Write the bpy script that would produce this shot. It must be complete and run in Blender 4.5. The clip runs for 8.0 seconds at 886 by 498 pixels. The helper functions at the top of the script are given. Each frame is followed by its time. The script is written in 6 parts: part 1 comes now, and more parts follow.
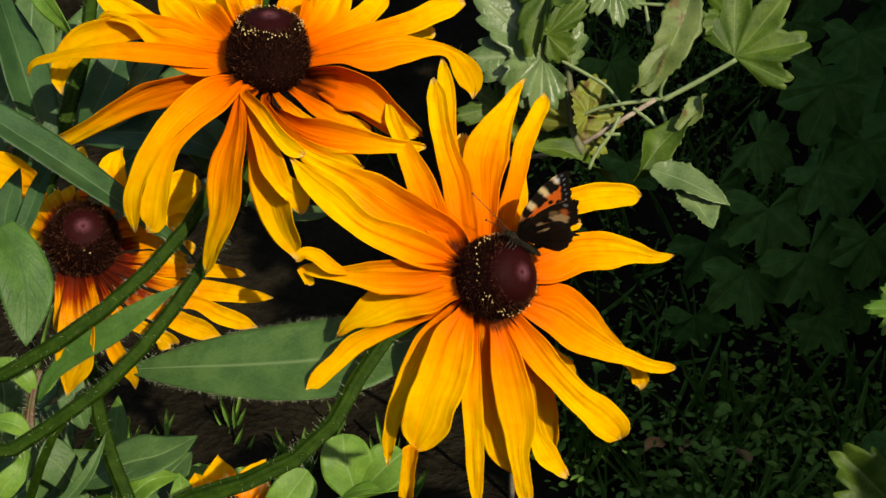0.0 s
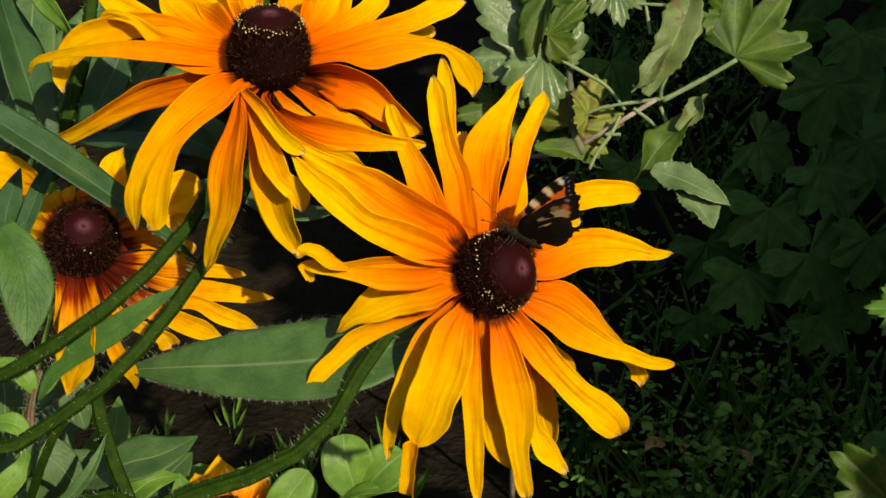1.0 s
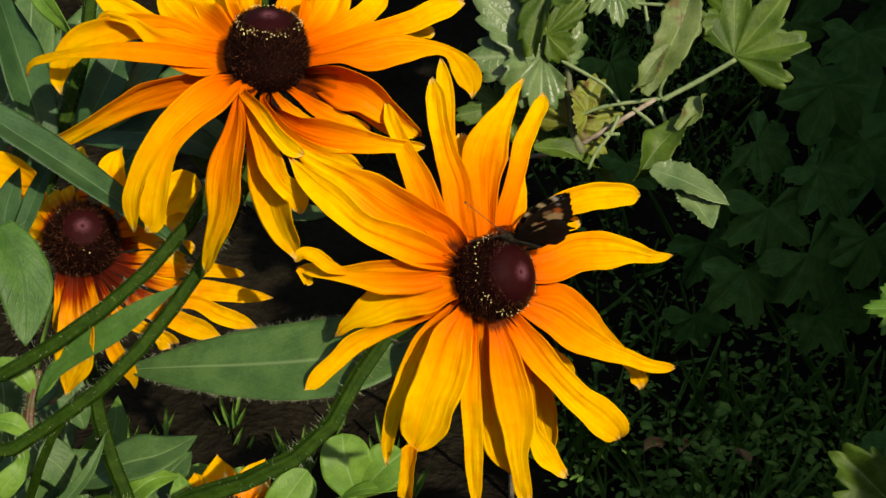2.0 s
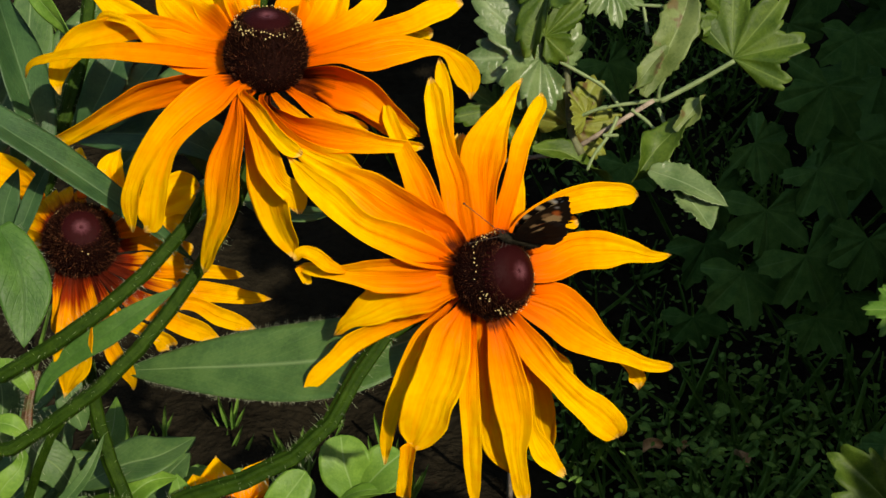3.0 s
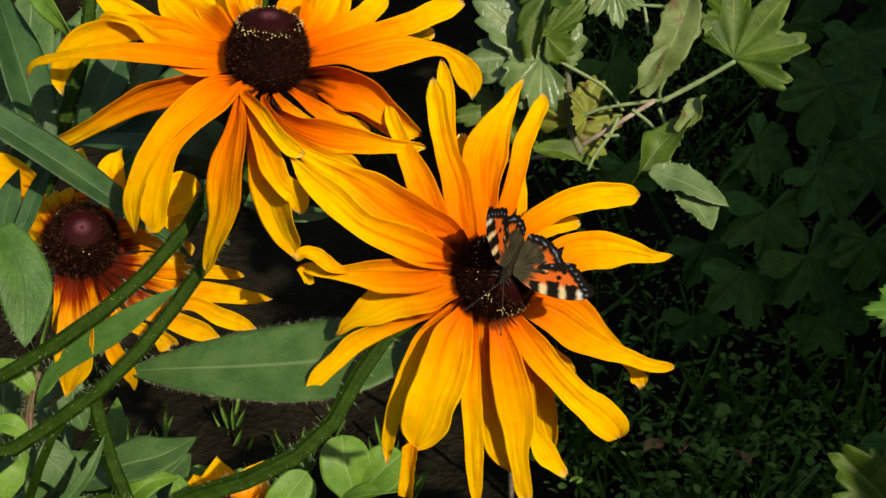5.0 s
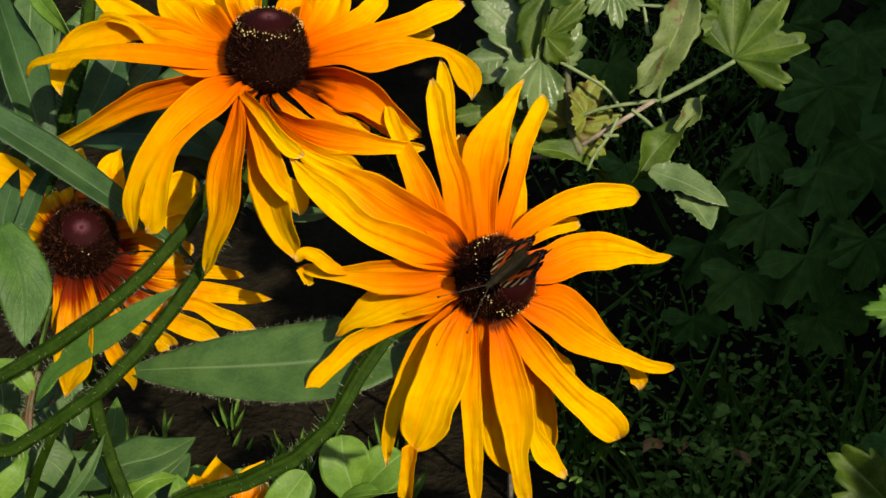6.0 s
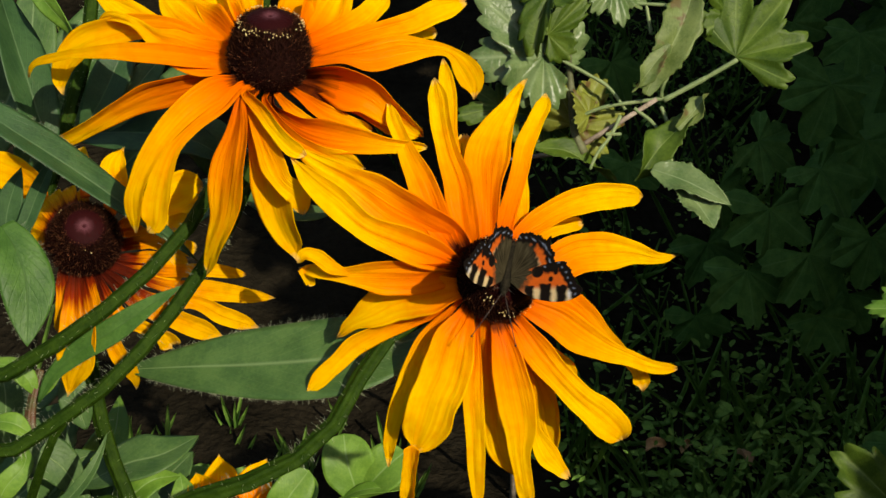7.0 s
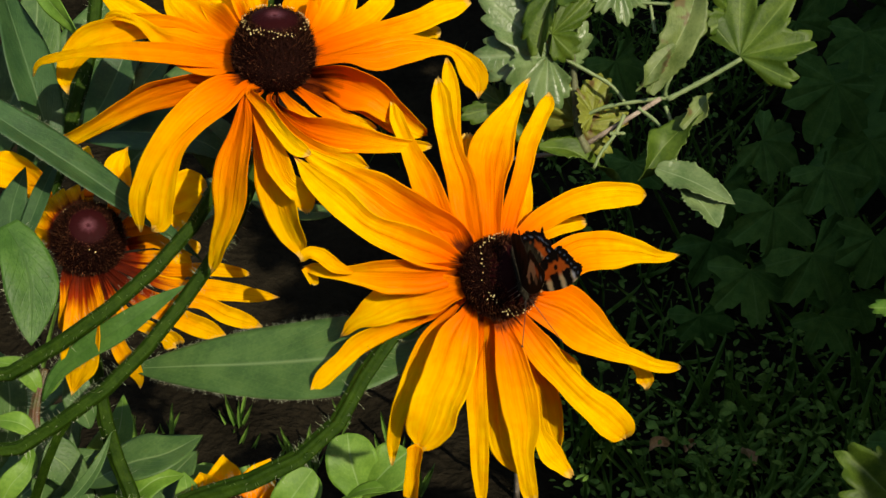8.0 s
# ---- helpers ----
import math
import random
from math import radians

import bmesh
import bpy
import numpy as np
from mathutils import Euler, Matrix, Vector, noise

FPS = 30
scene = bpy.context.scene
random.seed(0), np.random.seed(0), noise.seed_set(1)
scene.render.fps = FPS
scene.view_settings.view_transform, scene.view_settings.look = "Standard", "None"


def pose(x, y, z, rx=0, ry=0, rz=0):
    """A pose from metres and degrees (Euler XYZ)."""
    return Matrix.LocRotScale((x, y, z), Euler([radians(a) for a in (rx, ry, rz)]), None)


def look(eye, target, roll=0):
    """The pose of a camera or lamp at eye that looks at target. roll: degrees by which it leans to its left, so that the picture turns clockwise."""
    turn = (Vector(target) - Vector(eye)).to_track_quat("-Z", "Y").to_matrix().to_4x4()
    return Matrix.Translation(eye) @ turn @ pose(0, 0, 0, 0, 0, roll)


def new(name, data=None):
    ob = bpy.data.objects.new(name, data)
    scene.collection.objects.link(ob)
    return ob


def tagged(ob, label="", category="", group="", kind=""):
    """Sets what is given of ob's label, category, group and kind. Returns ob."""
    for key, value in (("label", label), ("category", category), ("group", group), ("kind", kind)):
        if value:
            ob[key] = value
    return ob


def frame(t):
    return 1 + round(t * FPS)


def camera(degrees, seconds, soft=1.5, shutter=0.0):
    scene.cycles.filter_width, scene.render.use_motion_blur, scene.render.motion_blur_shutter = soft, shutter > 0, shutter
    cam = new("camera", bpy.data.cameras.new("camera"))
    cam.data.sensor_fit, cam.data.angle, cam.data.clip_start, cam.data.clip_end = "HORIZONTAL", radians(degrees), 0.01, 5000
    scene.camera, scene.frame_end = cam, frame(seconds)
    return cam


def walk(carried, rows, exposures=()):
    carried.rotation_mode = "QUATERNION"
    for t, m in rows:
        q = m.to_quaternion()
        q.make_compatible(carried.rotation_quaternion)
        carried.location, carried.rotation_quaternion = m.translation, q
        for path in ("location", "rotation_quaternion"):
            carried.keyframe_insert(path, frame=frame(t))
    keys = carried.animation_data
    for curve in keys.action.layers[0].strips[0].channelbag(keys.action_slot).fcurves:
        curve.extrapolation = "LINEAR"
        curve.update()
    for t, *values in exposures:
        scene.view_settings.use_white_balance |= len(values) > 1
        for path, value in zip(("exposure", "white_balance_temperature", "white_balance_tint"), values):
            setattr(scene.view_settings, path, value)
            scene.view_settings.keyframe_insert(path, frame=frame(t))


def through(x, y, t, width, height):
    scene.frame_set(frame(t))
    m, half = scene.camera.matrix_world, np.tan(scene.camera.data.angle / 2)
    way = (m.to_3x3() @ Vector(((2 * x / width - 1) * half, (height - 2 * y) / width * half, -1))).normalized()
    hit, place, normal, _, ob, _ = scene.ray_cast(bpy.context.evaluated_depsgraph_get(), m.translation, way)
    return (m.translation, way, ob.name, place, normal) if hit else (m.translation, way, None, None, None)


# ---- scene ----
cam = camera(35, 8.0, soft=1.5)
EYE = (0.0, -0.3464, 0.65)


def aim(yaw, pitch):
    """The camera's pose: it looks 30 degrees down across the flower bed, with a hand's small yaw and pitch."""
    return pose(*EYE, 60 + pitch, 0, 0) @ pose(0, 0, 0, 0, yaw, 0)


walk(cam, [
    (0, aim(0.0000, 0.0000)),
    (0.5, aim(0.0392, 0.0138)),
    (1, aim(0.0207, 0.0069)),
    (1.5, aim(0.0115, -0.0184)),
    (3, aim(-0.0737, 0.0461)),
    (3.5, aim(-0.0253, 0.0530)),
    (4, aim(0.0207, 0.0530)),
    (4.5, aim(-0.0069, 0.0553)),
    (6, aim(-0.0599, 0.0553)),
    (6.5, aim(0.0046, 0.0207)),
    (7, aim(0.0461, 0.0000)),
    (7.5, aim(0.1267, -0.0323)),
    (8, aim(0.2005, -0.0277)),
])

# ---- light ----
SUN = Vector((0.419, -0.646, 0.638)).normalized()
world = bpy.data.worlds.new("sky")
scene.world = world
world.use_nodes = True
sky = world.node_tree.nodes.new("ShaderNodeTexSky")
sky.sky_type = "NISHITA"
sky.sun_disc = False
sky.sun_elevation = math.asin(SUN.z)
sky.sun_rotation = math.atan2(SUN.x, SUN.y)
world.node_tree.links.new(sky.outputs[0], world.node_tree.nodes["Background"].inputs[0])
world.node_tree.nodes["Background"].inputs[1].default_value = 0.15
sun = new("sun", bpy.data.lights.new("sun", "SUN"))
sun.data.energy = 4.1
sun.data.angle = radians(0.6)
sun.data.color = (1.0, 0.96, 0.88)
sun.matrix_world = look(SUN * 5, (0, 0, 0))
scene.view_settings.exposure = 0.16
scene.view_settings.use_white_balance = True
scene.view_settings.white_balance_temperature = 7600
scene.view_settings.white_balance_tint = 10

# ---- materials ----


class Nodes:
    """A small hand for building node materials."""

    def __init__(self, name, rough=0.6, spec=0.3):
        self.m = bpy.data.materials.new(name)
        self.m.use_nodes = True
        self.t = self.m.node_tree
        self.b = self.t.nodes["Principled BSDF"]
        self.b.inputs["Roughness"].default_value = rough
        self.b.inputs["Specular IOR Level"].default_value = spec

    def n(self, kind, **sets):
        node = self.t.nodes.new("ShaderNode" + kind)
        for k, v in sets.items():
            if k in node.inputs:
                node.inputs[k].default_value = v
        return node

    def link(self, a, b):
        self.t.links.new(a, b)

    def noise(self, scale, detail=4.0, coord=None, rough=0.55):
        node = self.n("TexNoise", Scale=scale, Detail=detail, Roughness=rough)
        if coord is not None:
            self.link(coord, node.inputs["Vector"])
        return node.outputs["Fac"]

    def ramp(self, fac, stops):
        node = self.n("ValToRGB")
        r = node.color_ramp
        while len(r.elements) < len(stops):
            r.elements.new(0.5)
        for e, (p, c) in zip(r.elements, stops):
            e.position, e.color = p, (*c, 1)
        self.link(fac, node.inputs[0])
        return node.outputs[0]

    def mix(self, fac, a, b, kind="MIX"):
        node = self.t.nodes.new("ShaderNodeMix")
        node.data_type, node.blend_type = "RGBA", kind
        for s, v in ((node.inputs[0], fac), (node.inputs[6], a), (node.inputs[7], b)):
            if isinstance(v, tuple):
                s.default_value = (*v, 1)
            elif isinstance(v, float):
                s.default_value = v
            else:
                self.link(v, s)
        return node.outputs[2]

    def math(self, op, a, b=0.0):
        node = self.t.nodes.new("ShaderNodeMath")
        node.operation = op
        for s, v in zip(node.inputs, (a, b)):
            if isinstance(v, float):
                s.default_value = v
            else:
                self.link(v, s)
        return node.outputs[0]

    def uv(self):
        node = self.n("UVMap")
        node.uv_map = "UVMap"
        split = self.n("SeparateXYZ")
        self.link(node.outputs[0], split.inputs[0])
        return node.outputs[0], split.outputs[0], split.outputs[1]

    def place(self):
        return self.n("TexCoord").outputs["Object"]

    def bump(self, height, strength, distance=0.001):
        node = self.n("Bump", Strength=strength, Distance=distance)
        self.link(height, node.inputs["Height"])
        self.link(node.outputs[0], self.b.inputs["Normal"])
        return node.outputs[0]

    def colour(self, c):
        self.link(c, self.b.inputs["Base Color"])

    def thin(self, c, share):
        """Lets a share of the light through, as a leaf or petal does."""
        tr = self.n("BsdfTranslucent")
        self.link(c, tr.inputs[0])
        mx = self.n("MixShader")
        mx.inputs[0].default_value = share
        self.link(self.b.outputs[0], mx.inputs[1])
        self.link(tr.outputs[0], mx.inputs[2])
        out = self.t.nodes["Material Output"]
        self.link(mx.outputs[0], out.inputs[0])


def petal_material(name, base, mid, tip, stain, eye=0.10):
    k = Nodes(name, 0.45, 0.06)
    uv, u, v = k.uv()
    vec = k.n("Mapping")
    vec.inputs["Scale"].default_value = (1.1, 11, 1)
    k.link(uv, vec.inputs[0])
    rnd = k.n("ObjectInfo").outputs["Random"]
    shift = k.math("MULTIPLY", rnd, 40.0)
    comb = k.n("CombineXYZ")
    k.link(shift, comb.inputs[2])
    k.link(comb.outputs[0], vec.inputs["Location"])
    streak = k.noise(1.0, 3.0, vec.outputs[0])
    blot = k.noise(260.0, 3.0, k.place())
    thread = k.n("Mapping")
    thread.inputs["Scale"].default_value = (0.9, 46, 1)
    k.link(uv, thread.inputs[0])
    threads = k.noise(1.0, 2.0, thread.outputs[0])
    u2 = k.math("ADD", u, k.math("MULTIPLY", k.math("MULTIPLY", k.math("SUBTRACT", streak, 0.5), 0.34), k.math("MINIMUM", k.math("ADD", k.math("MULTIPLY", u, 2.0), 0.12), 1.0)))
    rim = k.math("MULTIPLY", k.math("ABSOLUTE", k.math("SUBTRACT", v, 0.5)), 0.34)
    u2 = k.math("ADD", u2, k.math("MULTIPLY", rim, u))
    u2 = k.math("ADD", u2, k.math("MULTIPLY", k.math("SUBTRACT", rnd, 0.5), 0.16))
    fine = k.n("Mapping")
    fine.inputs["Scale"].default_value = (0.35, 12, 1)
    k.link(uv, fine.inputs[0])
    k.link(comb.outputs[0], fine.inputs["Location"])
    lines = k.noise(1.0, 2.0, fine.outputs[0])
    col = k.ramp(u2, [(0.0, stain), (eye * 0.55, stain), (eye, base), (max(0.40, eye + 0.12), mid), (0.82, tip)])
    col = k.mix(k.ramp(lines, [(0.30, (0.22, 0.22, 0.22)), (0.46, (0, 0, 0))]), col, base)
    col = k.mix(k.ramp(blot, [(0.45, (0, 0, 0)), (0.7, (0.22, 0.22, 0.22))]), col, base)
    col = k.mix(k.math("MULTIPLY", k.ramp(threads, [(0.40, (0.16, 0.16, 0.16)), (0.54, (0, 0, 0))]), k.math("MULTIPLY", u, 1.2)), col, mid)
    dry = k.math("MULTIPLY", k.ramp(u, [(0.955, (0, 0, 0)), (0.99, (1, 1, 1))]), k.ramp(streak, [(0.35, (0.2, 0.2, 0.2)), (0.6, (0.9, 0.9, 0.9))]))
    col = k.mix(k.math("MULTIPLY", dry, 0.8), col, (0.78, 0.57, 0.24))
    k.colour(col)
    k.bump(k.math("ADD", k.math("ADD", streak, k.math("MULTIPLY", threads, 0.3)), k.math("MULTIPLY", blot, 0.25)), 0.55, 0.0010)
    k.thin(col, 0.28)
    return k.m


def leaf_material(name, dark, light, vein, scale=120.0, through=0.25, rough=0.5, ribs=11.0, spot=None):
    """A leaf with a pale midrib, side veins and mottling."""
    k = Nodes(name, rough, 0.35)
    uv, u, v = k.uv()
    c = k.math("ABSOLUTE", k.math("SUBTRACT", v, 0.5))
    rib = k.ramp(c, [(0.0, (0.8, 0.8, 0.8)), (0.014, (0.45, 0.45, 0.45)), (0.032, (0, 0, 0))])
    slant = k.math("ADD", k.math("MULTIPLY", u, ribs), k.math("MULTIPLY", c, -ribs * 0.8))
    fr = k.math("ABSOLUTE", k.math("SUBTRACT", k.math("FRACT", slant), 0.5))
    side = k.ramp(fr, [(0.0, (0.55, 0.55, 0.55)), (0.07, (0, 0, 0))])
    fine = k.noise(scale * 9, 3.0, k.place())
    mott = k.noise(scale, 4.0, k.place())
    col = k.ramp(k.math("ADD", k.math("MULTIPLY", mott, 0.7), k.math("MULTIPLY", fine, 0.3)), [(0.40, dark), (0.60, light)])
    col = k.mix(k.math("MULTIPLY", side, 0.18), col, vein)
    col = k.mix(rib, col, vein)
    if spot:
        sp = k.noise(scale * 1.4, 2.0, k.place())
        col = k.mix(k.ramp(sp, [(0.60, (0, 0, 0)), (0.68, (1, 1, 1))]), col, spot)
    k.colour(col)
    k.bump(k.math("SUBTRACT", k.math("ADD", k.math("MULTIPLY", fine, 0.6), k.math("MULTIPLY", mott, 0.3)), k.math("ADD", rib, side)), 0.28, 0.0009)
    k.thin(col, through)
    return k.m


def plain_material(name, a, b, scale, rough=0.7, spec=0.3, bump=0.4, stretch=(1, 1, 1), far=0.001):
    k = Nodes(name, rough, spec)
    vec = k.n("Mapping")
    vec.inputs["Scale"].default_value = stretch
    k.link(k.place(), vec.inputs[0])
    big, small = k.noise(scale, 4.0, vec.outputs[0]), k.noise(scale * 7, 4.0, vec.outputs[0])
    mixed = k.math("ADD", k.math("MULTIPLY", big, 0.6), k.math("MULTIPLY", small, 0.4))
    k.colour(k.ramp(mixed, [(0.33, a), (0.67, b)]))
    k.bump(mixed, bump, far)
    return k.m


PETAL = petal_material("petal", (0.83, 0.138, 0.001), (0.93, 0.300, 0.001), (0.95, 0.575, 0.002), (0.10, 0.014, 0.003), 0.10)
PETAL_RED = petal_material("petal_two_tone", (0.27, 0.020, 0.002), (0.86, 0.29, 0.003), (0.92, 0.52, 0.004), (0.06, 0.006, 0.003), 0.31)
CONE = plain_material("cone", (0.006, 0.002, 0.0015), (0.020, 0.006, 0.004), 900, 0.8, 0.03)


def dome_material():
    """The satin crown of unopened florets: maroon, paling to mauve round a small pit, its sheen put into the colour.
    """
    k = Nodes("cone_dome", 0.5, 0.03)
    uv, u, v = k.uv()
    vec = k.n("Mapping")
    vec.inputs["Scale"].default_value = (2.0, 60, 1)
    k.link(uv, vec.inputs[0])
    fur = k.noise(1.0, 3.0, vec.outputs[0])
    grain = k.noise(2600.0, 2.0, k.place())
    at = k.math("ADD", u, k.math("MULTIPLY", k.math("SUBTRACT", fur, 0.5), 0.26))
    col = k.ramp(at, [(0.0, (0.03, 0.006, 0.008)), (0.035, (0.06, 0.014, 0.018)), (0.08, (0.15, 0.055, 0.066)), (0.16, (0.075, 0.022, 0.026)), (0.27, (0.024, 0.004, 0.004)), (0.75, (0.014, 0.002, 0.002)), (0.95, (0.012, 0.002, 0.0025))])
    k.colour(k.mix(k.math("MULTIPLY", grain, 0.5), col, (0.02, 0.003, 0.004)))
    k.bump(k.math("ADD", grain, fur), 0.35, 0.0005)
    return k.m


DOME = dome_material()


def floret_material():
    """Dark bristles, each of its own brown."""
    k = Nodes("floret", 0.6, 0.08)
    rnd = k.n("NewGeometry").outputs["Random Per Island"]
    k.colour(k.ramp(rnd, [(0.0, (0.004, 0.0012, 0.001)), (0.5, (0.014, 0.004, 0.002)), (0.80, (0.045, 0.013, 0.006)), (1.0, (0.20, 0.08, 0.035))]))
    return k.m


FLORET = floret_material()
POLLEN = plain_material("pollen", (0.60, 0.42, 0.12), (0.85, 0.70, 0.34), 2000, 0.6)
STEM = plain_material("stem", (0.007, 0.022, 0.0012), (0.027, 0.058, 0.005), 260, 0.6, 0.05, 0.4, (1, 1, 1))
STEM_RED = plain_material("stem_node", (0.10, 0.02, 0.012), (0.06, 0.07, 0.02), 160, 0.5)
HAIR = plain_material("hair", (0.24, 0.29, 0.16), (0.46, 0.50, 0.33), 300, 0.4)
LEAF = leaf_material("rough_leaf", (0.048, 0.114, 0.027), (0.086, 0.172, 0.043), (0.20, 0.30, 0.12))
LEAF_DARK = leaf_material("blue_green_leaf", (0.028, 0.080, 0.024), (0.050, 0.120, 0.036), (0.11, 0.20, 0.08))
LEAF_MID = leaf_material("mid_green_leaf", (0.036, 0.108, 0.013), (0.070, 0.168, 0.025), (0.050, 0.115, 0.024), ribs=7.0)
LEAF_YOUNG = leaf_material("young_leaf", (0.10, 0.22, 0.022), (0.17, 0.32, 0.042), (0.24, 0.38, 0.12), 90)

# ---- building blocks ----


def part(name, bm, material, parent=None, label="", smooth=True, kind=""):
    """Links a bmesh as one mesh object, under a thing where one is given."""
    me = bpy.data.meshes.new(name)
    bm.to_mesh(me)
    bm.free()
    for m in (material if isinstance(material, (list, tuple)) else [material]):
        me.materials.append(m)
    if smooth:
        me.polygons.foreach_set("use_smooth", [True] * len(me.polygons))
    ob = new(name, me)
    if parent is not None:
        ob.parent = parent
        ob.matrix_parent_inverse = Matrix.Translation(-parent.location) if parent.parent is None else Matrix()
    return tagged(ob, label, kind=kind)


def thing(name, at, label, category, group="", kind=""):
    ob = new(name)
    ob.empty_display_size = 0.02
    ob.location = at
    return tagged(ob, label, category, group, kind)


def spline(pts, n):
    """n + 1 points on a smooth curve through pts, evenly spaced."""
    p = [Vector(q) for q in pts]
    if len(p) == 2:
        p.insert(1, (p[0] + p[1]) / 2)
    p = [p[0] * 2 - p[1]] + p + [p[-1] * 2 - p[-2]]
    fine = []
    for i in range(1, len(p) - 2):
        a, b, c, d = p[i - 1:i + 3]
        for s in range(24):
            t = s / 24
            fine.append(0.5 * (2 * b + (c - a) * t + (2 * a - 5 * b + 4 * c - d) * t * t + (3 * b - a - 3 * c + d) * t ** 3))
    fine.append(p[-2])
    run = [0.0]
    for a, b in zip(fine, fine[1:]):
        run.append(run[-1] + (b - a).length)
    out, j = [], 0
    for i in range(n + 1):
        want = run[-1] * i / n
        while j < len(run) - 2 and run[j + 1] < want:
            j += 1
        f = (want - run[j]) / max(run[j + 1] - run[j], 1e-9)
        out.append(fine[j].lerp(fine[j + 1], min(max(f, 0), 1)))
    return out


def tangents(line):
    return [(line[min(i + 1, len(line) - 1)] - line[max(i - 1, 0)]).normalized() for i in range(len(line))]


def petal_shape(u, neck=0.42, full=0.55, end=0.30, sharp=2.2):
    """Half width along a petal: a narrow claw, widest past the middle, a blunt tip."""
    if u < full:
        s = u / full
        return neck + (1 - neck) * (s * s * (3 - 2 * s))
    s = (u - full) / (1 - full)
    return max((1 - (1 - end) * s ** sharp) * math.sqrt(max(1 - s ** 7, 0.0)), 0.03)


def leaf_shape(u, neck=0.10, full=0.40, end=0.0):
    if u < full:
        s = u / full
        return neck + (1 - neck) * math.sin(s * math.pi / 2) ** 0.9
    s = (u - full) / (1 - full)
    return max((1 - s ** 1.7) ** 0.95, 0.01)


def blade(pts, width, shape, up, roll=(0, 0), cup=0.0, ridge=0.0, wave=0.0, thick=0.00025, n=26, m=12, seed=0, fold=0.0, jag=0.0, tone=0.0, curl=0.0, pinch=0.0):
    """A thin curved sheet along pts: the body of a petal or leaf, with a real thickness and rounded grooves."""
    bm = bmesh.new()
    layer = bm.loops.layers.uv.new("UVMap")
    line = spline(pts, n)
    tan = tangents(line)
    rnd = random.Random(seed)
    ph = [rnd.uniform(0, 6.28) for _ in range(4)]
    lip = rnd.choice((-1, 1)) * curl * rnd.uniform(0.4, 1.3)
    rows = ([], [])
    hint = Vector(up)
    for i, (p, t) in enumerate(zip(line, tan)):
        u = i / n
        nor = (hint - t * hint.dot(t)).normalized()
        nor = Matrix.Rotation(radians(roll[0] + (roll[1] - roll[0]) * u), 3, t) @ nor
        side = t.cross(nor)
        hint = hint.lerp(nor, 0.15)
        hw = width / 2 * shape(u)
        top, low = [], []
        for j in range(m + 1):
            s = 2 * j / m - 1
            tooth = 1 + jag * (0.5 + 0.5 * math.sin(u * 60 + 3 * math.sin(u * 11 + ph[0]) + ph[3])) * (0.6 + 0.4 * math.sin(u * 23 + s)) * abs(s) ** 6
            h = (cup + pinch * max(0, u / 0.12 - 7.33) ** 2) * hw * s * s + fold * hw * abs(s)
            h += abs(lip) * hw * max(0, s * (1 if lip > 0 else -1) - 0.35) ** 2 * 2.4 * math.sin(math.pi * min(u * 1.1, 1)) * (0.6 + 0.4 * math.sin(u * 9 + ph[3]))
            h += ridge * hw * math.cos(s * math.pi * 1.9 + ph[3] * 0.4 + 0.5 * math.sin(ph[0] + u * 3)) * min(1, u * 3) * (0.55 + 0.45 * math.sin(u * 5 + ph[2]))
            h += wave * hw * (math.sin(u * 7 + ph[1] + s) * abs(s) + 0.5 * math.sin(u * 13 + ph[2] - 2 * s) * s)
            c = p + side * s * hw * tooth + nor * h
            if pinch:
                c += t * width * 0.055 * max(0, 1 - abs(s) / 0.35) * max(0, (u - 0.93) / 0.07)
            edge = thick * (0.5 if abs(s) < 0.99 else 0.25)
            top.append(bm.verts.new(c + nor * edge))
            low.append(bm.verts.new(c - nor * edge))
        rows[0].append(top)
        rows[1].append(low)

    def quad(vs, uvs):
        f = bm.faces.new(vs)
        for lp, q in zip(f.loops, uvs):
            # tone slides the colour towards yellow or orange, partly in place of sun and shade
            gain = min(q[0] / 0.3, 1) * min((1 - q[0]) / 0.15, 1)
            lp[layer].uv = (q[0] + tone * 4 * q[0] * (1 - q[0]) * gain, q[1])

    for i in range(n):
        for j in range(m):
            q = [(i / n, j / m), ((i + 1) / n, j / m), ((i + 1) / n, (j + 1) / m), (i / n, (j + 1) / m)]
            a = rows[0]
            quad((a[i][j], a[i + 1][j], a[i + 1][j + 1], a[i][j + 1]), q)
            b = rows[1]
            quad((b[i][j + 1], b[i + 1][j + 1], b[i + 1][j], b[i][j]), q[::-1][:1] + [q[2], q[1], q[0]])
        for j in (0, m):
            a, b = rows
            vs = (a[i][j], b[i][j], b[i + 1][j], a[i + 1][j])
            quad(vs if j == 0 else vs[::-1], [(i / n, j / m)] * 4)
    for i in (0, n):
        for j in range(m):
            a, b = rows
            quad((a[i][j], a[i][j + 1], b[i][j + 1], b[i][j]), [(i / n, j / m)] * 4)
    bmesh.ops.recalc_face_normals(bm, faces=bm.faces)
    return bm


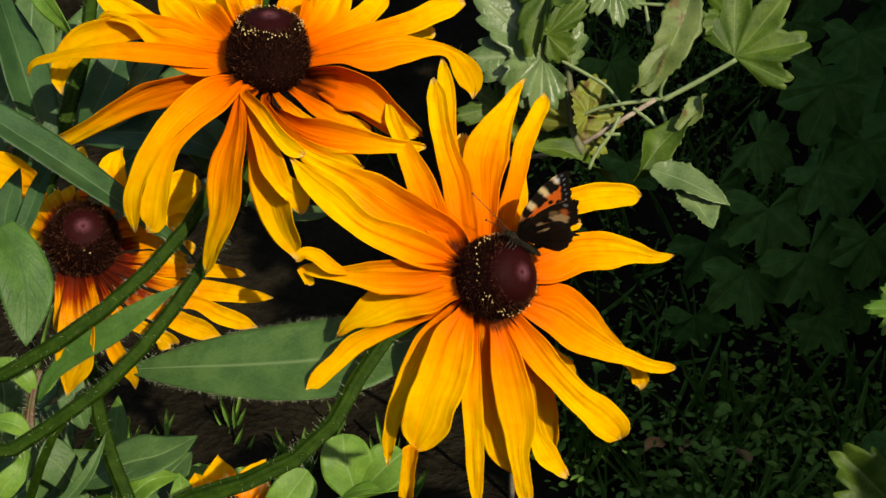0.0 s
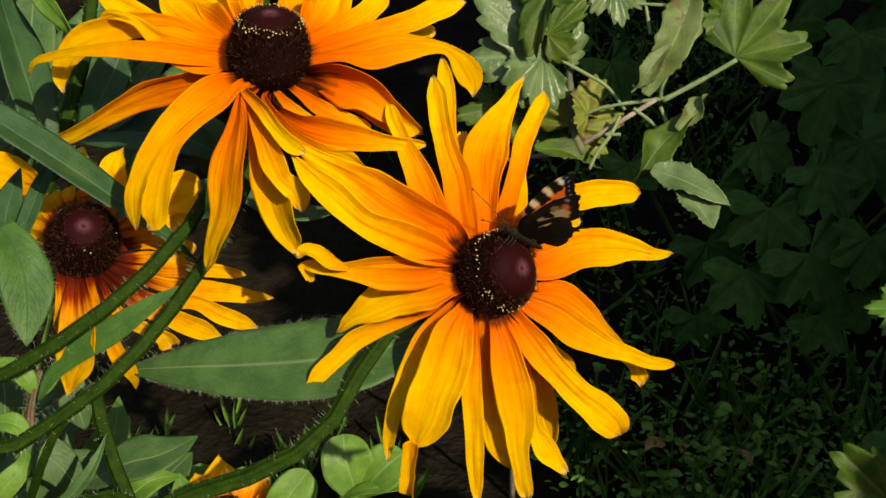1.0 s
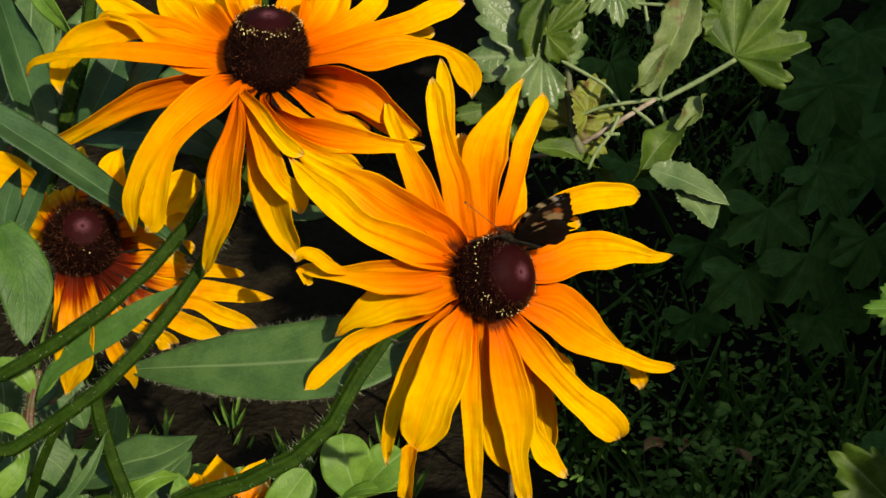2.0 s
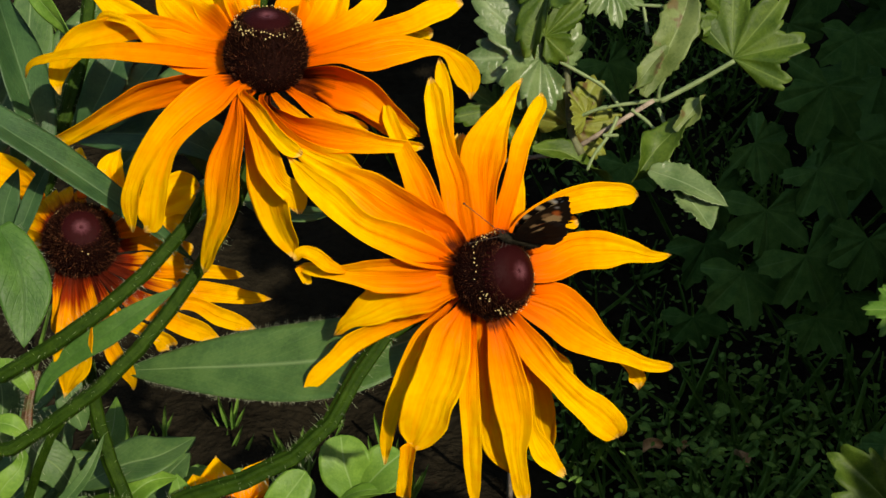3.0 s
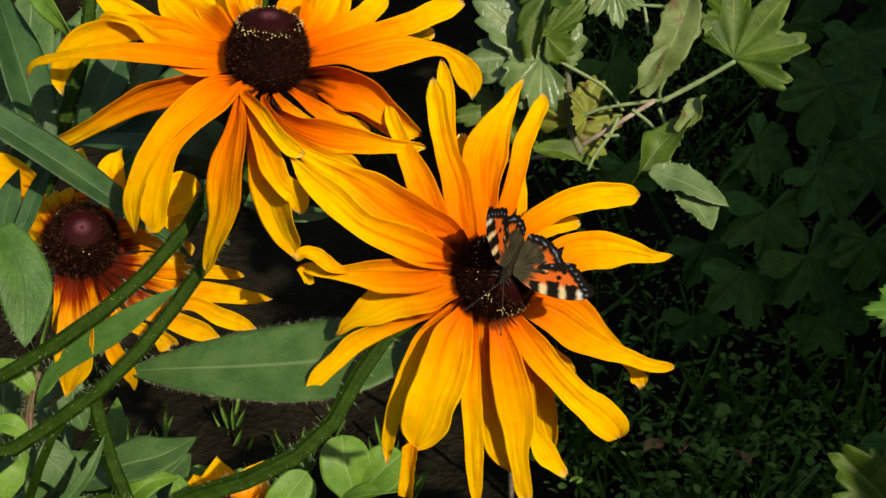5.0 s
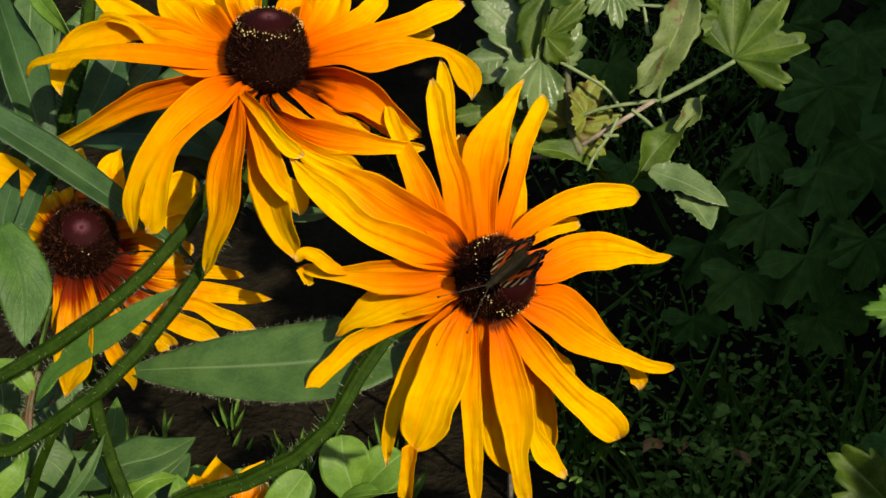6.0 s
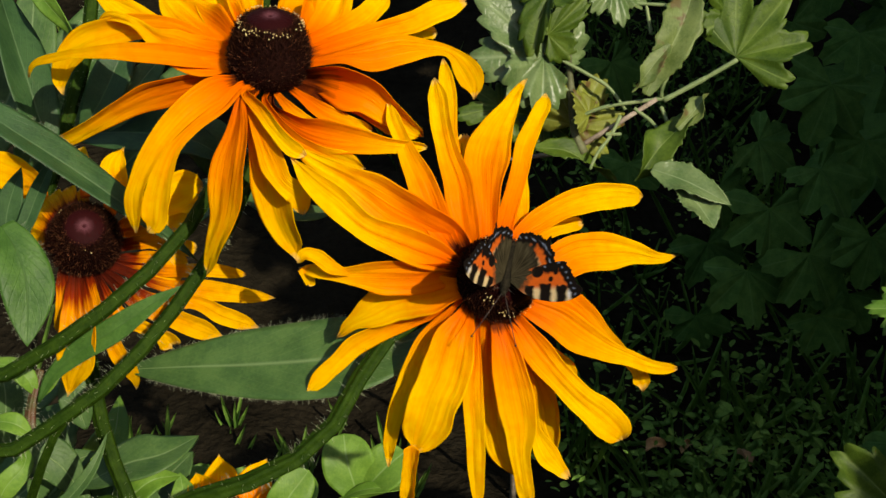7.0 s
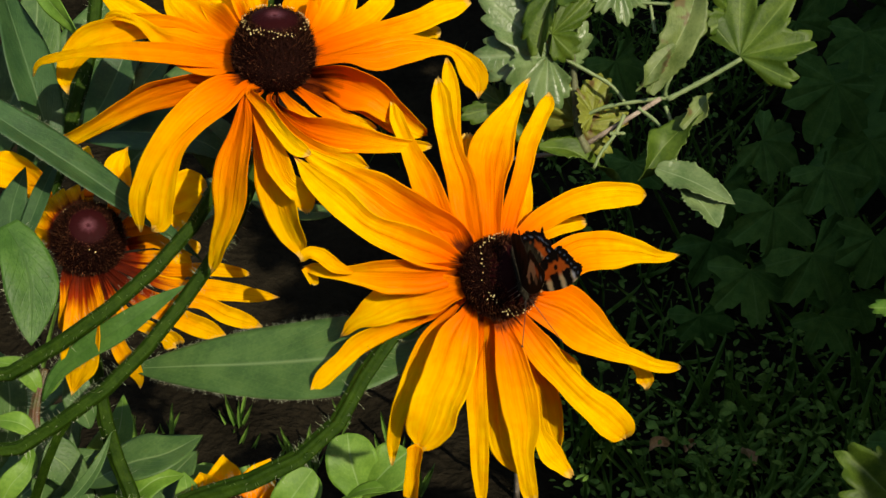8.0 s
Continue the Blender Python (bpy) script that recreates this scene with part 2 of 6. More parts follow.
def tube(bm, pts, r0, r1, n=24, m=10, groove=0.0, knots=0.0, seed=0):
    """A stem: a round, slightly grooved rod along pts that tapers from r0 to r1."""
    line = spline(pts, n)
    tan = tangents(line)
    hint = Vector((0.3, 0.5, 0.8))
    rings = []
    for i, (p, t) in enumerate(zip(line, tan)):
        nor = (hint - t * hint.dot(t)).normalized()
        hint = nor
        side = t.cross(nor)
        u = i / n
        r = r0 + (r1 - r0) * u + knots * r0 * noise.noise(Vector((u * 9, seed, 0)))
        rings.append([bm.verts.new(p + (nor * math.cos(a) + side * math.sin(a)) * r * (1 + groove * math.cos(a * 5)))
                      for a in (2 * math.pi * j / m for j in range(m))])
    for a, b in zip(rings, rings[1:]):
        for j in range(m):
            bm.faces.new((a[j], a[(j + 1) % m], b[(j + 1) % m], b[j]))
    bm.faces.new(rings[0][::-1])
    bm.faces.new(rings[-1])
    return line


def spike(bm, base, way, length, r):
    """One stiff hair: a thin three-sided point."""
    way = Vector(way).normalized()
    a = way.orthogonal().normalized() * r
    b = way.cross(a)
    ring = [bm.verts.new(base + a), bm.verts.new(base - a * 0.5 + b * 0.87), bm.verts.new(base - a * 0.5 - b * 0.87)]
    tip = bm.verts.new(base + way * length)
    for i in range(3):
        bm.faces.new((ring[i], ring[(i + 1) % 3], tip))


def hairs_on(line, radius, count, length, rnd, bend=0.35):
    bm = bmesh.new()
    tan = tangents(line)
    for _ in range(count):
        i = rnd.randrange(len(line) - 1)
        p = line[i].lerp(line[i + 1], rnd.random())
        t = tan[i]
        a = t.orthogonal().normalized()
        way = Matrix.Rotation(rnd.uniform(0, 6.283), 3, t) @ a
        spike(bm, p + way * radius * 0.95, way + t * rnd.uniform(-bend, bend), length * rnd.uniform(0.4, 1.3), 0.00006)
    return bm


def stem_of(parent, pts, r0, r1, hairs=200, material=None, seed=1, name="stem"):
    bm = bmesh.new()
    n = 36
    line = tube(bm, pts, r0, r1, n, 40, 0.13, 0.10, seed)
    ob = part(name, bm, material or STEM, parent)
    if hairs:
        part("hair", hairs_on(line, (r0 + r1) / 2, int(hairs * 1.7), 0.0026, random.Random(seed)), HAIR, ob, "pale bristles along the stem", False, "stuff")
    return ob


petal_seed = [0]
HEADS = {}
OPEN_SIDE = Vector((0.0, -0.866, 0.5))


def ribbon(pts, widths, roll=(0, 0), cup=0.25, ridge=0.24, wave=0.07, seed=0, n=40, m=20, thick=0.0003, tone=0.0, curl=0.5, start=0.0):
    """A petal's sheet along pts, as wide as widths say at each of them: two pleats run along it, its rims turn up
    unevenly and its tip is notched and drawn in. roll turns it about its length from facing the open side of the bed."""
    bm = bmesh.new()
    layer = bm.loops.layers.uv.new("UVMap")
    line = spline(pts, n)
    tan = tangents(line)
    run = [0.0]
    for a, b in zip(pts, pts[1:]):
        run.append(run[-1] + (Vector(b) - Vector(a)).length)
    broad = spline([(r / run[-1], w, 0) for r, w in zip(run, widths)], 120)
    us, ws = [q.x for q in broad], [q.y for q in broad]
    rnd = random.Random(seed)
    ph = [rnd.uniform(0, 6.28) for _ in range(5)]
    groove = [(way * rnd.uniform(0.22, 0.45), rnd.uniform(0.05, 0.15), rnd.uniform(0.15, 1.0), rnd.uniform(0, 6.28)) for way in (-1, 1)] + [(rnd.uniform(-0.7, 0.7), 0.05, rnd.uniform(0.1, 0.4), 1.0)]
    lips = (rnd.uniform(0.1, 1.0) * curl, rnd.uniform(0.1, 1.0) * curl)
    full = max(widths) / 2
    bend = rnd.uniform(-1.0, 0.5)
    sheets = ([], [])
    for i, (p, t) in enumerate(zip(line, tan)):
        u = i / n
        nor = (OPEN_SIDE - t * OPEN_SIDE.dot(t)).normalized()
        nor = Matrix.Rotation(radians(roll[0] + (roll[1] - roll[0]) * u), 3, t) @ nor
        side = t.cross(nor)
        last = max(0, (u - 0.88) / 0.12)
        hw = float(np.interp(u, us, ws)) / 2 * (1 - 0.45 * last ** 1.5) * math.sqrt(max(1 - 0.6 * last ** 6, 0.02))
        top, low = [], []
        deep = min(1, u * 4) * (0.7 + 0.3 * math.sin(u * 5 + ph[2]))
        for j in range(m + 1):
            s = 2 * j / m - 1
            h = cup * hw * s * s * (1 - 0.7 * last)
            for g, slack, force, sway in groove:
                at = g + 0.10 * math.sin(u * 4 + sway)
                h -= 0.62 * ridge * hw * deep * force * (0.6 + 0.4 * math.sin(u * 6 + sway)) * math.exp(-((s - at) / slack) ** 2) * (1 - 0.5 * last)
            for lip, way in zip(lips, (-1, 1)):
                h += 0.55 * lip * hw * max(0, s * way - 0.55) ** 2 * 3.2 * (0.5 + 0.5 * math.sin(u * 8 + ph[3] + way))
            h += wave * hw * (math.sin(u * 7 + ph[1] + s) * abs(s) + 0.5 * math.sin(u * 15 + ph[2] - 2 * s) * s)
            h += 0.13 * full * noise.noise(Vector((u * 5, s * 1.6, seed * 3.7)))
            h += 0.55 * hw * last * last * (abs(s) - 0.3)
            edge = hw * (1 + 0.025 * math.sin(u * 31 + ph[4] + 2 * s) * abs(s) ** 3)
            c = p + side * s * edge + nor * h
            c += t * full * 0.20 * last * (0.45 * math.cos(s * 8.5 + ph[0] * 0.4) - abs(s) * 0.8) + nor * full * (0.5 * bend) * last * last
            half = thick * (0.5 if abs(s) < 0.99 else 0.2)
            top.append(bm.verts.new(c + nor * half))
            low.append(bm.verts.new(c - nor * half))
        sheets[0].append(top)
        sheets[1].append(low)

    def quad(vs, uvs):
        f = bm.faces.new(vs)
        for lp, q in zip(f.loops, uvs):
            q = (start + (1 - start) * q[0], q[1])
            # a petal's tone partly paints in how sunlit (yellow) or shaded (orange) it looks
            gain = min(q[0] / 0.3, 1) * min((1 - q[0]) / 0.15, 1)
            lp[layer].uv = (q[0] + tone * 4 * q[0] * (1 - q[0]) * gain, q[1])

    a, b = sheets
    for i in range(n):
        for j in range(m):
            q = [(i / n, j / m), ((i + 1) / n, j / m), ((i + 1) / n, (j + 1) / m), (i / n, (j + 1) / m)]
            quad((a[i][j], a[i + 1][j], a[i + 1][j + 1], a[i][j + 1]), q)
            quad((b[i][j + 1], b[i + 1][j + 1], b[i + 1][j], b[i][j]), [q[3], q[2], q[1], q[0]])
        quad((a[i][0], b[i][0], b[i + 1][0], a[i + 1][0]), [(i / n, 0)] * 4)
        quad((a[i + 1][m], b[i + 1][m], b[i][m], a[i][m]), [(i / n, 1)] * 4)
    for i in (0, n):
        for j in range(m):
            quad((a[i][j], a[i][j + 1], b[i][j + 1], b[i][j]), [(i / n, j / m)] * 4)
    bmesh.ops.recalc_face_normals(bm, faces=bm.faces)
    return bm


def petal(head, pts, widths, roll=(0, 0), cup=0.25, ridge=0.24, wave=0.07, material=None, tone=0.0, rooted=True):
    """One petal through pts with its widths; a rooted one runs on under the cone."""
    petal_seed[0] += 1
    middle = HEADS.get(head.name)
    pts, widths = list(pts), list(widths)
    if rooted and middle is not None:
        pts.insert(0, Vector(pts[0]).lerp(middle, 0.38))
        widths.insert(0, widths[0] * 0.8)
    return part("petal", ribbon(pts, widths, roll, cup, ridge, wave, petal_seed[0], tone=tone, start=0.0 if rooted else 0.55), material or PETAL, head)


def back_petal(head, pts, width, up, roll=(0, 0), cup=0.25, ridge=0.21, wave=0.21, material=None, end=0.30, neck=0.42, full=0.55, sharp=2.2, tone=0.0):
    """A plainer petal of one width, for the far side of a head."""
    petal_seed[0] += 1
    middle = HEADS.get(head.name)
    if middle is not None:
        pts = [Vector(pts[0]).lerp(middle, 0.38)] + list(pts)
    bm = blade(pts, width * 1.06, lambda u: petal_shape(u, neck, full, end, sharp), up, roll, cup, ridge, wave, 0.0003, 32, 16, petal_seed[0], tone=tone, curl=0.75, pinch=0.9)
    return part("petal", bm, material or PETAL, head)


def leaf_of(parent, pts, width, up, roll=(0, 0), material=None, cup=0.0, fold=0.18, wave=0.06, full=0.40, fringe=0, name="leaf", label="", neck=0.10, blunt=False):
    petal_seed[0] += 1
    shape = (lambda u: petal_shape(u, 0.25, full, 0.55)) if blunt else (lambda u: leaf_shape(u, neck, full))
    bm = blade(pts, width, shape, up, roll, cup, 0.02, wave, 0.0004, 32, 14, petal_seed[0], fold)
    if fringe:
        rnd = random.Random(petal_seed[0])
        bm.verts.ensure_lookup_table()
        fr = bmesh.new()
        line = spline(pts, 32)
        for _ in range(fringe):
            i = rnd.randrange(2, 31)
            j = rnd.choice((0, 14))
            v = bm.verts[(i * 15 + j) * 2].co
            w = bm.verts[((i + 1) * 15 + j) * 2].co
            p = v.lerp(w, rnd.random())
            spike(fr, p, (p - line[i]).normalized() + Vector((rnd.uniform(-.5, .5), rnd.uniform(-.5, .5), rnd.uniform(-.5, .5))), 0.0017 * rnd.uniform(.3, 1.3), 0.000032)
        ob = part(name, bm, material or LEAF, parent, label)
        part("hair", fr, HAIR, ob, "pale bristles on the leaf edge", False, "stuff")
        return ob
    return part(name, bm, material or LEAF, parent, label)


def cone_of(head, base, axis, radius, height, seed, spent=0.0, dome=0.42, ring=0.12, lean=0.0):
    """The dark centre of a coneflower: a ribbed dome, a thicket of tiny florets round it, and a ring of pollen."""
    axis = Vector(axis).normalized()
    turn = axis.to_track_quat("Z", "Y").to_matrix()
    base = Vector(base)
    HEADS[head.name] = base + axis * 0.0005
    rnd = random.Random(seed)

    def prof(s):
        """Radius and height at s from the rim (0) to the top (1)."""
        a = s * math.pi / 2
        return radius * (0.80 + 0.20 * math.sin(min(s * 4, 1) * math.pi / 2)) * math.cos(a) ** 0.62, height * math.sin(a) ** 1.05

    bm = bmesh.new()
    layer = bm.loops.layers.uv.new("UVMap")
    rings = []
    for i in range(32):
        s = 1 - (1 - i / 32) ** 1.6
        r, h = prof(s)
        h -= height * 0.035 * math.exp(-(r / radius / 0.09) ** 2)
        rings.append([bm.verts.new(base + turn @ Vector((math.cos(a) * r, math.sin(a) * r, h))) for a in (2 * math.pi * j / 48 for j in range(48))])
    top = bm.verts.new(base + axis * height * 0.962)
    for a, b in zip(rings, rings[1:]):
        for j in range(48):
            bm.faces.new((a[j], a[(j + 1) % 48], b[(j + 1) % 48], b[j]))
    for j in range(48):
        bm.faces.new((rings[-1][j], rings[-1][(j + 1) % 48], top))
    bm.faces.new(rings[0][::-1])
    for f in bm.faces:
        for lp in f.loops:
            q = turn.transposed() @ (lp.vert.co - base)
            lp[layer].uv = (math.hypot(q.x, q.y) / radius, math.atan2(q.y, q.x) / 6.2832)
        f.material_index = 1 if (f.calc_center_median() - base).dot(axis) > height * (1 - dome) else 0
    cone = part("cone", bm, [CONE, DOME], head, "dark brown domed flower centre")
    fl, po = bmesh.new(), bmesh.new()
    count = 7500
    for i in range(count):
        s = (i / count) ** 0.9
        r, h = prof(s)
        a = i * 2.39996 + rnd.uniform(-.05, .05)
        p = Vector((math.cos(a) * r, math.sin(a) * r, h))
        out = Vector((math.cos(a) * (1 - s * 0.9), math.sin(a) * (1 - s * 0.9), 0.25 + s * 1.1)).normalized()
        out += Vector((rnd.uniform(-.4, .4), rnd.uniform(-.4, .4), rnd.uniform(-.4, .4)))
        up_zone = h / height > 1 - dome
        length = rnd.uniform(0.0006, 0.0018) + 0.0009 * (h / height > 0.62 - dome * 0.5) * rnd.random()
        if up_zone:
            rise = (h / height - 1 + dome) / dome
            if rise < 0.5:
                spike(fl, base + turn @ p, turn @ out, 0.0012 * (1 - rise * 2) ** 1.5 + 0.00012, 0.00018)
            continue
        spike(fl, base + turn @ p, turn @ out, length, 0.00011)
        near = abs(h / height - (1 - dome) + ring + lean * math.sin(a))
        if near < 0.05 and rnd.random() < 0.14 * (1 - spent):
            c = base + turn @ (p + out.normalized() * 0.0016)
            bmesh.ops.create_icosphere(po, subdivisions=1, radius=rnd.uniform(0.00014, 0.00027), matrix=Matrix.Translation(c))
    part("floret", fl, FLORET, cone, "bristly ring of tiny dark florets", False, "stuff")
    if len(po.verts):
        part("pollen", po, POLLEN, cone, "yellow pollen grains", True, "stuff")
    else:
        po.free()
    return cone


def lobed_blade(size, lobes=5, teeth=3, depth=0.42, fold=0.12, droop=0.25, seed=0, rings=7, step=90, wave=0.08, wide=1.0, spread=265):
    """A currant-like leaf in its own space: stalk end at the origin, tip along y, upper face along z."""
    rnd = random.Random(seed)
    bm = bmesh.new()
    layer = bm.loops.layers.uv.new("UVMap")
    span = radians(spread)
    ph = rnd.uniform(0, 6.28)
    dirs = [(-0.5 + (k + 0.5) / lobes) * span for k in range(lobes)]
    size_of = [1 - 0.30 * abs(d / (span / 2)) ** 1.3 + rnd.uniform(-.06, .06) for d in dirs]

    def reach(a):
        best = 0.0
        for d, sz in zip(dirs, size_of):
            x = abs(a - d) / (span / lobes)
            best = max(best, sz * (1 - depth * min(x * 2.0, 1.35) ** 1.6))
        return max(best, 0.20), max(best * (0.88 + 0.17 * (1 - abs((a * 4.2 + ph) % 1 - 0.35) * 1.4) if teeth > 1 else best), 0.20)

    grid, uvs = [], []
    for i in range(rings + 1):
        f = i / rings
        row, ur = [], []
        for j in range(step + 1):
            a = -span / 2 + span * j / step
            plain, toothed = reach(a)
            r = (plain * 0.96 + (toothed - plain * 0.96) * f ** 5) * f * size
            x, y = math.sin(a) * r * wide, math.cos(a) * r
            vein = min(abs(a - d) for d in dirs)
            z = fold * abs(x) - droop * (x * x + y * y) / size - 0.045 * size * f * math.exp(-(vein * 5) ** 2) * (1 if f < 0.95 else 0.5)
            z += wave * size * f * f * math.sin(a * 5 + ph) + 0.5 * wave * size * f * math.sin(a * 11 + ph * 2)
            row.append((x, y, z))
            ur.append((f, min(0.5 + vein / radians(span / lobes) * 0.012, 1)))
        grid.append(row)
        uvs.append(ur)
    th = size * 0.008
    sheets = [[[bm.verts.new((x, y, z + o)) for x, y, z in row] for row in grid] for o in (th / 2, -th / 2)]
    for s, sheet in enumerate(sheets):
        for i in range(rings):
            for j in range(step):
                ids = ((i, j), (i + 1, j), (i + 1, j + 1), (i, j + 1))
                if s == 0:
                    ids = ids[::-1]
                if i == 0:
                    ids = [q for q in ids if q != ((0, j + 1))]
                f = bm.faces.new([sheet[a][b] for a, b in ids])
                for lp, (a, b) in zip(f.loops, ids):
                    lp[layer].uv = uvs[a][b]
    for j in range(step):
        bm.faces.new((sheets[0][rings][j], sheets[0][rings][j + 1], sheets[1][rings][j + 1], sheets[1][rings][j]))
    bmesh.ops.recalc_face_normals(bm, faces=bm.faces)
    return bm


def frame_at(base, way, up):
    """A pose at base whose y runs along way and whose z leans to up."""
    y = Vector(way).normalized()
    z = Vector(up)
    z = (z - y * z.dot(y)).normalized()
    x = y.cross(z)
    m = Matrix((x, y, z)).transposed().to_4x4()
    return Matrix.Translation(base) @ m

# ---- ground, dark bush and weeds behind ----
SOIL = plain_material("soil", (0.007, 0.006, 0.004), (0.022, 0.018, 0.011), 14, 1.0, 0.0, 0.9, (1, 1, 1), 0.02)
BARK = plain_material("twig_bark", (0.12, 0.09, 0.06), (0.42, 0.35, 0.27), 160, 0.7, 0.2, 0.6)
BARK_DARK = plain_material("bush_bark", (0.03, 0.022, 0.016), (0.08, 0.06, 0.045), 60, 0.8)
STALK = plain_material("woody_stalk", (0.05, 0.06, 0.025), (0.16, 0.17, 0.08), 200, 0.6)
# Paler than the weed green, in place of flecks of sun on the weeds.
SEEDLING = leaf_material("seedling_leaf", (0.13, 0.27, 0.03), (0.24, 0.40, 0.06), (0.25, 0.4, 0.08), 90, 0.3, 0.6, 5.0)
GREEN_TWIG = plain_material("green_twig", (0.12, 0.19, 0.07), (0.24, 0.30, 0.13), 200, 0.5)
BERRY_LEAF = leaf_material("currant_leaf", (0.045, 0.095, 0.006), (0.10, 0.17, 0.016), (0.18, 0.26, 0.06), 110, 0.3, 0.52, 9.0)
BERRY_PALE = leaf_material("currant_leaf_pale", (0.10, 0.155, 0.035), (0.19, 0.255, 0.075), (0.30, 0.38, 0.16), 110, 0.3, 0.48, 9.0, (0.14, 0.11, 0.035))
BERRY_YELLOW = leaf_material("currant_leaf_yellowing", (0.20, 0.22, 0.03), (0.30, 0.34, 0.05), (0.34, 0.40, 0.12), 110, 0.4, 0.5, 9.0, (0.16, 0.10, 0.03))
BERRY_GLOSS = leaf_material("currant_leaf_glossy", (0.085, 0.15, 0.045), (0.17, 0.245, 0.095), (0.26, 0.34, 0.17), 110, 0.2, 0.30, 9.0)
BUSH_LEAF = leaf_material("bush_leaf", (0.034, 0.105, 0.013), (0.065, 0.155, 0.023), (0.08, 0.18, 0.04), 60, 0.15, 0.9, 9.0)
WEED = leaf_material("weed_leaf", (0.075, 0.18, 0.022), (0.18, 0.33, 0.05), (0.18, 0.31, 0.06), 60, 0.25, 0.8, 5.0)
# Brighter copy of the bush green, with sunlight put into its colour.
BUSH_LEAF_LIT = leaf_material("bush_leaf_lit_copy", (0.06, 0.17, 0.015), (0.12, 0.26, 0.03), (0.20, 0.34, 0.07), 90, 0.3, 0.6, 7.0)
SCREEN_HEDGE = plain_material("hedge_leaves", (0.012, 0.025, 0.008), (0.04, 0.075, 0.022), 9, 0.9, 0.1, 0.9, (1, 1, 1), 0.05)
DRY = plain_material("dry_leaf", (0.26, 0.13, 0.05), (0.60, 0.37, 0.18), 90, 0.8)


def ground():
    bm = bmesh.new()
    def steps(lo, hi, near_lo, near_hi, d):
        a = [lo, lo / 4, near_lo - 0.6]
        v = near_lo
        while v < near_hi + 1e-6:
            a.append(v)
            v += d
        return a + [near_hi + 0.6, hi / 4, hi]
    xs, ys = steps(-200, 200, -1.2, 1.6, 0.025), steps(-200, 200, 0.0, 2.6, 0.025)
    rows = []
    for y in ys:
        row = []
        for x in xs:
            z = 0.030 * noise.noise(Vector((x * 4, y * 4, 0))) + 0.014 * noise.noise(Vector((x * 17, y * 17, 3))) + 0.006 * noise.noise(Vector((x * 45, y * 45, 7)))
            far = max(abs(x), abs(y))
            row.append(bm.verts.new((x, y, z - 0.03 if far < 4 else -0.03)))
        rows.append(row)
    for a, b in zip(rows, rows[1:]):
        for i in range(len(xs) - 1):
            bm.faces.new((a[i], a[i + 1], b[i + 1], b[i]))
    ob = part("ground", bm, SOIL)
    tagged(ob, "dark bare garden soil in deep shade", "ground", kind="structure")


ground()


def hedge():
    """A clipped hedge on all four sides, well away from the bed: unseen, added to block low sky light."""
    far, high, deep = 3.4, 1.7, 0.6
    corners = [(-far, -far), (far, -far), (far, far), (-far, far)]
    for k in range(4):
        a, b = Vector((*corners[k], 0)), Vector((*corners[(k + 1) % 4], 0))
        way = (b - a).normalized()
        out = Vector((way.y, -way.x, 0))
        bm = bmesh.new()
        prof = [(0, -0.05), (-0.02, 0.4), (0, 0.9), (0.02, 1.3), (0.04, high - 0.1), (0.14, high), (deep - 0.14, high), (deep - 0.04, high - 0.1), (deep, 0.8), (deep, -0.05)]
        n = 90
        rows = []
        for i in range(n + 1):
            p = a.lerp(b, i / n)
            row = []
            for o, z in prof:
                q = p + out * o + Vector((0, 0.3, z))
                bump = 0.10 * noise.noise(q * 2.3) + 0.07 * noise.noise(q * 7) + 0.04 * noise.noise(q * 17)
                row.append(bm.verts.new(q + out * bump * (1 if o > deep / 2 else -1) + Vector((0, 0, bump if z > 1.5 else 0))))
            rows.append(row)
        for r0, r1 in zip(rows, rows[1:]):
            for j in range(len(prof) - 1):
                bm.faces.new((r0[j], r1[j], r1[j + 1], r0[j + 1]))
        bm.faces.new(rows[0])
        bm.faces.new(rows[-1][::-1])
        bmesh.ops.recalc_face_normals(bm, faces=bm.faces)
        tagged(part("hedge_%d" % (k + 1), bm, SCREEN_HEDGE), "added unseen hedge wall that blocks the low sky light", "hedge", kind="structure")


hedge()


def lobed(parent, base, tip, up, material, seed, lobes=5, depth=0.42, fold=0.12, droop=0.25, wave=0.07, wide=1.0, teeth=3, name="leaf", label="", spread=265):
    base, tip = Vector(base), Vector(tip)
    bm = lobed_blade((tip - base).length, lobes, teeth, depth, fold, droop, seed, 8, 168, wave, wide, spread)
    bm.transform(frame_at(base, tip - base, up))
    return part(name, bm, material, parent, label)


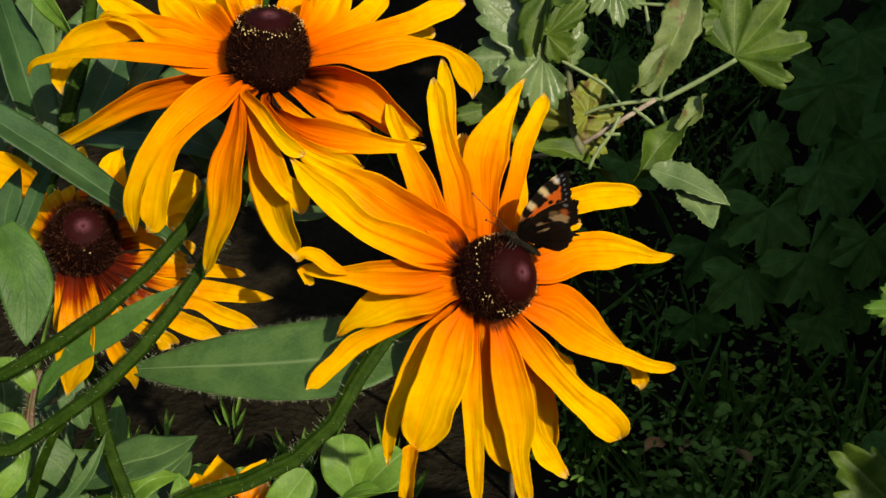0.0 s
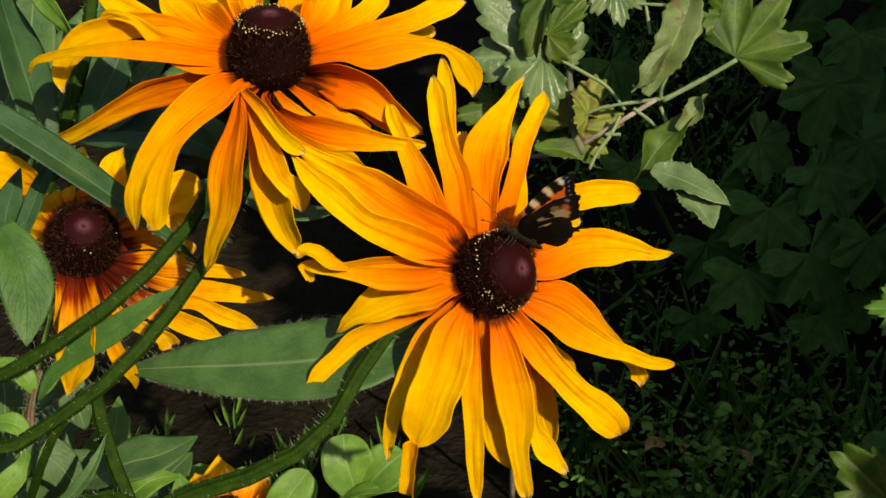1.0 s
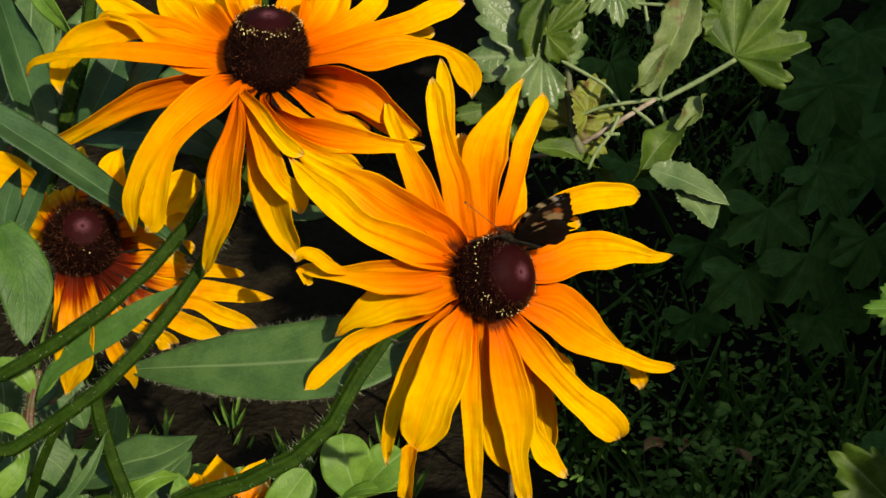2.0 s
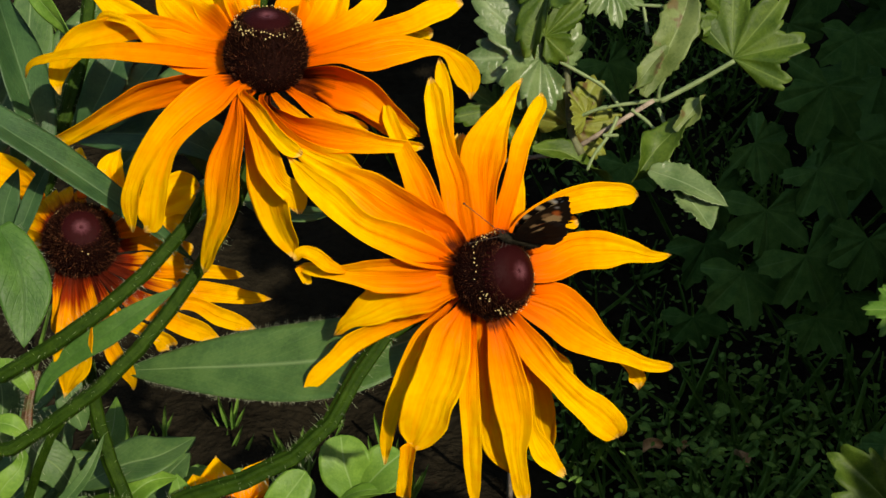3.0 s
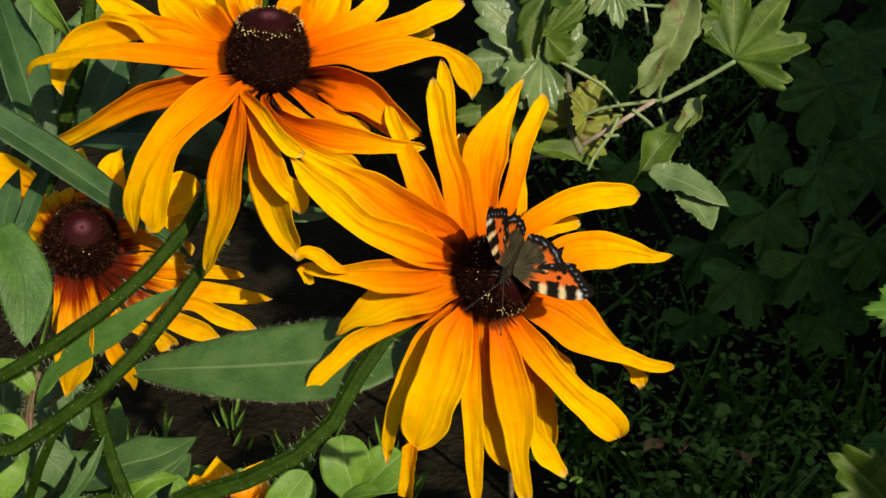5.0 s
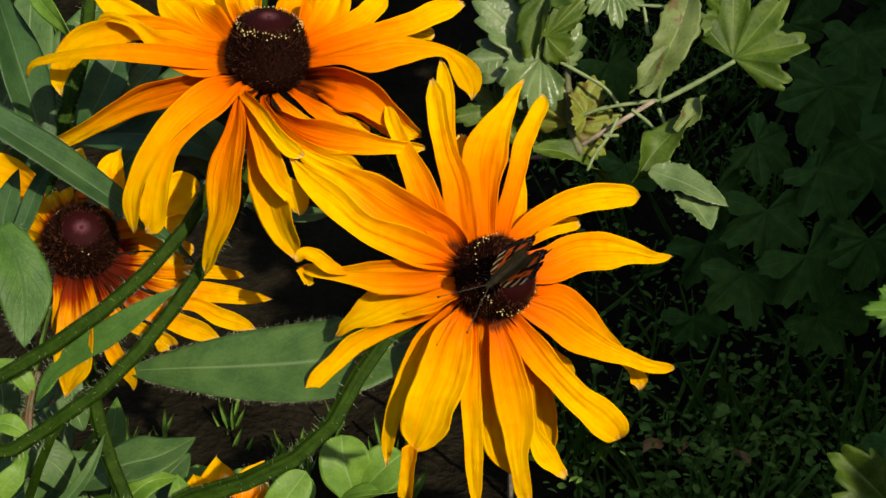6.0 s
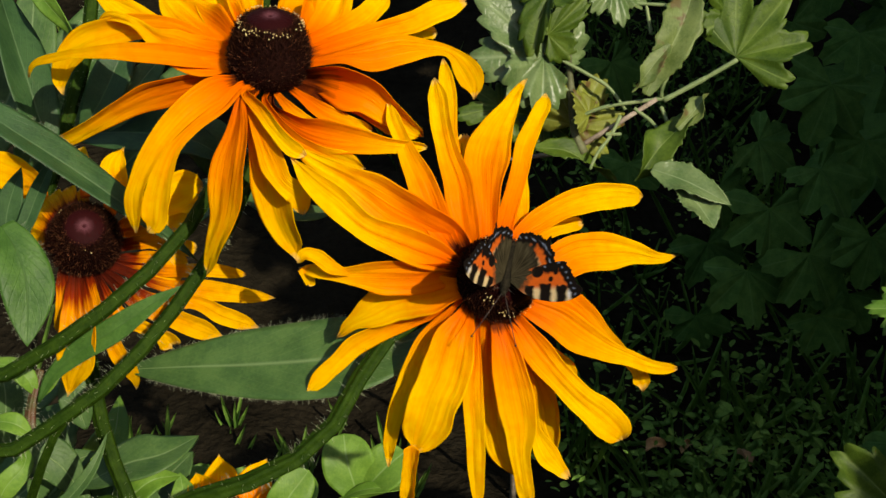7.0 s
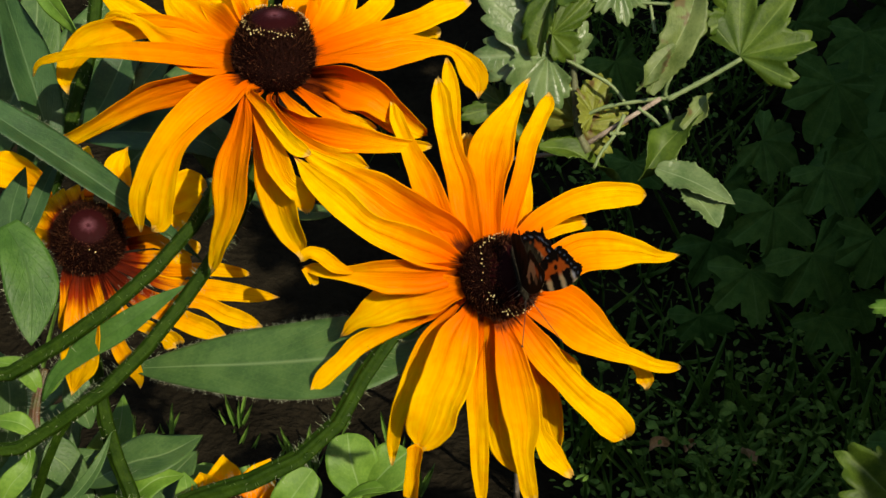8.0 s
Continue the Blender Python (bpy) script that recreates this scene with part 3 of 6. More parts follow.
def bush():
    """The large shaded bush that fills the far side and the right of the bed."""
    root = Vector((0.62, 0.92, -0.03))
    AHEAD, UPWARD = Vector((0, 0.866, -0.5)), Vector((0, 0.5, 0.866))
    b = thing("currant_bush", root, "large dark green currant bush standing in deep shade", "bush")
    rnd = random.Random(11)
    ends = []
    for k in range(14):
        a = rnd.uniform(0, 6.283)
        end = root + Vector((math.cos(a) * rnd.uniform(.25, .6), math.sin(a) * rnd.uniform(.2, .45), rnd.uniform(.5, 1.25)))
        mid = root.lerp(end, 0.5) + Vector((rnd.uniform(-.1, .1), rnd.uniform(-.1, .1), 0.1))
        bm = bmesh.new()
        line = tube(bm, [root + Vector((math.cos(a), math.sin(a), 0)) * 0.03, mid, end], 0.009, 0.003, 16, 7, 0.05, 0.2, k)
        part("branch", bm, BARK_DARK, b)
        ends += line[4:]
    # arching branches out of view, added to carry the overhead shading leaves
    for k in range(4, 9):
        x = -0.9 + 0.28 * k
        bm = bmesh.new()
        tube(bm, [root, (0.3 * x + 0.5, 1.0, 0.5), (x, 0.9 + 0.1 * (k % 3), 0.72), (x - 0.05, 0.42, 0.64)], 0.010, 0.003, 18, 7, 0.05, 0.2, k)
        part("branch", bm, BARK_DARK, b)
    shapes = []
    for k in range(6):
        bm = lobed_blade(0.075, 5, 2, 0.38, 0.05, 0.25, 100 + k, 4, 40, 0.06)
        me = bpy.data.meshes.new("leaf")
        bm.to_mesh(me)
        bm.free()
        me.materials.append(BUSH_LEAF)
        shapes.append(me)

    def put(p, way, up, size):
        ob = new("leaf", rnd.choice(shapes))
        ob.parent = b
        ob.matrix_parent_inverse = Matrix.Translation(-b.location)
        ob.matrix_basis = frame_at(p, way, up) @ Matrix.Scale(size / 0.075, 4)

    # the leaves of its shaded near side
    put(Vector((0.2566, 0.5134, 0.2793)), Vector((-0.301, -0.477, -0.826)), Vector((0.253, -0.439, 0.862)), 0.0404)
    put(Vector((0.2124, 0.5128, 0.2382)), Vector((0.868, -0.167, -0.468)), Vector((0.023, -0.627, 0.779)), 0.0329)
    put(Vector((0.2518, 0.4943, 0.2262)), Vector((0.537, -0.579, -0.613)), Vector((0.208, -0.638, 0.741)), 0.0378)
    put(Vector((0.2154, 0.4723, 0.2080)), Vector((0.040, -0.591, -0.806)), Vector((0.144, -0.434, 0.890)), 0.0404)
    put(Vector((0.1915, 0.5242, 0.1979)), Vector((0.256, -0.341, -0.905)), Vector((0.065, -0.492, 0.868)), 0.0311)
    put(Vector((0.2416, 0.4573, 0.1821)), Vector((0.500, -0.334, -0.799)), Vector((-0.024, -0.686, 0.728)), 0.0430)
    put(Vector((0.2048, 0.4689, 0.1621)), Vector((0.127, -0.677, -0.724)), Vector((0.035, -0.618, 0.785)), 0.0382)
    put(Vector((0.2062, 0.6087, 0.1042)), Vector((0.437, -0.525, -0.730)), Vector((0.232, -0.426, 0.874)), 0.0411)
    put(Vector((0.2850, 0.5128, 0.2382)), Vector((-0.169, -0.501, -0.848)), Vector((0.068, -0.575, 0.815)), 0.0382)
    put(Vector((0.2797, 0.4542, 0.1967)), Vector((-0.060, -0.455, -0.888)), Vector((0.223, -0.685, 0.694)), 0.0344)
    put(Vector((0.1333, 0.6981, 0.2191)), Vector((0.479, -0.413, -0.775)), Vector((0.334, -0.615, 0.715)), 0.0387)
    put(Vector((0.2428, 0.5813, 0.2969)), Vector((0.449, -0.358, -0.819)), Vector((0.093, -0.624, 0.776)), 0.0367)
    put(Vector((0.2901, 0.5774, 0.2900)), Vector((-0.099, -0.636, -0.765)), Vector((-0.121, -0.530, 0.839)), 0.0339)
    put(Vector((0.2009, 0.5967, 0.0436)), Vector((0.277, -0.346, -0.896)), Vector((-0.292, -0.616, 0.732)), 0.0324)
    put(Vector((0.2598, 0.4704, 0.1248)), Vector((0.507, -0.522, -0.686)), Vector((-0.182, -0.600, 0.779)), 0.0308)
    put(Vector((0.1495, 0.6755, 0.1400)), Vector((-0.050, -0.525, -0.850)), Vector((-0.278, -0.466, 0.840)), 0.0362)
    put(Vector((0.0961, 0.7471, 0.2239)), Vector((0.567, -0.622, -0.540)), Vector((0.140, -0.404, 0.904)), 0.0336)
    put(Vector((0.2822, 0.4867, 0.1330)), Vector((-0.490, -0.383, -0.783)), Vector((0.283, -0.443, 0.851)), 0.0339)
    lobed(b, (0.2050, 0.1772, 0.3169), (0.1868, 0.1782, 0.3186), (-0.25, -0.5, 0.83), BUSH_LEAF_LIT, 61, 5, 0.30, 0.08, 0.2, 0.05, 0.9)
    lobed(b, (0.2269, 0.1945, 0.1869), (0.1992, 0.2016, 0.2192), (-0.25, -0.5, 0.83), BERRY_LEAF, 62, 5, 0.24, 0.22, 0.25, 0.08, 0.9)
    put(Vector((0.2316, 0.2186, 0.2087)), Vector((-0.848, -0.265, -0.459)), Vector((-0.309, -0.316, 0.897)), 0.0228)

    # the crown round the branches
    for _ in range(280):
        p = rnd.choice(ends) + Vector((rnd.gauss(0, .09), rnd.gauss(0, .09), rnd.gauss(0, .09)))
        p.z = max(p.z, 0.12)
        put(p, Vector((rnd.uniform(-1, 1), rnd.uniform(-1, 1), rnd.uniform(-.7, .2))), Vector((rnd.uniform(-.6, .6), rnd.uniform(-.8, .4), 1)), rnd.uniform(.055, .085))
    src = lobed_blade(0.075, 5, 2, 0.38, 0.05, 0.25, 120, 2, 20, 0.06)
    co = [v.co.copy() for v in src.verts]
    fa = [[v.index for v in f.verts] for f in src.faces]
    src.free()
    verts, faces = [], []
    # holes left in the added leaves, so the sun reaches two leaves
    gaps = [(Vector((0.196, 0.178, 0.318)), 0.10), (Vector((0.215, 0.205, 0.205)), 0.055)]
    for i in range(1922):
        if i < 700:
            p = rnd.choice(ends) + Vector((rnd.gauss(.05, .13), rnd.gauss(0, .13), rnd.gauss(0.05, .12)))
            p.z = max(p.z, 0.15)
        else:
            # crown leaves added above and beyond the view, to shade the bare soil
            x, y = rnd.uniform(0.1, 1.5), rnd.uniform(0.6, 2.3)
            p = Vector((x, y, 0.95 + 0.10 * y + rnd.uniform(-.10, .20)))
        if i >= 800:
            # unseen leaves added on the sun's side, to keep the background in shade
            x, y = rnd.uniform(0.37, 1.3), rnd.uniform(-0.7, 0.5)
            if y + 1.54 * x < 0.58:
                continue
            p = Vector((x, y, rnd.uniform(0.30, 1.15)))
            if any((p - c - SUN * (p - c).dot(SUN)).length < r for c, r in gaps):
                continue
        if i >= 1860:
            # a low unseen sprig, added to keep the sun off the soil under the flowers
            p = Vector(EYE) + Vector((rnd.uniform(.31, .39), 0, 0)) + UPWARD * rnd.uniform(.02, .07) + AHEAD * rnd.uniform(.05, .15)
        if i >= 1896:
            # unseen leaves added to block two stray flecks of sun on the bush
            p = (Vector((0.2065, 0.5930, 0.0970)) if i % 2 else Vector((0.1399, 0.6939, 0.2218))) + SUN * rnd.uniform(.9, 1.2) + Vector((rnd.gauss(0, .03), rnd.gauss(0, .03), rnd.gauss(0, .03)))
        m = frame_at(p, Vector((rnd.uniform(-1, 1), rnd.uniform(-1, 1), rnd.uniform(-.7, .2))), Vector((rnd.uniform(-.6, .6), rnd.uniform(-.8, .4), 1)))
        o = len(verts)
        verts += [m @ c for c in co]
        faces += [[i + o for i in f] for f in fa]
    me = bpy.data.meshes.new("foliage")
    me.from_pydata(verts, [], faces)
    me.uv_layers.new(name="UVMap")
    me.materials.append(BUSH_LEAF)
    ob = new("foliage", me)
    ob.parent = b
    ob.matrix_parent_inverse = Matrix.Translation(-b.location)
    tagged(ob, kind="stuff")


bush()


def weeds():
    """Low weeds: clumps of small leaves over the soil."""
    rnd = random.Random(5)
    verts, faces, uvs = [], [], []
    def leaflet(p, way, up, size, slim):
        m = frame_at(p, way, up)
        o = len(verts)
        for f, w in ((0, .06), (.3, .42), (.65, .5), (.9, .25), (1, .02)):
            for s in (-1, 0, 1):
                verts.append(m @ Vector((s * w * size * slim, f * size, size * (0.10 * abs(s) - 0.25 * f * f))))
        for i in range(4):
            for j in range(2):
                faces.append((o + i * 3 + j, o + i * 3 + j + 1, o + i * 3 + j + 4, o + i * 3 + j + 3))
    for n in range(1590):
        x, y = rnd.uniform(-.75, .95), rnd.uniform(.38, 1.75)
        if n < 90:
            # thicker at the bed's edge
            x, y = rnd.uniform(.09, .34), rnd.uniform(.39, .56)
        if x < 0.09:
            continue
        if noise.noise(Vector((x * 3, y * 3, 5))) < -0.2:
            continue
        c = Vector((x, y, -0.02))
        tall = rnd.uniform(.01, .07)
        big = rnd.uniform(.003, .0085)
        for k in range(rnd.randrange(8, 17)):
            a = rnd.uniform(0, 6.283)
            r = rnd.uniform(0, .05)
            p = c + Vector((math.cos(a) * r, math.sin(a) * r, tall * rnd.uniform(.2, 1)))
            leaflet(p, Vector((math.cos(a), math.sin(a), rnd.uniform(-.4, .9))), Vector((rnd.uniform(-.8, .8), rnd.uniform(-.9, .3), 1)), big * rnd.uniform(.5, 1.6), rnd.uniform(.3, .8))
            if k % 5 == 0:
                leaflet(c + Vector((0, 0, -.01)), p - c + Vector((0, 0, .012)), Vector((0, -1, .3)), (p - c).length + .012, 0.05)
    # thin grass
    for _ in range(70):
        x, y = rnd.uniform(-.6, .7), rnd.uniform(.42, 1.4)
        if x < 0.05 and rnd.random() < 0.80:
            continue
        a = rnd.uniform(0, 6.283)
        leaflet(Vector((x, y, -0.03)), Vector((math.cos(a) * .5, math.sin(a) * .5, 1)), Vector((0, -1, .4)), rnd.uniform(.04, .11), 0.04)
    # tufts of grass on the bare soil under the long leaf
    for _ in range(16):
        x, y = rnd.uniform(-.26, -.02), rnd.uniform(.45, .56)
        for _ in range(rnd.randrange(3, 8)):
            a = rnd.uniform(0, 6.283)
            leaflet(Vector((x + rnd.uniform(-.012, .012), y + rnd.uniform(-.012, .012), -0.035)), Vector((math.cos(a) * .45, math.sin(a) * .45, 1)), Vector((0, -1, .4)), rnd.uniform(.015, .045), 0.10)
    me = bpy.data.meshes.new("weeds")
    me.from_pydata(verts, [], faces)
    me.uv_layers.new(name="UVMap")
    me.materials.append(WEED)
    tagged(new("weeds", me), "low green weeds and thin grass on dark soil", "weeds", kind="stuff")


weeds()


def dry_leaf(at, size, turn, seed):
    """A curled brown leaf lying on the soil."""
    rnd = random.Random(seed)
    a = radians(turn)
    way = Vector((math.cos(a), math.sin(a), 0.15))
    base = Vector(at)
    ob = thing("dry_leaf", base, "curled dry brown leaf on dark soil", "leaf", "dry leaves on the soil")
    bm = blade([base, base + way * size * 0.5 + Vector((0, 0, size * 0.25)), base + way * size], size * 0.5, leaf_shape, (0, -0.4, 1), (-20, 60), 1.3, 0.12, 0.5, 0.0006, 12, 8, seed)
    part("blade", bm, DRY, ob)


dry_leaf((0.148, 0.472, 0.006), 0.017, 20, 1)
dry_leaf((0.174, 0.470, 0.006), 0.012, 60, 3)
dry_leaf((0.222, 0.455, 0.006), 0.016, 130, 2)
dry_leaf((0.12, 0.75, 0.0), 0.02, 200, 4)


def seedling(at, size, seed):
    """A small weed: a thin stem with a few pale green leaves."""
    rnd = random.Random(seed)
    base = Vector(at)
    s = thing("seedling", base, "small pale green weed seedling on dark soil", "weed", "seedlings on the soil")
    bm = bmesh.new()
    line = tube(bm, [base, base + Vector((rnd.uniform(-.2, .2), -.1, .8)) * size, base + Vector((rnd.uniform(-.5, .5), -.2, 1.5)) * size], 0.0005, 0.0003, 8, 6)
    part("stem", bm, GREEN_TWIG, s)
    for k in range(rnd.randrange(6, 10)):
        p = line[2 + k % 7]
        a = k * 2.4 + rnd.uniform(-.4, .4)
        way = Vector((math.cos(a), math.sin(a), rnd.uniform(.1, .6)))
        ln = size * rnd.uniform(.35, .75)
        bm = blade([p, p + way * ln * .5, p + way * ln - Vector((0, 0, ln * .15))], ln * .6, leaf_shape, (0, -.5, 1), (0, 10), 0.3, 0.02, 0.15, 0.0003, 8, 6, seed * 20 + k)
        part("leaf", bm, SEEDLING, s)


for k, (x, y, tall) in enumerate([(0.257, 0.585, 0.016), (0.279, 0.579, 0.012), (0.250, 0.550, 0.012), (0.246, 0.509, 0.018), (0.195, 0.484, 0.020), (0.246, 0.564, 0.010), (0.288, 0.534, 0.014), (0.285, 0.645, 0.010), (0.304, 0.564, 0.014), (0.164, 0.459, 0.018), (0.255, 0.459, 0.018), (0.241, 0.611, 0.010)]):
    seedling((x, y, -0.025), tall, k + 1)

# ---- the sunlit currant branch ----


def currant_branch():
    b = thing("currant_branch", (0.05, 0.45, -0.03), "sunlit currant branch with pale serrated lobed leaves", "branch")

    def twig(pts, r0, r1, material, name="twig"):
        bm = bmesh.new()
        tube(bm, pts, r0, r1, 18, 9, 0.05, 0.35, len(pts))
        part(name, bm, material, b)

    def slim(parent, pts, width, up, material, seed, full=0.42, roll=(10, -25)):
        """A narrow leaf seen half from its edge, coarsely toothed."""
        bm = blade(pts, width, lambda u: leaf_shape(u, 0.25, full), up, roll, 0.15, 0.03, 0.22, 0.0004, 96, 14, seed, 0.25, 0.20)
        part("leaf", bm, material, parent)

    twig([(0.05, 0.45, -0.03), (0.045, 0.40, 0.2), (0.0140, 0.1382, 0.3493), (0.0162, 0.1388, 0.4005), (0.0298, 0.1272, 0.4202), (0.0396, 0.1190, 0.4242), (0.0480, 0.1092, 0.4271), (0.0535, 0.1058, 0.4333), (0.0640, 0.1067, 0.4428), (0.0747, 0.1077, 0.4486)], 0.0024, 0.0008, BARK, "main_twig")
    twig([(0.0503, 0.1072, 0.4277), (0.0466, 0.1115, 0.4350), (0.0452, 0.1177, 0.4499), (0.0434, 0.1224, 0.4620), (0.0383, 0.1220, 0.4653)], 0.0015, 0.0011, STALK)
    stalk = lambda *p: twig(list(p), 0.00075, 0.0006, GREEN_TWIG, "leaf_stalk")
    twig([(0.0772, 0.1085, 0.4478), (0.0904, 0.1102, 0.4548), (0.1023, 0.1110, 0.4622)], 0.0010, 0.0008, GREEN_TWIG, "leaf_stalk")
    stalk((0.0784, 0.1088, 0.4485), (0.0690, 0.1092, 0.4471), (0.0553, 0.1098, 0.4442), (0.0456, 0.1111, 0.4385))
    stalk((0.0241, 0.1164, 0.4595), (0.0332, 0.1150, 0.4532), (0.0420, 0.1155, 0.4460))
    stalk((0.0302, 0.1178, 0.4581), (0.0370, 0.1161, 0.4510), (0.0446, 0.1167, 0.4481))
    stalk((0.0383, 0.1192, 0.4605), (0.0503, 0.1160, 0.4549), (0.0583, 0.1135, 0.4506), (0.0643, 0.1095, 0.4437))
    stalk((0.0764, 0.1073, 0.4458), (0.0783, 0.1039, 0.4419), (0.0788, 0.0996, 0.4384))
    stalk((0.0672, 0.1089, 0.4446), (0.0730, 0.1057, 0.4410), (0.0769, 0.1005, 0.4380))
    stalk((0.0625, 0.1085, 0.4419), (0.0592, 0.1043, 0.4366), (0.0541, 0.1000, 0.4312), (0.0515, 0.0972, 0.4264))
    stalk((0.0572, 0.1043, 0.4366), (0.0626, 0.1034, 0.4371))
    stalk((0.0780, 0.0991, 0.4376), (0.0786, 0.0948, 0.4342), (0.0797, 0.0900, 0.4300))
    stalk((0.0764, 0.1090, 0.4489), (0.0768, 0.1085, 0.4539), (0.0810, 0.1106, 0.4615))
    stalk((0.0521, 0.1265, 0.4771), (0.0673, 0.1284, 0.4764), (0.0848, 0.1250, 0.4765))
    stalk((0.0446, 0.1224, 0.4620), (0.0469, 0.1245, 0.4697), (0.0491, 0.1271, 0.4782))
    stalk((0.0733, 0.1230, 0.4671), (0.0717, 0.1280, 0.4758))
    up = (0.100, -0.631, 0.769)
    lobed(b, (0.0363, 0.1191, 0.4584), (0.0154, 0.1243, 0.4813), (0.101, -0.707, 0.700), BERRY_GLOSS, 1, 3, 0.50, 0.25, 0.20, 0.05, 0.75)
    lobed(b, (0.0352, 0.1181, 0.4605), (0.0107, 0.1158, 0.4625), (0.151, -0.702, 0.696), BERRY_GLOSS, 21, 3, 0.45, 0.15, 0.25, 0.06)
    lobed(b, (0.0375, 0.1214, 0.4844), (0.0261, 0.1071, 0.4675), (-0.612, -0.560, 0.559), BERRY_LEAF, 2, 3, 0.45, 0.5, 0.3, 0.05, 0.7)
    lobed(b, (0.0366, 0.1191, 0.4682), (0.0504, 0.1224, 0.4820), (0.302, -0.633, 0.713), BERRY_LEAF, 3, 3, 0.5, 0.2, 0.2, 0.05, 0.7)
    lobed(b, (0.0600, 0.1296, 0.4825), (0.0635, 0.1191, 0.4724), (0.100, -0.391, 0.915), BERRY_GLOSS, 4, 5, 0.35, 0.15, 0.3)
    slim(b, [(0.0702, 0.1049, 0.4516), (0.0745, 0.1094, 0.4594), (0.0800, 0.1140, 0.4675), (0.0847, 0.1199, 0.4756), (0.0886, 0.1292, 0.4858)], 0.0132, (0.453, -0.615, 0.646), BERRY_PALE, 5, 0.62, (0, -10))
    slim(b, [(0.0787, 0.1116, 0.4674), (0.0715, 0.1057, 0.4610), (0.0646, 0.0997, 0.4547)], 0.0066, (0.203, -0.613, 0.764), BERRY_PALE, 25, 0.5)
    lobed(b, (0.1017, 0.1115, 0.4630), (0.1196, 0.1191, 0.4844), (0.050, -0.594, 0.803), BERRY_LEAF, 7, 5, 0.34, 0.10, 0.06, 0.05, 1.0, spread=195)
    lobed(b, (0.1005, 0.1222, 0.4737), (0.0938, 0.1244, 0.4895), (0.000, -0.493, 0.870), BERRY_LEAF, 17, 3, 0.5, 0.10, 0.15, 0.05, 0.8)
    slim(b, [(0.0884, 0.0954, 0.4511), (0.0799, 0.0914, 0.4443), (0.0723, 0.0874, 0.4374), (0.0650, 0.0817, 0.4294)], 0.0115, (0.000, -0.430, 0.903), BERRY_LEAF, 9, 0.6)
    slim(b, [(0.0795, 0.0899, 0.4456), (0.0846, 0.0924, 0.4500), (0.0903, 0.0958, 0.4560)], 0.0072, (0.311, -0.484, 0.818), BERRY_PALE, 29, 0.7)
    slim(b, [(0.0702, 0.0775, 0.4363), (0.0815, 0.0718, 0.4343), (0.0952, 0.0644, 0.4295)], 0.0112, (0.401, -0.638, 0.658), BERRY_GLOSS, 10, 0.35, (0, 0))
    slim(b, [(0.0780, 0.0734, 0.4331), (0.0843, 0.0663, 0.4289), (0.0892, 0.0588, 0.4238)], 0.0125, (0.401, -0.638, 0.658), BERRY_GLOSS, 30, 0.6, (0, 0))
    lobed(b, (0.0470, 0.1141, 0.4356), (0.0561, 0.1192, 0.4525), up, BERRY_YELLOW, 11, 5, 0.35, 0.1, 0.3)
    lobed(b, (0.0516, 0.1112, 0.4407), (0.0472, 0.1121, 0.4501), (0.212, -0.325, 0.922), BERRY_YELLOW, 12, 3, 0.35, 0.1, 0.2)
    slim(b, [(0.0324, 0.1046, 0.4312), (0.0436, 0.1058, 0.4292), (0.0539, 0.1046, 0.4231), (0.0632, 0.1017, 0.4182)], 0.0101, (0.000, -0.151, 0.989), BERRY_LEAF, 13, 0.4)
    lobed(b, (0.0207, 0.1208, 0.4392), (0.0057, 0.1163, 0.4395), up, BERRY_LEAF, 14, 5, 0.45, 0.1, 0.2)
    lobed(b, (0.0368, 0.1281, 0.4318), (0.0252, 0.1221, 0.4255), up, BERRY_LEAF, 18, 5, 0.45, 0.1, 0.2)


currant_branch()

# ---- the coneflower plants ----
SKYW = (0.050, -0.573, 0.818)


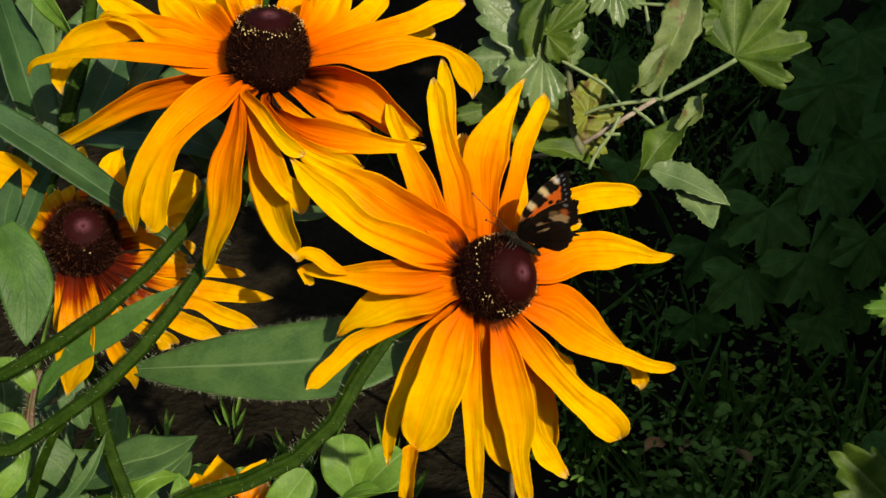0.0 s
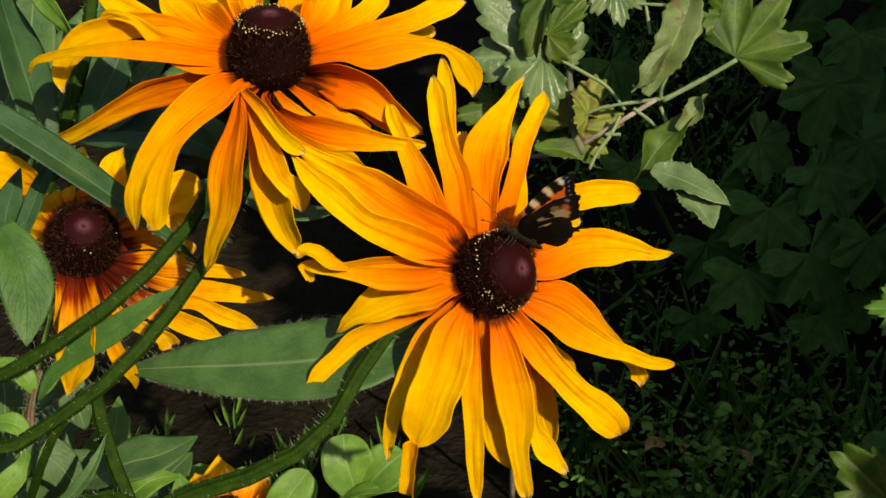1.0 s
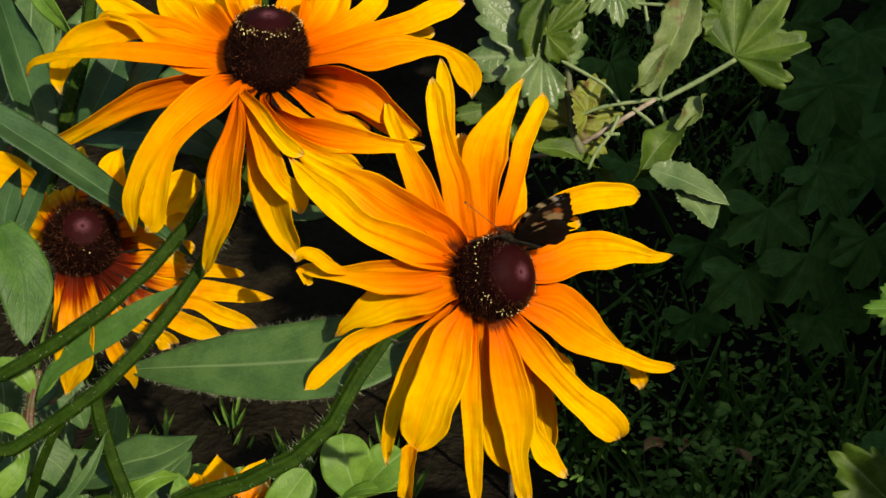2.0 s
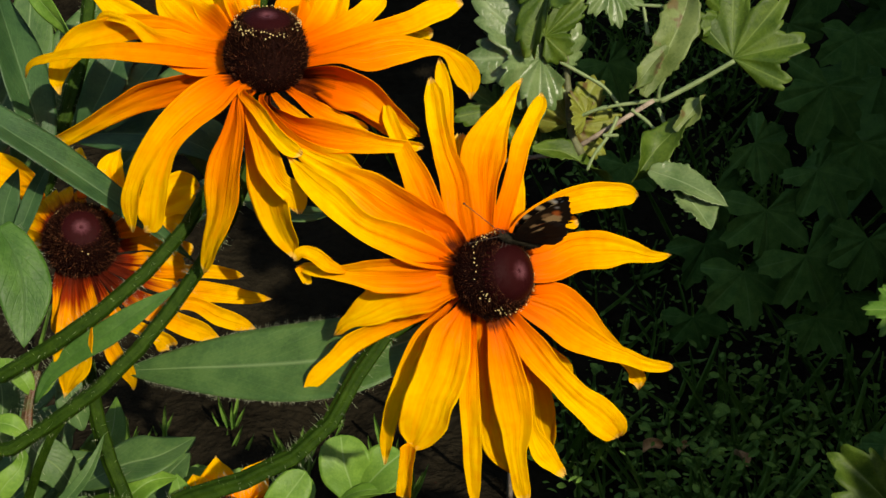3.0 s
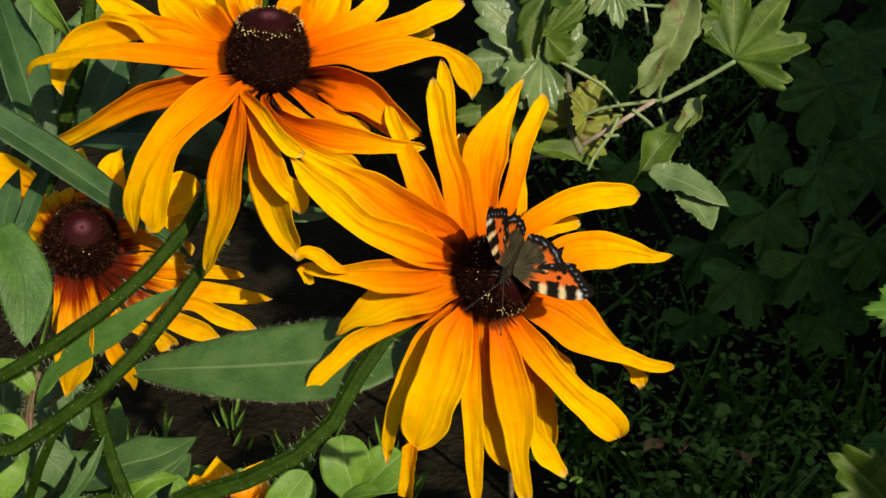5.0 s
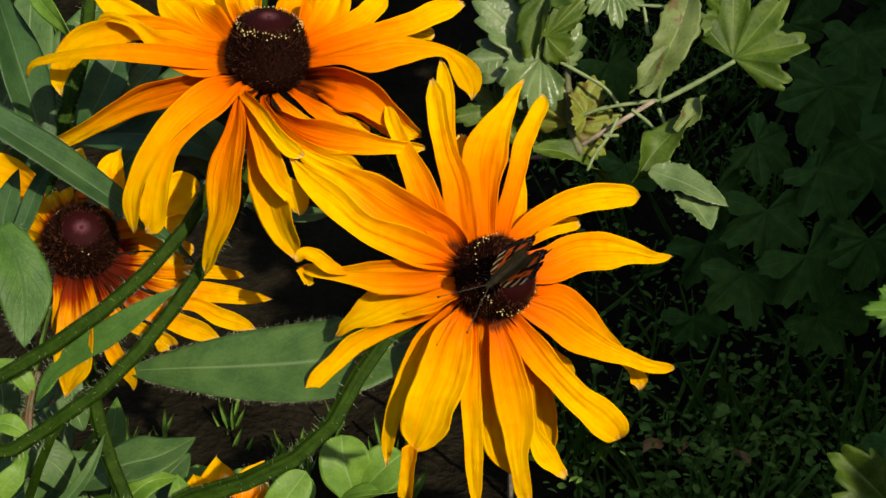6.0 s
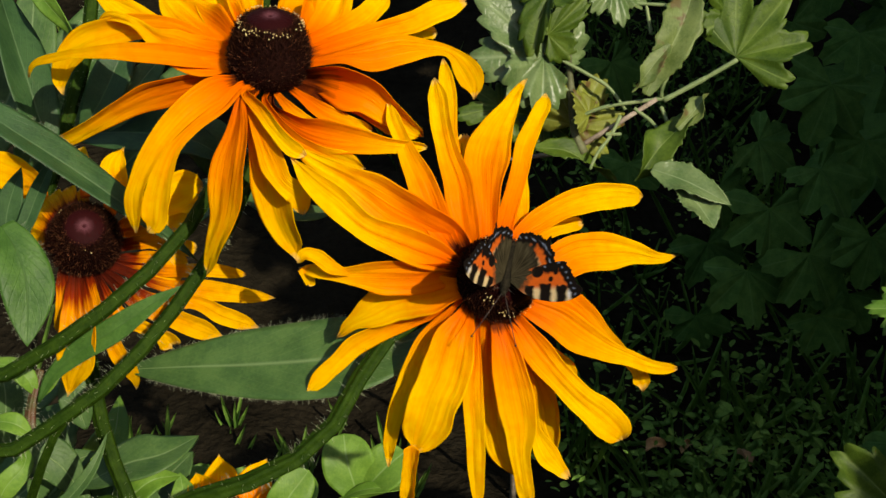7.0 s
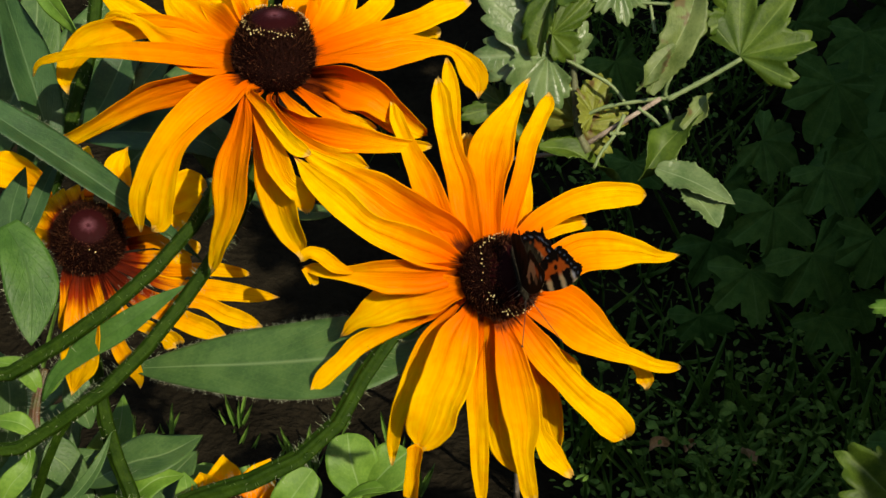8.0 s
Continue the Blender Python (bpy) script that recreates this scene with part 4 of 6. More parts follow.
def flower_front():
    """The plant whose open flower the butterfly visits."""
    f = thing("coneflower", (-0.14, -0.02, 0.0), "tall coneflower with long golden petals and a hairy arched stem", "flower", "coneflowers in the bed")
    stem_of(f, [(-0.14, -0.02, 0.0), (-0.15, -0.03, 0.15), (-0.1090, -0.0357, 0.3722), (-0.0875, -0.0389, 0.3826), (-0.0691, -0.0384, 0.3915), (-0.0533, -0.0351, 0.3952), (-0.0393, -0.0289, 0.4000), (-0.0303, -0.0234, 0.4075), (-0.0237, -0.0145, 0.4169), (-0.0196, -0.0083, 0.4217), (-0.0119, -0.0018, 0.4249), (0.0010, 0.0018, 0.4310), (0.0089, 0.0014, 0.4365)], 0.0028, 0.0024, 900, seed=2)
    cone_of(f, (0.0105, -0.0045, 0.4422), (0.683, -0.537, 0.496), 0.0119, 0.0171, 3, 0, 0.30, 0.12, 0.06)
    # behind
    petal(f, [(0.0103, 0.0054, 0.4494), (0.0090, 0.0104, 0.4518), (0.0067, 0.0244, 0.4593), (0.0060, 0.0380, 0.4678)], [0.0012, 0.0061, 0.0080, 0.0064])
    petal(f, [(0.0068, 0.0040, 0.4510), (0.0038, 0.0186, 0.4641), (0.0019, 0.0287, 0.4724), (0.0013, 0.0376, 0.4793), (0.0003, 0.0453, 0.4850), (-0.0003, 0.0497, 0.4881)], [0.0046, 0.0049, 0.0042, 0.0052, 0.0041, 0.0018], tone=-0.05)
    petal(f, [(0.0194, 0.0079, 0.4497), (0.0218, 0.0181, 0.4537), (0.0227, 0.0287, 0.4588), (0.0234, 0.0346, 0.4619)], [0.0035, 0.0059, 0.0045, 0.0026], roll=(10, 20), tone=0.1)
    petal(f, [(0.0225, 0.0073, 0.4466), (0.0311, 0.0196, 0.4449), (0.0375, 0.0262, 0.4433), (0.0420, 0.0301, 0.4421)], [0.0029, 0.0043, 0.0044, 0.0051], tone=0.1)
    petal(f, [(0.0247, -0.0074, 0.4251), (0.0318, -0.0026, 0.4163), (0.0362, -0.0004, 0.4095), (0.0396, 0.0008, 0.4033)], [0.0025, 0.0037, 0.0057, 0.0035], tone=0.1)
    petal(f, [(0.0226, -0.0078, 0.4245), (0.0271, -0.0067, 0.4128), (0.0308, -0.0066, 0.4026), (0.0323, -0.0074, 0.3936), (0.0337, -0.0088, 0.3848)], [0.0049, 0.0077, 0.0077, 0.0069, 0.0026], roll=(40, 35), tone=0.05)
    petal(f, [(0.0205, -0.0097, 0.4252), (0.0249, -0.0121, 0.4106), (0.0269, -0.0145, 0.3976), (0.0299, -0.0158, 0.3900), (0.0338, -0.0163, 0.3848), (0.0367, -0.0167, 0.3810)], [0.0036, 0.0036, 0.0034, 0.0071, 0.0050, 0.0056], roll=(20, -10), ridge=0.3, tone=0.1)
    petal(f, [(0.0133, -0.0101, 0.4285), (0.0132, -0.0142, 0.4166), (0.0143, -0.0170, 0.4066), (0.0158, -0.0194, 0.3955), (0.0194, -0.0205, 0.3881), (0.0215, -0.0210, 0.3836)], [0.0037, 0.0059, 0.0064, 0.0078, 0.0048, 0.0017], roll=(38, 25), tone=0.05)
    petal(f, [(0.0105, -0.0100, 0.4286), (0.0106, -0.0094, 0.4193), (0.0105, -0.0105, 0.4119)], [0.0023, 0.0015, 0.0008])
    petal(f, [(-0.0091, -0.0263, 0.4005), (-0.0097, -0.0257, 0.3908), (-0.0099, -0.0253, 0.3836), (-0.0098, -0.0251, 0.3785)], [0.0046, 0.0042, 0.0047, 0.0046], roll=(0, 30), cup=0.9, rooted=False)
    petal(f, [(0.0025, -0.0109, 0.4371), (-0.0022, -0.0128, 0.4317), (-0.0067, -0.0147, 0.4254), (-0.0106, -0.0175, 0.4150), (-0.0139, -0.0196, 0.4050), (-0.0157, -0.0210, 0.3969), (-0.0160, -0.0220, 0.3898)], [0.0018, 0.0049, 0.0055, 0.0060, 0.0052, 0.0042, 0.0020], roll=(38, 25), tone=0.1)
    petal(f, [(-0.0019, -0.0089, 0.4346), (-0.0144, -0.0091, 0.4299), (-0.0246, -0.0096, 0.4248), (-0.0309, -0.0110, 0.4189), (-0.0361, -0.0122, 0.4138), (-0.0401, -0.0134, 0.4088)], [0.0029, 0.0049, 0.0064, 0.0052, 0.0051, 0.0025], roll=(-50, 5), ridge=0.12, tone=0.1)
    petal(f, [(0.0014, -0.0007, 0.4547), (-0.0123, -0.0018, 0.4631), (-0.0201, -0.0007, 0.4684), (-0.0279, 0.0010, 0.4728), (-0.0353, 0.0032, 0.4761), (-0.0433, 0.0069, 0.4799)], [0.0106, 0.0151, 0.0129, 0.0076, 0.0048, 0.0018], roll=(-25, -5), tone=-0.1)
    petal(f, [(0.0259, -0.0010, 0.4342), (0.0335, 0.0022, 0.4315), (0.0401, 0.0039, 0.4259), (0.0460, 0.0050, 0.4188), (0.0523, 0.0062, 0.4115), (0.0585, 0.0074, 0.4038), (0.0609, 0.0077, 0.3986), (0.0612, 0.0077, 0.3953)], [0.0067, 0.0096, 0.0088, 0.0066, 0.0048, 0.0038, 0.0065, 0.0027], roll=(-10, 10), cup=0.35, tone=0.05)
    # in front
    petal(f, [(0.0080, 0.0008, 0.4514), (0.0059, 0.0051, 0.4584), (0.0043, 0.0108, 0.4656), (0.0012, 0.0173, 0.4723), (-0.0008, 0.0246, 0.4785), (-0.0018, 0.0314, 0.4835), (-0.0027, 0.0363, 0.4868)], [0.0053, 0.0082, 0.0086, 0.0066, 0.0062, 0.0059, 0.0037], roll=(-10, -8), cup=0.4, ridge=0.34, tone=-0.12)
    petal(f, [(0.0028, -0.0014, 0.4516), (-0.0016, 0.0006, 0.4582), (-0.0053, 0.0051, 0.4663), (-0.0085, 0.0099, 0.4717), (-0.0114, 0.0150, 0.4761), (-0.0143, 0.0217, 0.4805), (-0.0161, 0.0276, 0.4838)], [0.0045, 0.0076, 0.0084, 0.0068, 0.0047, 0.0041, 0.0020], roll=(0, -10), cup=0.4, ridge=0.3, tone=-0.04)
    petal(f, [(0.0126, 0.0040, 0.4510), (0.0124, 0.0131, 0.4610), (0.0126, 0.0210, 0.4676), (0.0151, 0.0290, 0.4729), (0.0187, 0.0360, 0.4766), (0.0216, 0.0423, 0.4796), (0.0244, 0.0469, 0.4812)], [0.0055, 0.0086, 0.0136, 0.0099, 0.0061, 0.0036, 0.0028], roll=(-10, -5), cup=0.35, ridge=0.32, tone=-0.12)
    petal(f, [(0.0161, 0.0057, 0.4499), (0.0187, 0.0129, 0.4570), (0.0216, 0.0207, 0.4631), (0.0238, 0.0291, 0.4685), (0.0274, 0.0374, 0.4728), (0.0302, 0.0436, 0.4755), (0.0309, 0.0484, 0.4777)], [0.0052, 0.0054, 0.0053, 0.0058, 0.0050, 0.0045, 0.0023], roll=(15, -10), cup=0.45, tone=0.0)
    petal(f, [(0.0198, 0.0065, 0.4493), (0.0266, 0.0110, 0.4529), (0.0345, 0.0165, 0.4548), (0.0425, 0.0219, 0.4547), (0.0516, 0.0281, 0.4524), (0.0586, 0.0331, 0.4496), (0.0623, 0.0358, 0.4481)], [0.0038, 0.0065, 0.0074, 0.0082, 0.0074, 0.0052, 0.0019], cup=0.35, ridge=0.18, tone=0.12)
    petal(f, [(0.0254, 0.0033, 0.4418), (0.0326, 0.0053, 0.4422), (0.0395, 0.0091, 0.4436), (0.0483, 0.0132, 0.4417), (0.0571, 0.0179, 0.4384), (0.0652, 0.0227, 0.4339), (0.0725, 0.0285, 0.4314)], [0.0095, 0.0114, 0.0115, 0.0109, 0.0065, 0.0034, 0.0015], cup=0.3, ridge=0.3, tone=0.14)
    petal(f, [(0.0246, -0.0038, 0.4333), (0.0322, -0.0050, 0.4297), (0.0389, -0.0056, 0.4246), (0.0469, -0.0047, 0.4191), (0.0546, -0.0025, 0.4145), (0.0630, 0.0006, 0.4090), (0.0726, 0.0061, 0.4045)], [0.0063, 0.0092, 0.0098, 0.0067, 0.0048, 0.0040, 0.0027], cup=0.3, ridge=0.3, tone=0.1)
    petal(f, [(0.0207, -0.0078, 0.4304), (0.0263, -0.0123, 0.4240), (0.0327, -0.0148, 0.4168), (0.0395, -0.0155, 0.4092), (0.0468, -0.0145, 0.4016), (0.0520, -0.0132, 0.3948), (0.0543, -0.0125, 0.3903)], [0.0054, 0.0086, 0.0079, 0.0085, 0.0105, 0.0081, 0.0036], cup=0.3, ridge=0.28, tone=0.2)
    petal(f, [(0.0156, -0.0103, 0.4302), (0.0178, -0.0158, 0.4233), (0.0200, -0.0203, 0.4140), (0.0217, -0.0225, 0.4045), (0.0219, -0.0234, 0.3955), (0.0233, -0.0232, 0.3854), (0.0250, -0.0221, 0.3756)], [0.0047, 0.0089, 0.0110, 0.0096, 0.0063, 0.0053, 0.0061], cup=0.28, ridge=0.36, tone=0.14)
    petal(f, [(0.0093, -0.0119, 0.4313), (0.0089, -0.0170, 0.4225), (0.0083, -0.0207, 0.4133), (0.0089, -0.0232, 0.4032), (0.0093, -0.0246, 0.3925), (0.0101, -0.0251, 0.3764)], [0.0019, 0.0036, 0.0060, 0.0055, 0.0052, 0.0028], cup=0.3, tone=0.2)
    petal(f, [(0.0062, -0.0125, 0.4364), (0.0028, -0.0183, 0.4310), (0.0002, -0.0232, 0.4227), (-0.0027, -0.0251, 0.4159), (-0.0050, -0.0259, 0.4077), (-0.0073, -0.0256, 0.4006), (-0.0090, -0.0250, 0.3967)], [0.0051, 0.0119, 0.0141, 0.0138, 0.0135, 0.0082, 0.0038], cup=0.22, ridge=0.26, tone=0.2)
    petal(f, [(0.0025, -0.0083, 0.4476), (-0.0068, -0.0103, 0.4476), (-0.0162, -0.0106, 0.4479), (-0.0243, -0.0100, 0.4476), (-0.0303, -0.0090, 0.4473), (-0.0357, -0.0074, 0.4473), (-0.0418, -0.0050, 0.4473)], [0.0074, 0.0100, 0.0103, 0.0062, 0.0039, 0.0038, 0.0029], roll=(-45, 10), cup=0.3, tone=-0.08)
    petal(f, [(-0.0265, -0.0098, 0.4480), (-0.0313, -0.0102, 0.4501), (-0.0349, -0.0090, 0.4521), (-0.0382, -0.0079, 0.4527), (-0.0411, -0.0078, 0.4506)], [0.0011, 0.0039, 0.0043, 0.0037, 0.0035], roll=(0, 40), cup=0.6, rooted=False)
    petal(f, [(-0.0397, -0.0060, 0.4476), (-0.0386, -0.0064, 0.4451), (-0.0378, -0.0061, 0.4426), (-0.0379, -0.0060, 0.4417)], [0.0033, 0.0031, 0.0026, 0.0010], cup=0.3, rooted=False)
    petal(f, [(0.0032, -0.0107, 0.4435), (-0.0037, -0.0100, 0.4417), (-0.0129, -0.0084, 0.4391), (-0.0209, -0.0078, 0.4338), (-0.0264, -0.0071, 0.4298), (-0.0313, -0.0068, 0.4242)], [0.0062, 0.0117, 0.0129, 0.0089, 0.0043, 0.0030], cup=0.3, ridge=0.2, tone=0.12)
    petal(f, [(0.0033, -0.0063, 0.4491), (-0.0044, -0.0090, 0.4543), (-0.0132, -0.0107, 0.4592), (-0.0219, -0.0106, 0.4635), (-0.0293, -0.0075, 0.4692), (-0.0361, -0.0032, 0.4733), (-0.0425, 0.0034, 0.4778)], [0.0046, 0.0093, 0.0092, 0.0072, 0.0081, 0.0061, 0.0012], roll=(-5, 5), cup=0.3, ridge=0.34, tone=0.14)
    return f


def flower_tall():
    """The drooping flower beside it, seen more from the side."""
    f = thing("coneflower", (-0.22, 0.0, 0.0), "coneflower with drooping golden petals and a high dark cone", "flower", "coneflowers in the bed")
    stem_of(f, [(-0.22, 0.0, 0.0), (-0.215, -0.01, 0.2), (-0.1462, -0.0224, 0.3791), (-0.1282, -0.0198, 0.3918), (-0.1177, -0.0181, 0.3987), (-0.1029, -0.0131, 0.4073), (-0.0885, -0.0004, 0.4172), (-0.0750, 0.0123, 0.4314), (-0.0652, 0.0221, 0.4443), (-0.0590, 0.0311, 0.4559), (-0.0554, 0.0433, 0.4689), (-0.0528, 0.0409, 0.4848)], 0.0024, 0.0020, 800, seed=4)
    cone_of(f, (-0.0514, 0.0358, 0.4881), (0.100, -0.111, 0.989), 0.0123, 0.0199, 7, 0.1, 0.13, 0.03)
    up = SKYW
    # far side
    back_petal(f, [(-0.0414, 0.0501, 0.4928), (-0.0365, 0.0653, 0.4951), (-0.0311, 0.0802, 0.5008)], 0.0127, up, tone=-0.18)
    back_petal(f, [(-0.0469, 0.0552, 0.4935), (-0.0447, 0.0717, 0.4983), (-0.0429, 0.0839, 0.5033)], 0.0116, up, tone=-0.15)
    back_petal(f, [(-0.0581, 0.0556, 0.4943), (-0.0620, 0.0717, 0.4983), (-0.0644, 0.0848, 0.5048)], 0.0108, up)
    back_petal(f, [(-0.0612, 0.0520, 0.4920), (-0.0708, 0.0690, 0.4974), (-0.0775, 0.0815, 0.5032)], 0.0116, up)
    back_petal(f, [(-0.0630, 0.0483, 0.4917), (-0.0751, 0.0605, 0.4948), (-0.0883, 0.0750, 0.4999)], 0.0139, up, cup=0.2, tone=-0.12)
    back_petal(f, [(-0.0636, 0.0435, 0.4913), (-0.0771, 0.0499, 0.4924), (-0.0917, 0.0576, 0.4958), (-0.1075, 0.0671, 0.5022)], 0.0089, up)
    # sides and near side
    petal(f, [(-0.0118, 0.0591, 0.4924), (-0.0059, 0.0708, 0.4878), (-0.0028, 0.0741, 0.4863)], [0.0021, 0.0043, 0.0042], rooted=False)
    petal(f, [(-0.0398, 0.0463, 0.4941), (-0.0315, 0.0514, 0.4955), (-0.0233, 0.0588, 0.4983), (-0.0173, 0.0670, 0.5020)], [0.0047, 0.0070, 0.0071, 0.0058], tone=-0.1)
    petal(f, [(-0.0651, 0.0432, 0.4929), (-0.0797, 0.0485, 0.4979), (-0.0921, 0.0514, 0.4972), (-0.1055, 0.0540, 0.4930), (-0.1117, 0.0550, 0.4894), (-0.1163, 0.0552, 0.4840), (-0.1186, 0.0551, 0.4778), (-0.1181, 0.0552, 0.4736)], [0.0036, 0.0052, 0.0079, 0.0090, 0.0086, 0.0067, 0.0054, 0.0024], roll=(0, -10), tone=0.0)
    petal(f, [(-0.0668, 0.0369, 0.4860), (-0.0749, 0.0374, 0.4852), (-0.0849, 0.0380, 0.4821), (-0.0950, 0.0393, 0.4771), (-0.1051, 0.0412, 0.4705), (-0.1148, 0.0441, 0.4640), (-0.1227, 0.0475, 0.4602)], [0.0076, 0.0096, 0.0112, 0.0081, 0.0064, 0.0050, 0.0035], roll=(-55, -35), tone=-0.1)
    petal(f, [(-0.0653, 0.0378, 0.4914), (-0.0796, 0.0361, 0.4942), (-0.0944, 0.0382, 0.4944), (-0.1086, 0.0429, 0.4920), (-0.1179, 0.0468, 0.4888), (-0.1241, 0.0496, 0.4858), (-0.1278, 0.0513, 0.4808)], [0.0052, 0.0065, 0.0054, 0.0030, 0.0028, 0.0021, 0.0025], roll=(10, 10), cup=0.35, tone=-0.05)
    petal(f, [(-0.0636, 0.0384, 0.4924), (-0.0718, 0.0378, 0.4931), (-0.0792, 0.0400, 0.4955), (-0.0856, 0.0431, 0.4974), (-0.0920, 0.0480, 0.5000), (-0.0997, 0.0527, 0.5002), (-0.1050, 0.0549, 0.4971)], [0.0099, 0.0123, 0.0101, 0.0052, 0.0030, 0.0031, 0.0023], roll=(8, -10), cup=0.3, ridge=0.3, tone=0.0)
    petal(f, [(-0.0391, 0.0431, 0.4926), (-0.0283, 0.0451, 0.4952), (-0.0183, 0.0492, 0.4968), (-0.0100, 0.0541, 0.4972), (-0.0019, 0.0613, 0.4984), (0.0067, 0.0694, 0.4981)], [0.0040, 0.0058, 0.0059, 0.0067, 0.0070, 0.0044], tone=-0.05)
    petal(f, [(-0.0390, 0.0387, 0.4910), (-0.0300, 0.0389, 0.4927), (-0.0218, 0.0396, 0.4925), (-0.0135, 0.0424, 0.4933), (-0.0048, 0.0460, 0.4925), (0.0016, 0.0487, 0.4902), (0.0061, 0.0502, 0.4847), (0.0090, 0.0517, 0.4784), (0.0093, 0.0528, 0.4734)], [0.0028, 0.0041, 0.0093, 0.0093, 0.0051, 0.0036, 0.0079, 0.0073, 0.0022], cup=0.25, tone=-0.08)
    petal(f, [(-0.0402, 0.0320, 0.4855), (-0.0327, 0.0290, 0.4836), (-0.0237, 0.0281, 0.4808), (-0.0154, 0.0287, 0.4744), (-0.0078, 0.0322, 0.4697)], [0.0034, 0.0043, 0.0041, 0.0039, 0.0022], roll=(20, 10), ridge=0.3, tone=-0.2)
    petal(f, [(-0.0424, 0.0286, 0.4856), (-0.0347, 0.0247, 0.4815), (-0.0281, 0.0250, 0.4783), (-0.0214, 0.0278, 0.4741)], [0.0024, 0.0049, 0.0040, 0.0034], tone=-0.2)
    petal(f, [(-0.0475, 0.0263, 0.4855), (-0.0420, 0.0209, 0.4823), (-0.0364, 0.0207, 0.4779)], [0.0021, 0.0038, 0.0036], tone=-0.2)
    petal(f, [(-0.0392, 0.0339, 0.4887), (-0.0322, 0.0304, 0.4894), (-0.0262, 0.0280, 0.4884), (-0.0208, 0.0265, 0.4861), (-0.0152, 0.0256, 0.4811), (-0.0100, 0.0265, 0.4756), (-0.0048, 0.0290, 0.4703)], [0.0061, 0.0110, 0.0130, 0.0105, 0.0076, 0.0055, 0.0014], roll=(40, 10), cup=0.7, tone=-0.2)
    petal(f, [(-0.0508, 0.0226, 0.4851), (-0.0437, 0.0128, 0.4799), (-0.0356, 0.0095, 0.4762), (-0.0284, 0.0098, 0.4729), (-0.0222, 0.0121, 0.4690)], [0.0025, 0.0049, 0.0052, 0.0072, 0.0020], roll=(40, 20), tone=-0.18)
    petal(f, [(-0.0487, 0.0237, 0.4830), (-0.0411, 0.0156, 0.4813), (-0.0332, 0.0115, 0.4806), (-0.0244, 0.0103, 0.4795), (-0.0150, 0.0125, 0.4769), (-0.0048, 0.0190, 0.4728)], [0.0024, 0.0061, 0.0096, 0.0078, 0.0044, 0.0040], roll=(25, 20), cup=0.3, tone=-0.2)
    petal(f, [(-0.0548, 0.0219, 0.4860), (-0.0525, 0.0133, 0.4798), (-0.0491, 0.0068, 0.4720), (-0.0472, 0.0037, 0.4646), (-0.0454, 0.0024, 0.4571), (-0.0430, 0.0027, 0.4497), (-0.0417, 0.0034, 0.4458)], [0.0029, 0.0061, 0.0113, 0.0131, 0.0107, 0.0073, 0.0042], roll=(40, 30), tone=-0.1)
    petal(f, [(-0.0553, 0.0218, 0.4878), (-0.0509, 0.0095, 0.4816), (-0.0472, 0.0030, 0.4756), (-0.0445, 0.0003, 0.4713), (-0.0405, -0.0006, 0.4678), (-0.0401, -0.0015, 0.4614)], [0.0027, 0.0051, 0.0076, 0.0058, 0.0069, 0.0052], roll=(15, 10), ridge=0.3, tone=-0.02)
    petal(f, [(-0.0562, 0.0213, 0.4889), (-0.0509, 0.0125, 0.4877), (-0.0458, 0.0050, 0.4843), (-0.0416, 0.0021, 0.4812), (-0.0381, 0.0016, 0.4787)], [0.0026, 0.0039, 0.0042, 0.0048, 0.0046], roll=(15, 20), cup=0.5, tone=0.05)
    petal(f, [(-0.0574, 0.0206, 0.4877), (-0.0579, 0.0147, 0.4822), (-0.0594, 0.0096, 0.4750), (-0.0611, 0.0061, 0.4665), (-0.0629, 0.0047, 0.4572), (-0.0661, 0.0050, 0.4481), (-0.0700, 0.0068, 0.4378)], [0.0026, 0.0079, 0.0114, 0.0130, 0.0096, 0.0064, 0.0039], roll=(35, 30), cup=0.15, ridge=0.16, tone=-0.1)
    petal(f, [(-0.0586, 0.0228, 0.4895), (-0.0630, 0.0184, 0.4859), (-0.0702, 0.0150, 0.4820), (-0.0767, 0.0125, 0.4758), (-0.0802, 0.0110, 0.4681), (-0.0828, 0.0106, 0.4593), (-0.0843, 0.0112, 0.4517), (-0.0868, 0.0121, 0.4489)], [0.0032, 0.0035, 0.0041, 0.0050, 0.0069, 0.0079, 0.0070, 0.0028], ridge=0.36, tone=0.0)
    petal(f, [(-0.0595, 0.0276, 0.4897), (-0.0646, 0.0229, 0.4895), (-0.0715, 0.0168, 0.4867), (-0.0775, 0.0124, 0.4817), (-0.0826, 0.0097, 0.4752), (-0.0870, 0.0087, 0.4667), (-0.0889, 0.0089, 0.4602), (-0.0901, 0.0108, 0.4487)], [0.0038, 0.0077, 0.0075, 0.0066, 0.0059, 0.0053, 0.0053, 0.0024], cup=0.25, ridge=0.3, tone=0.12)
    return f


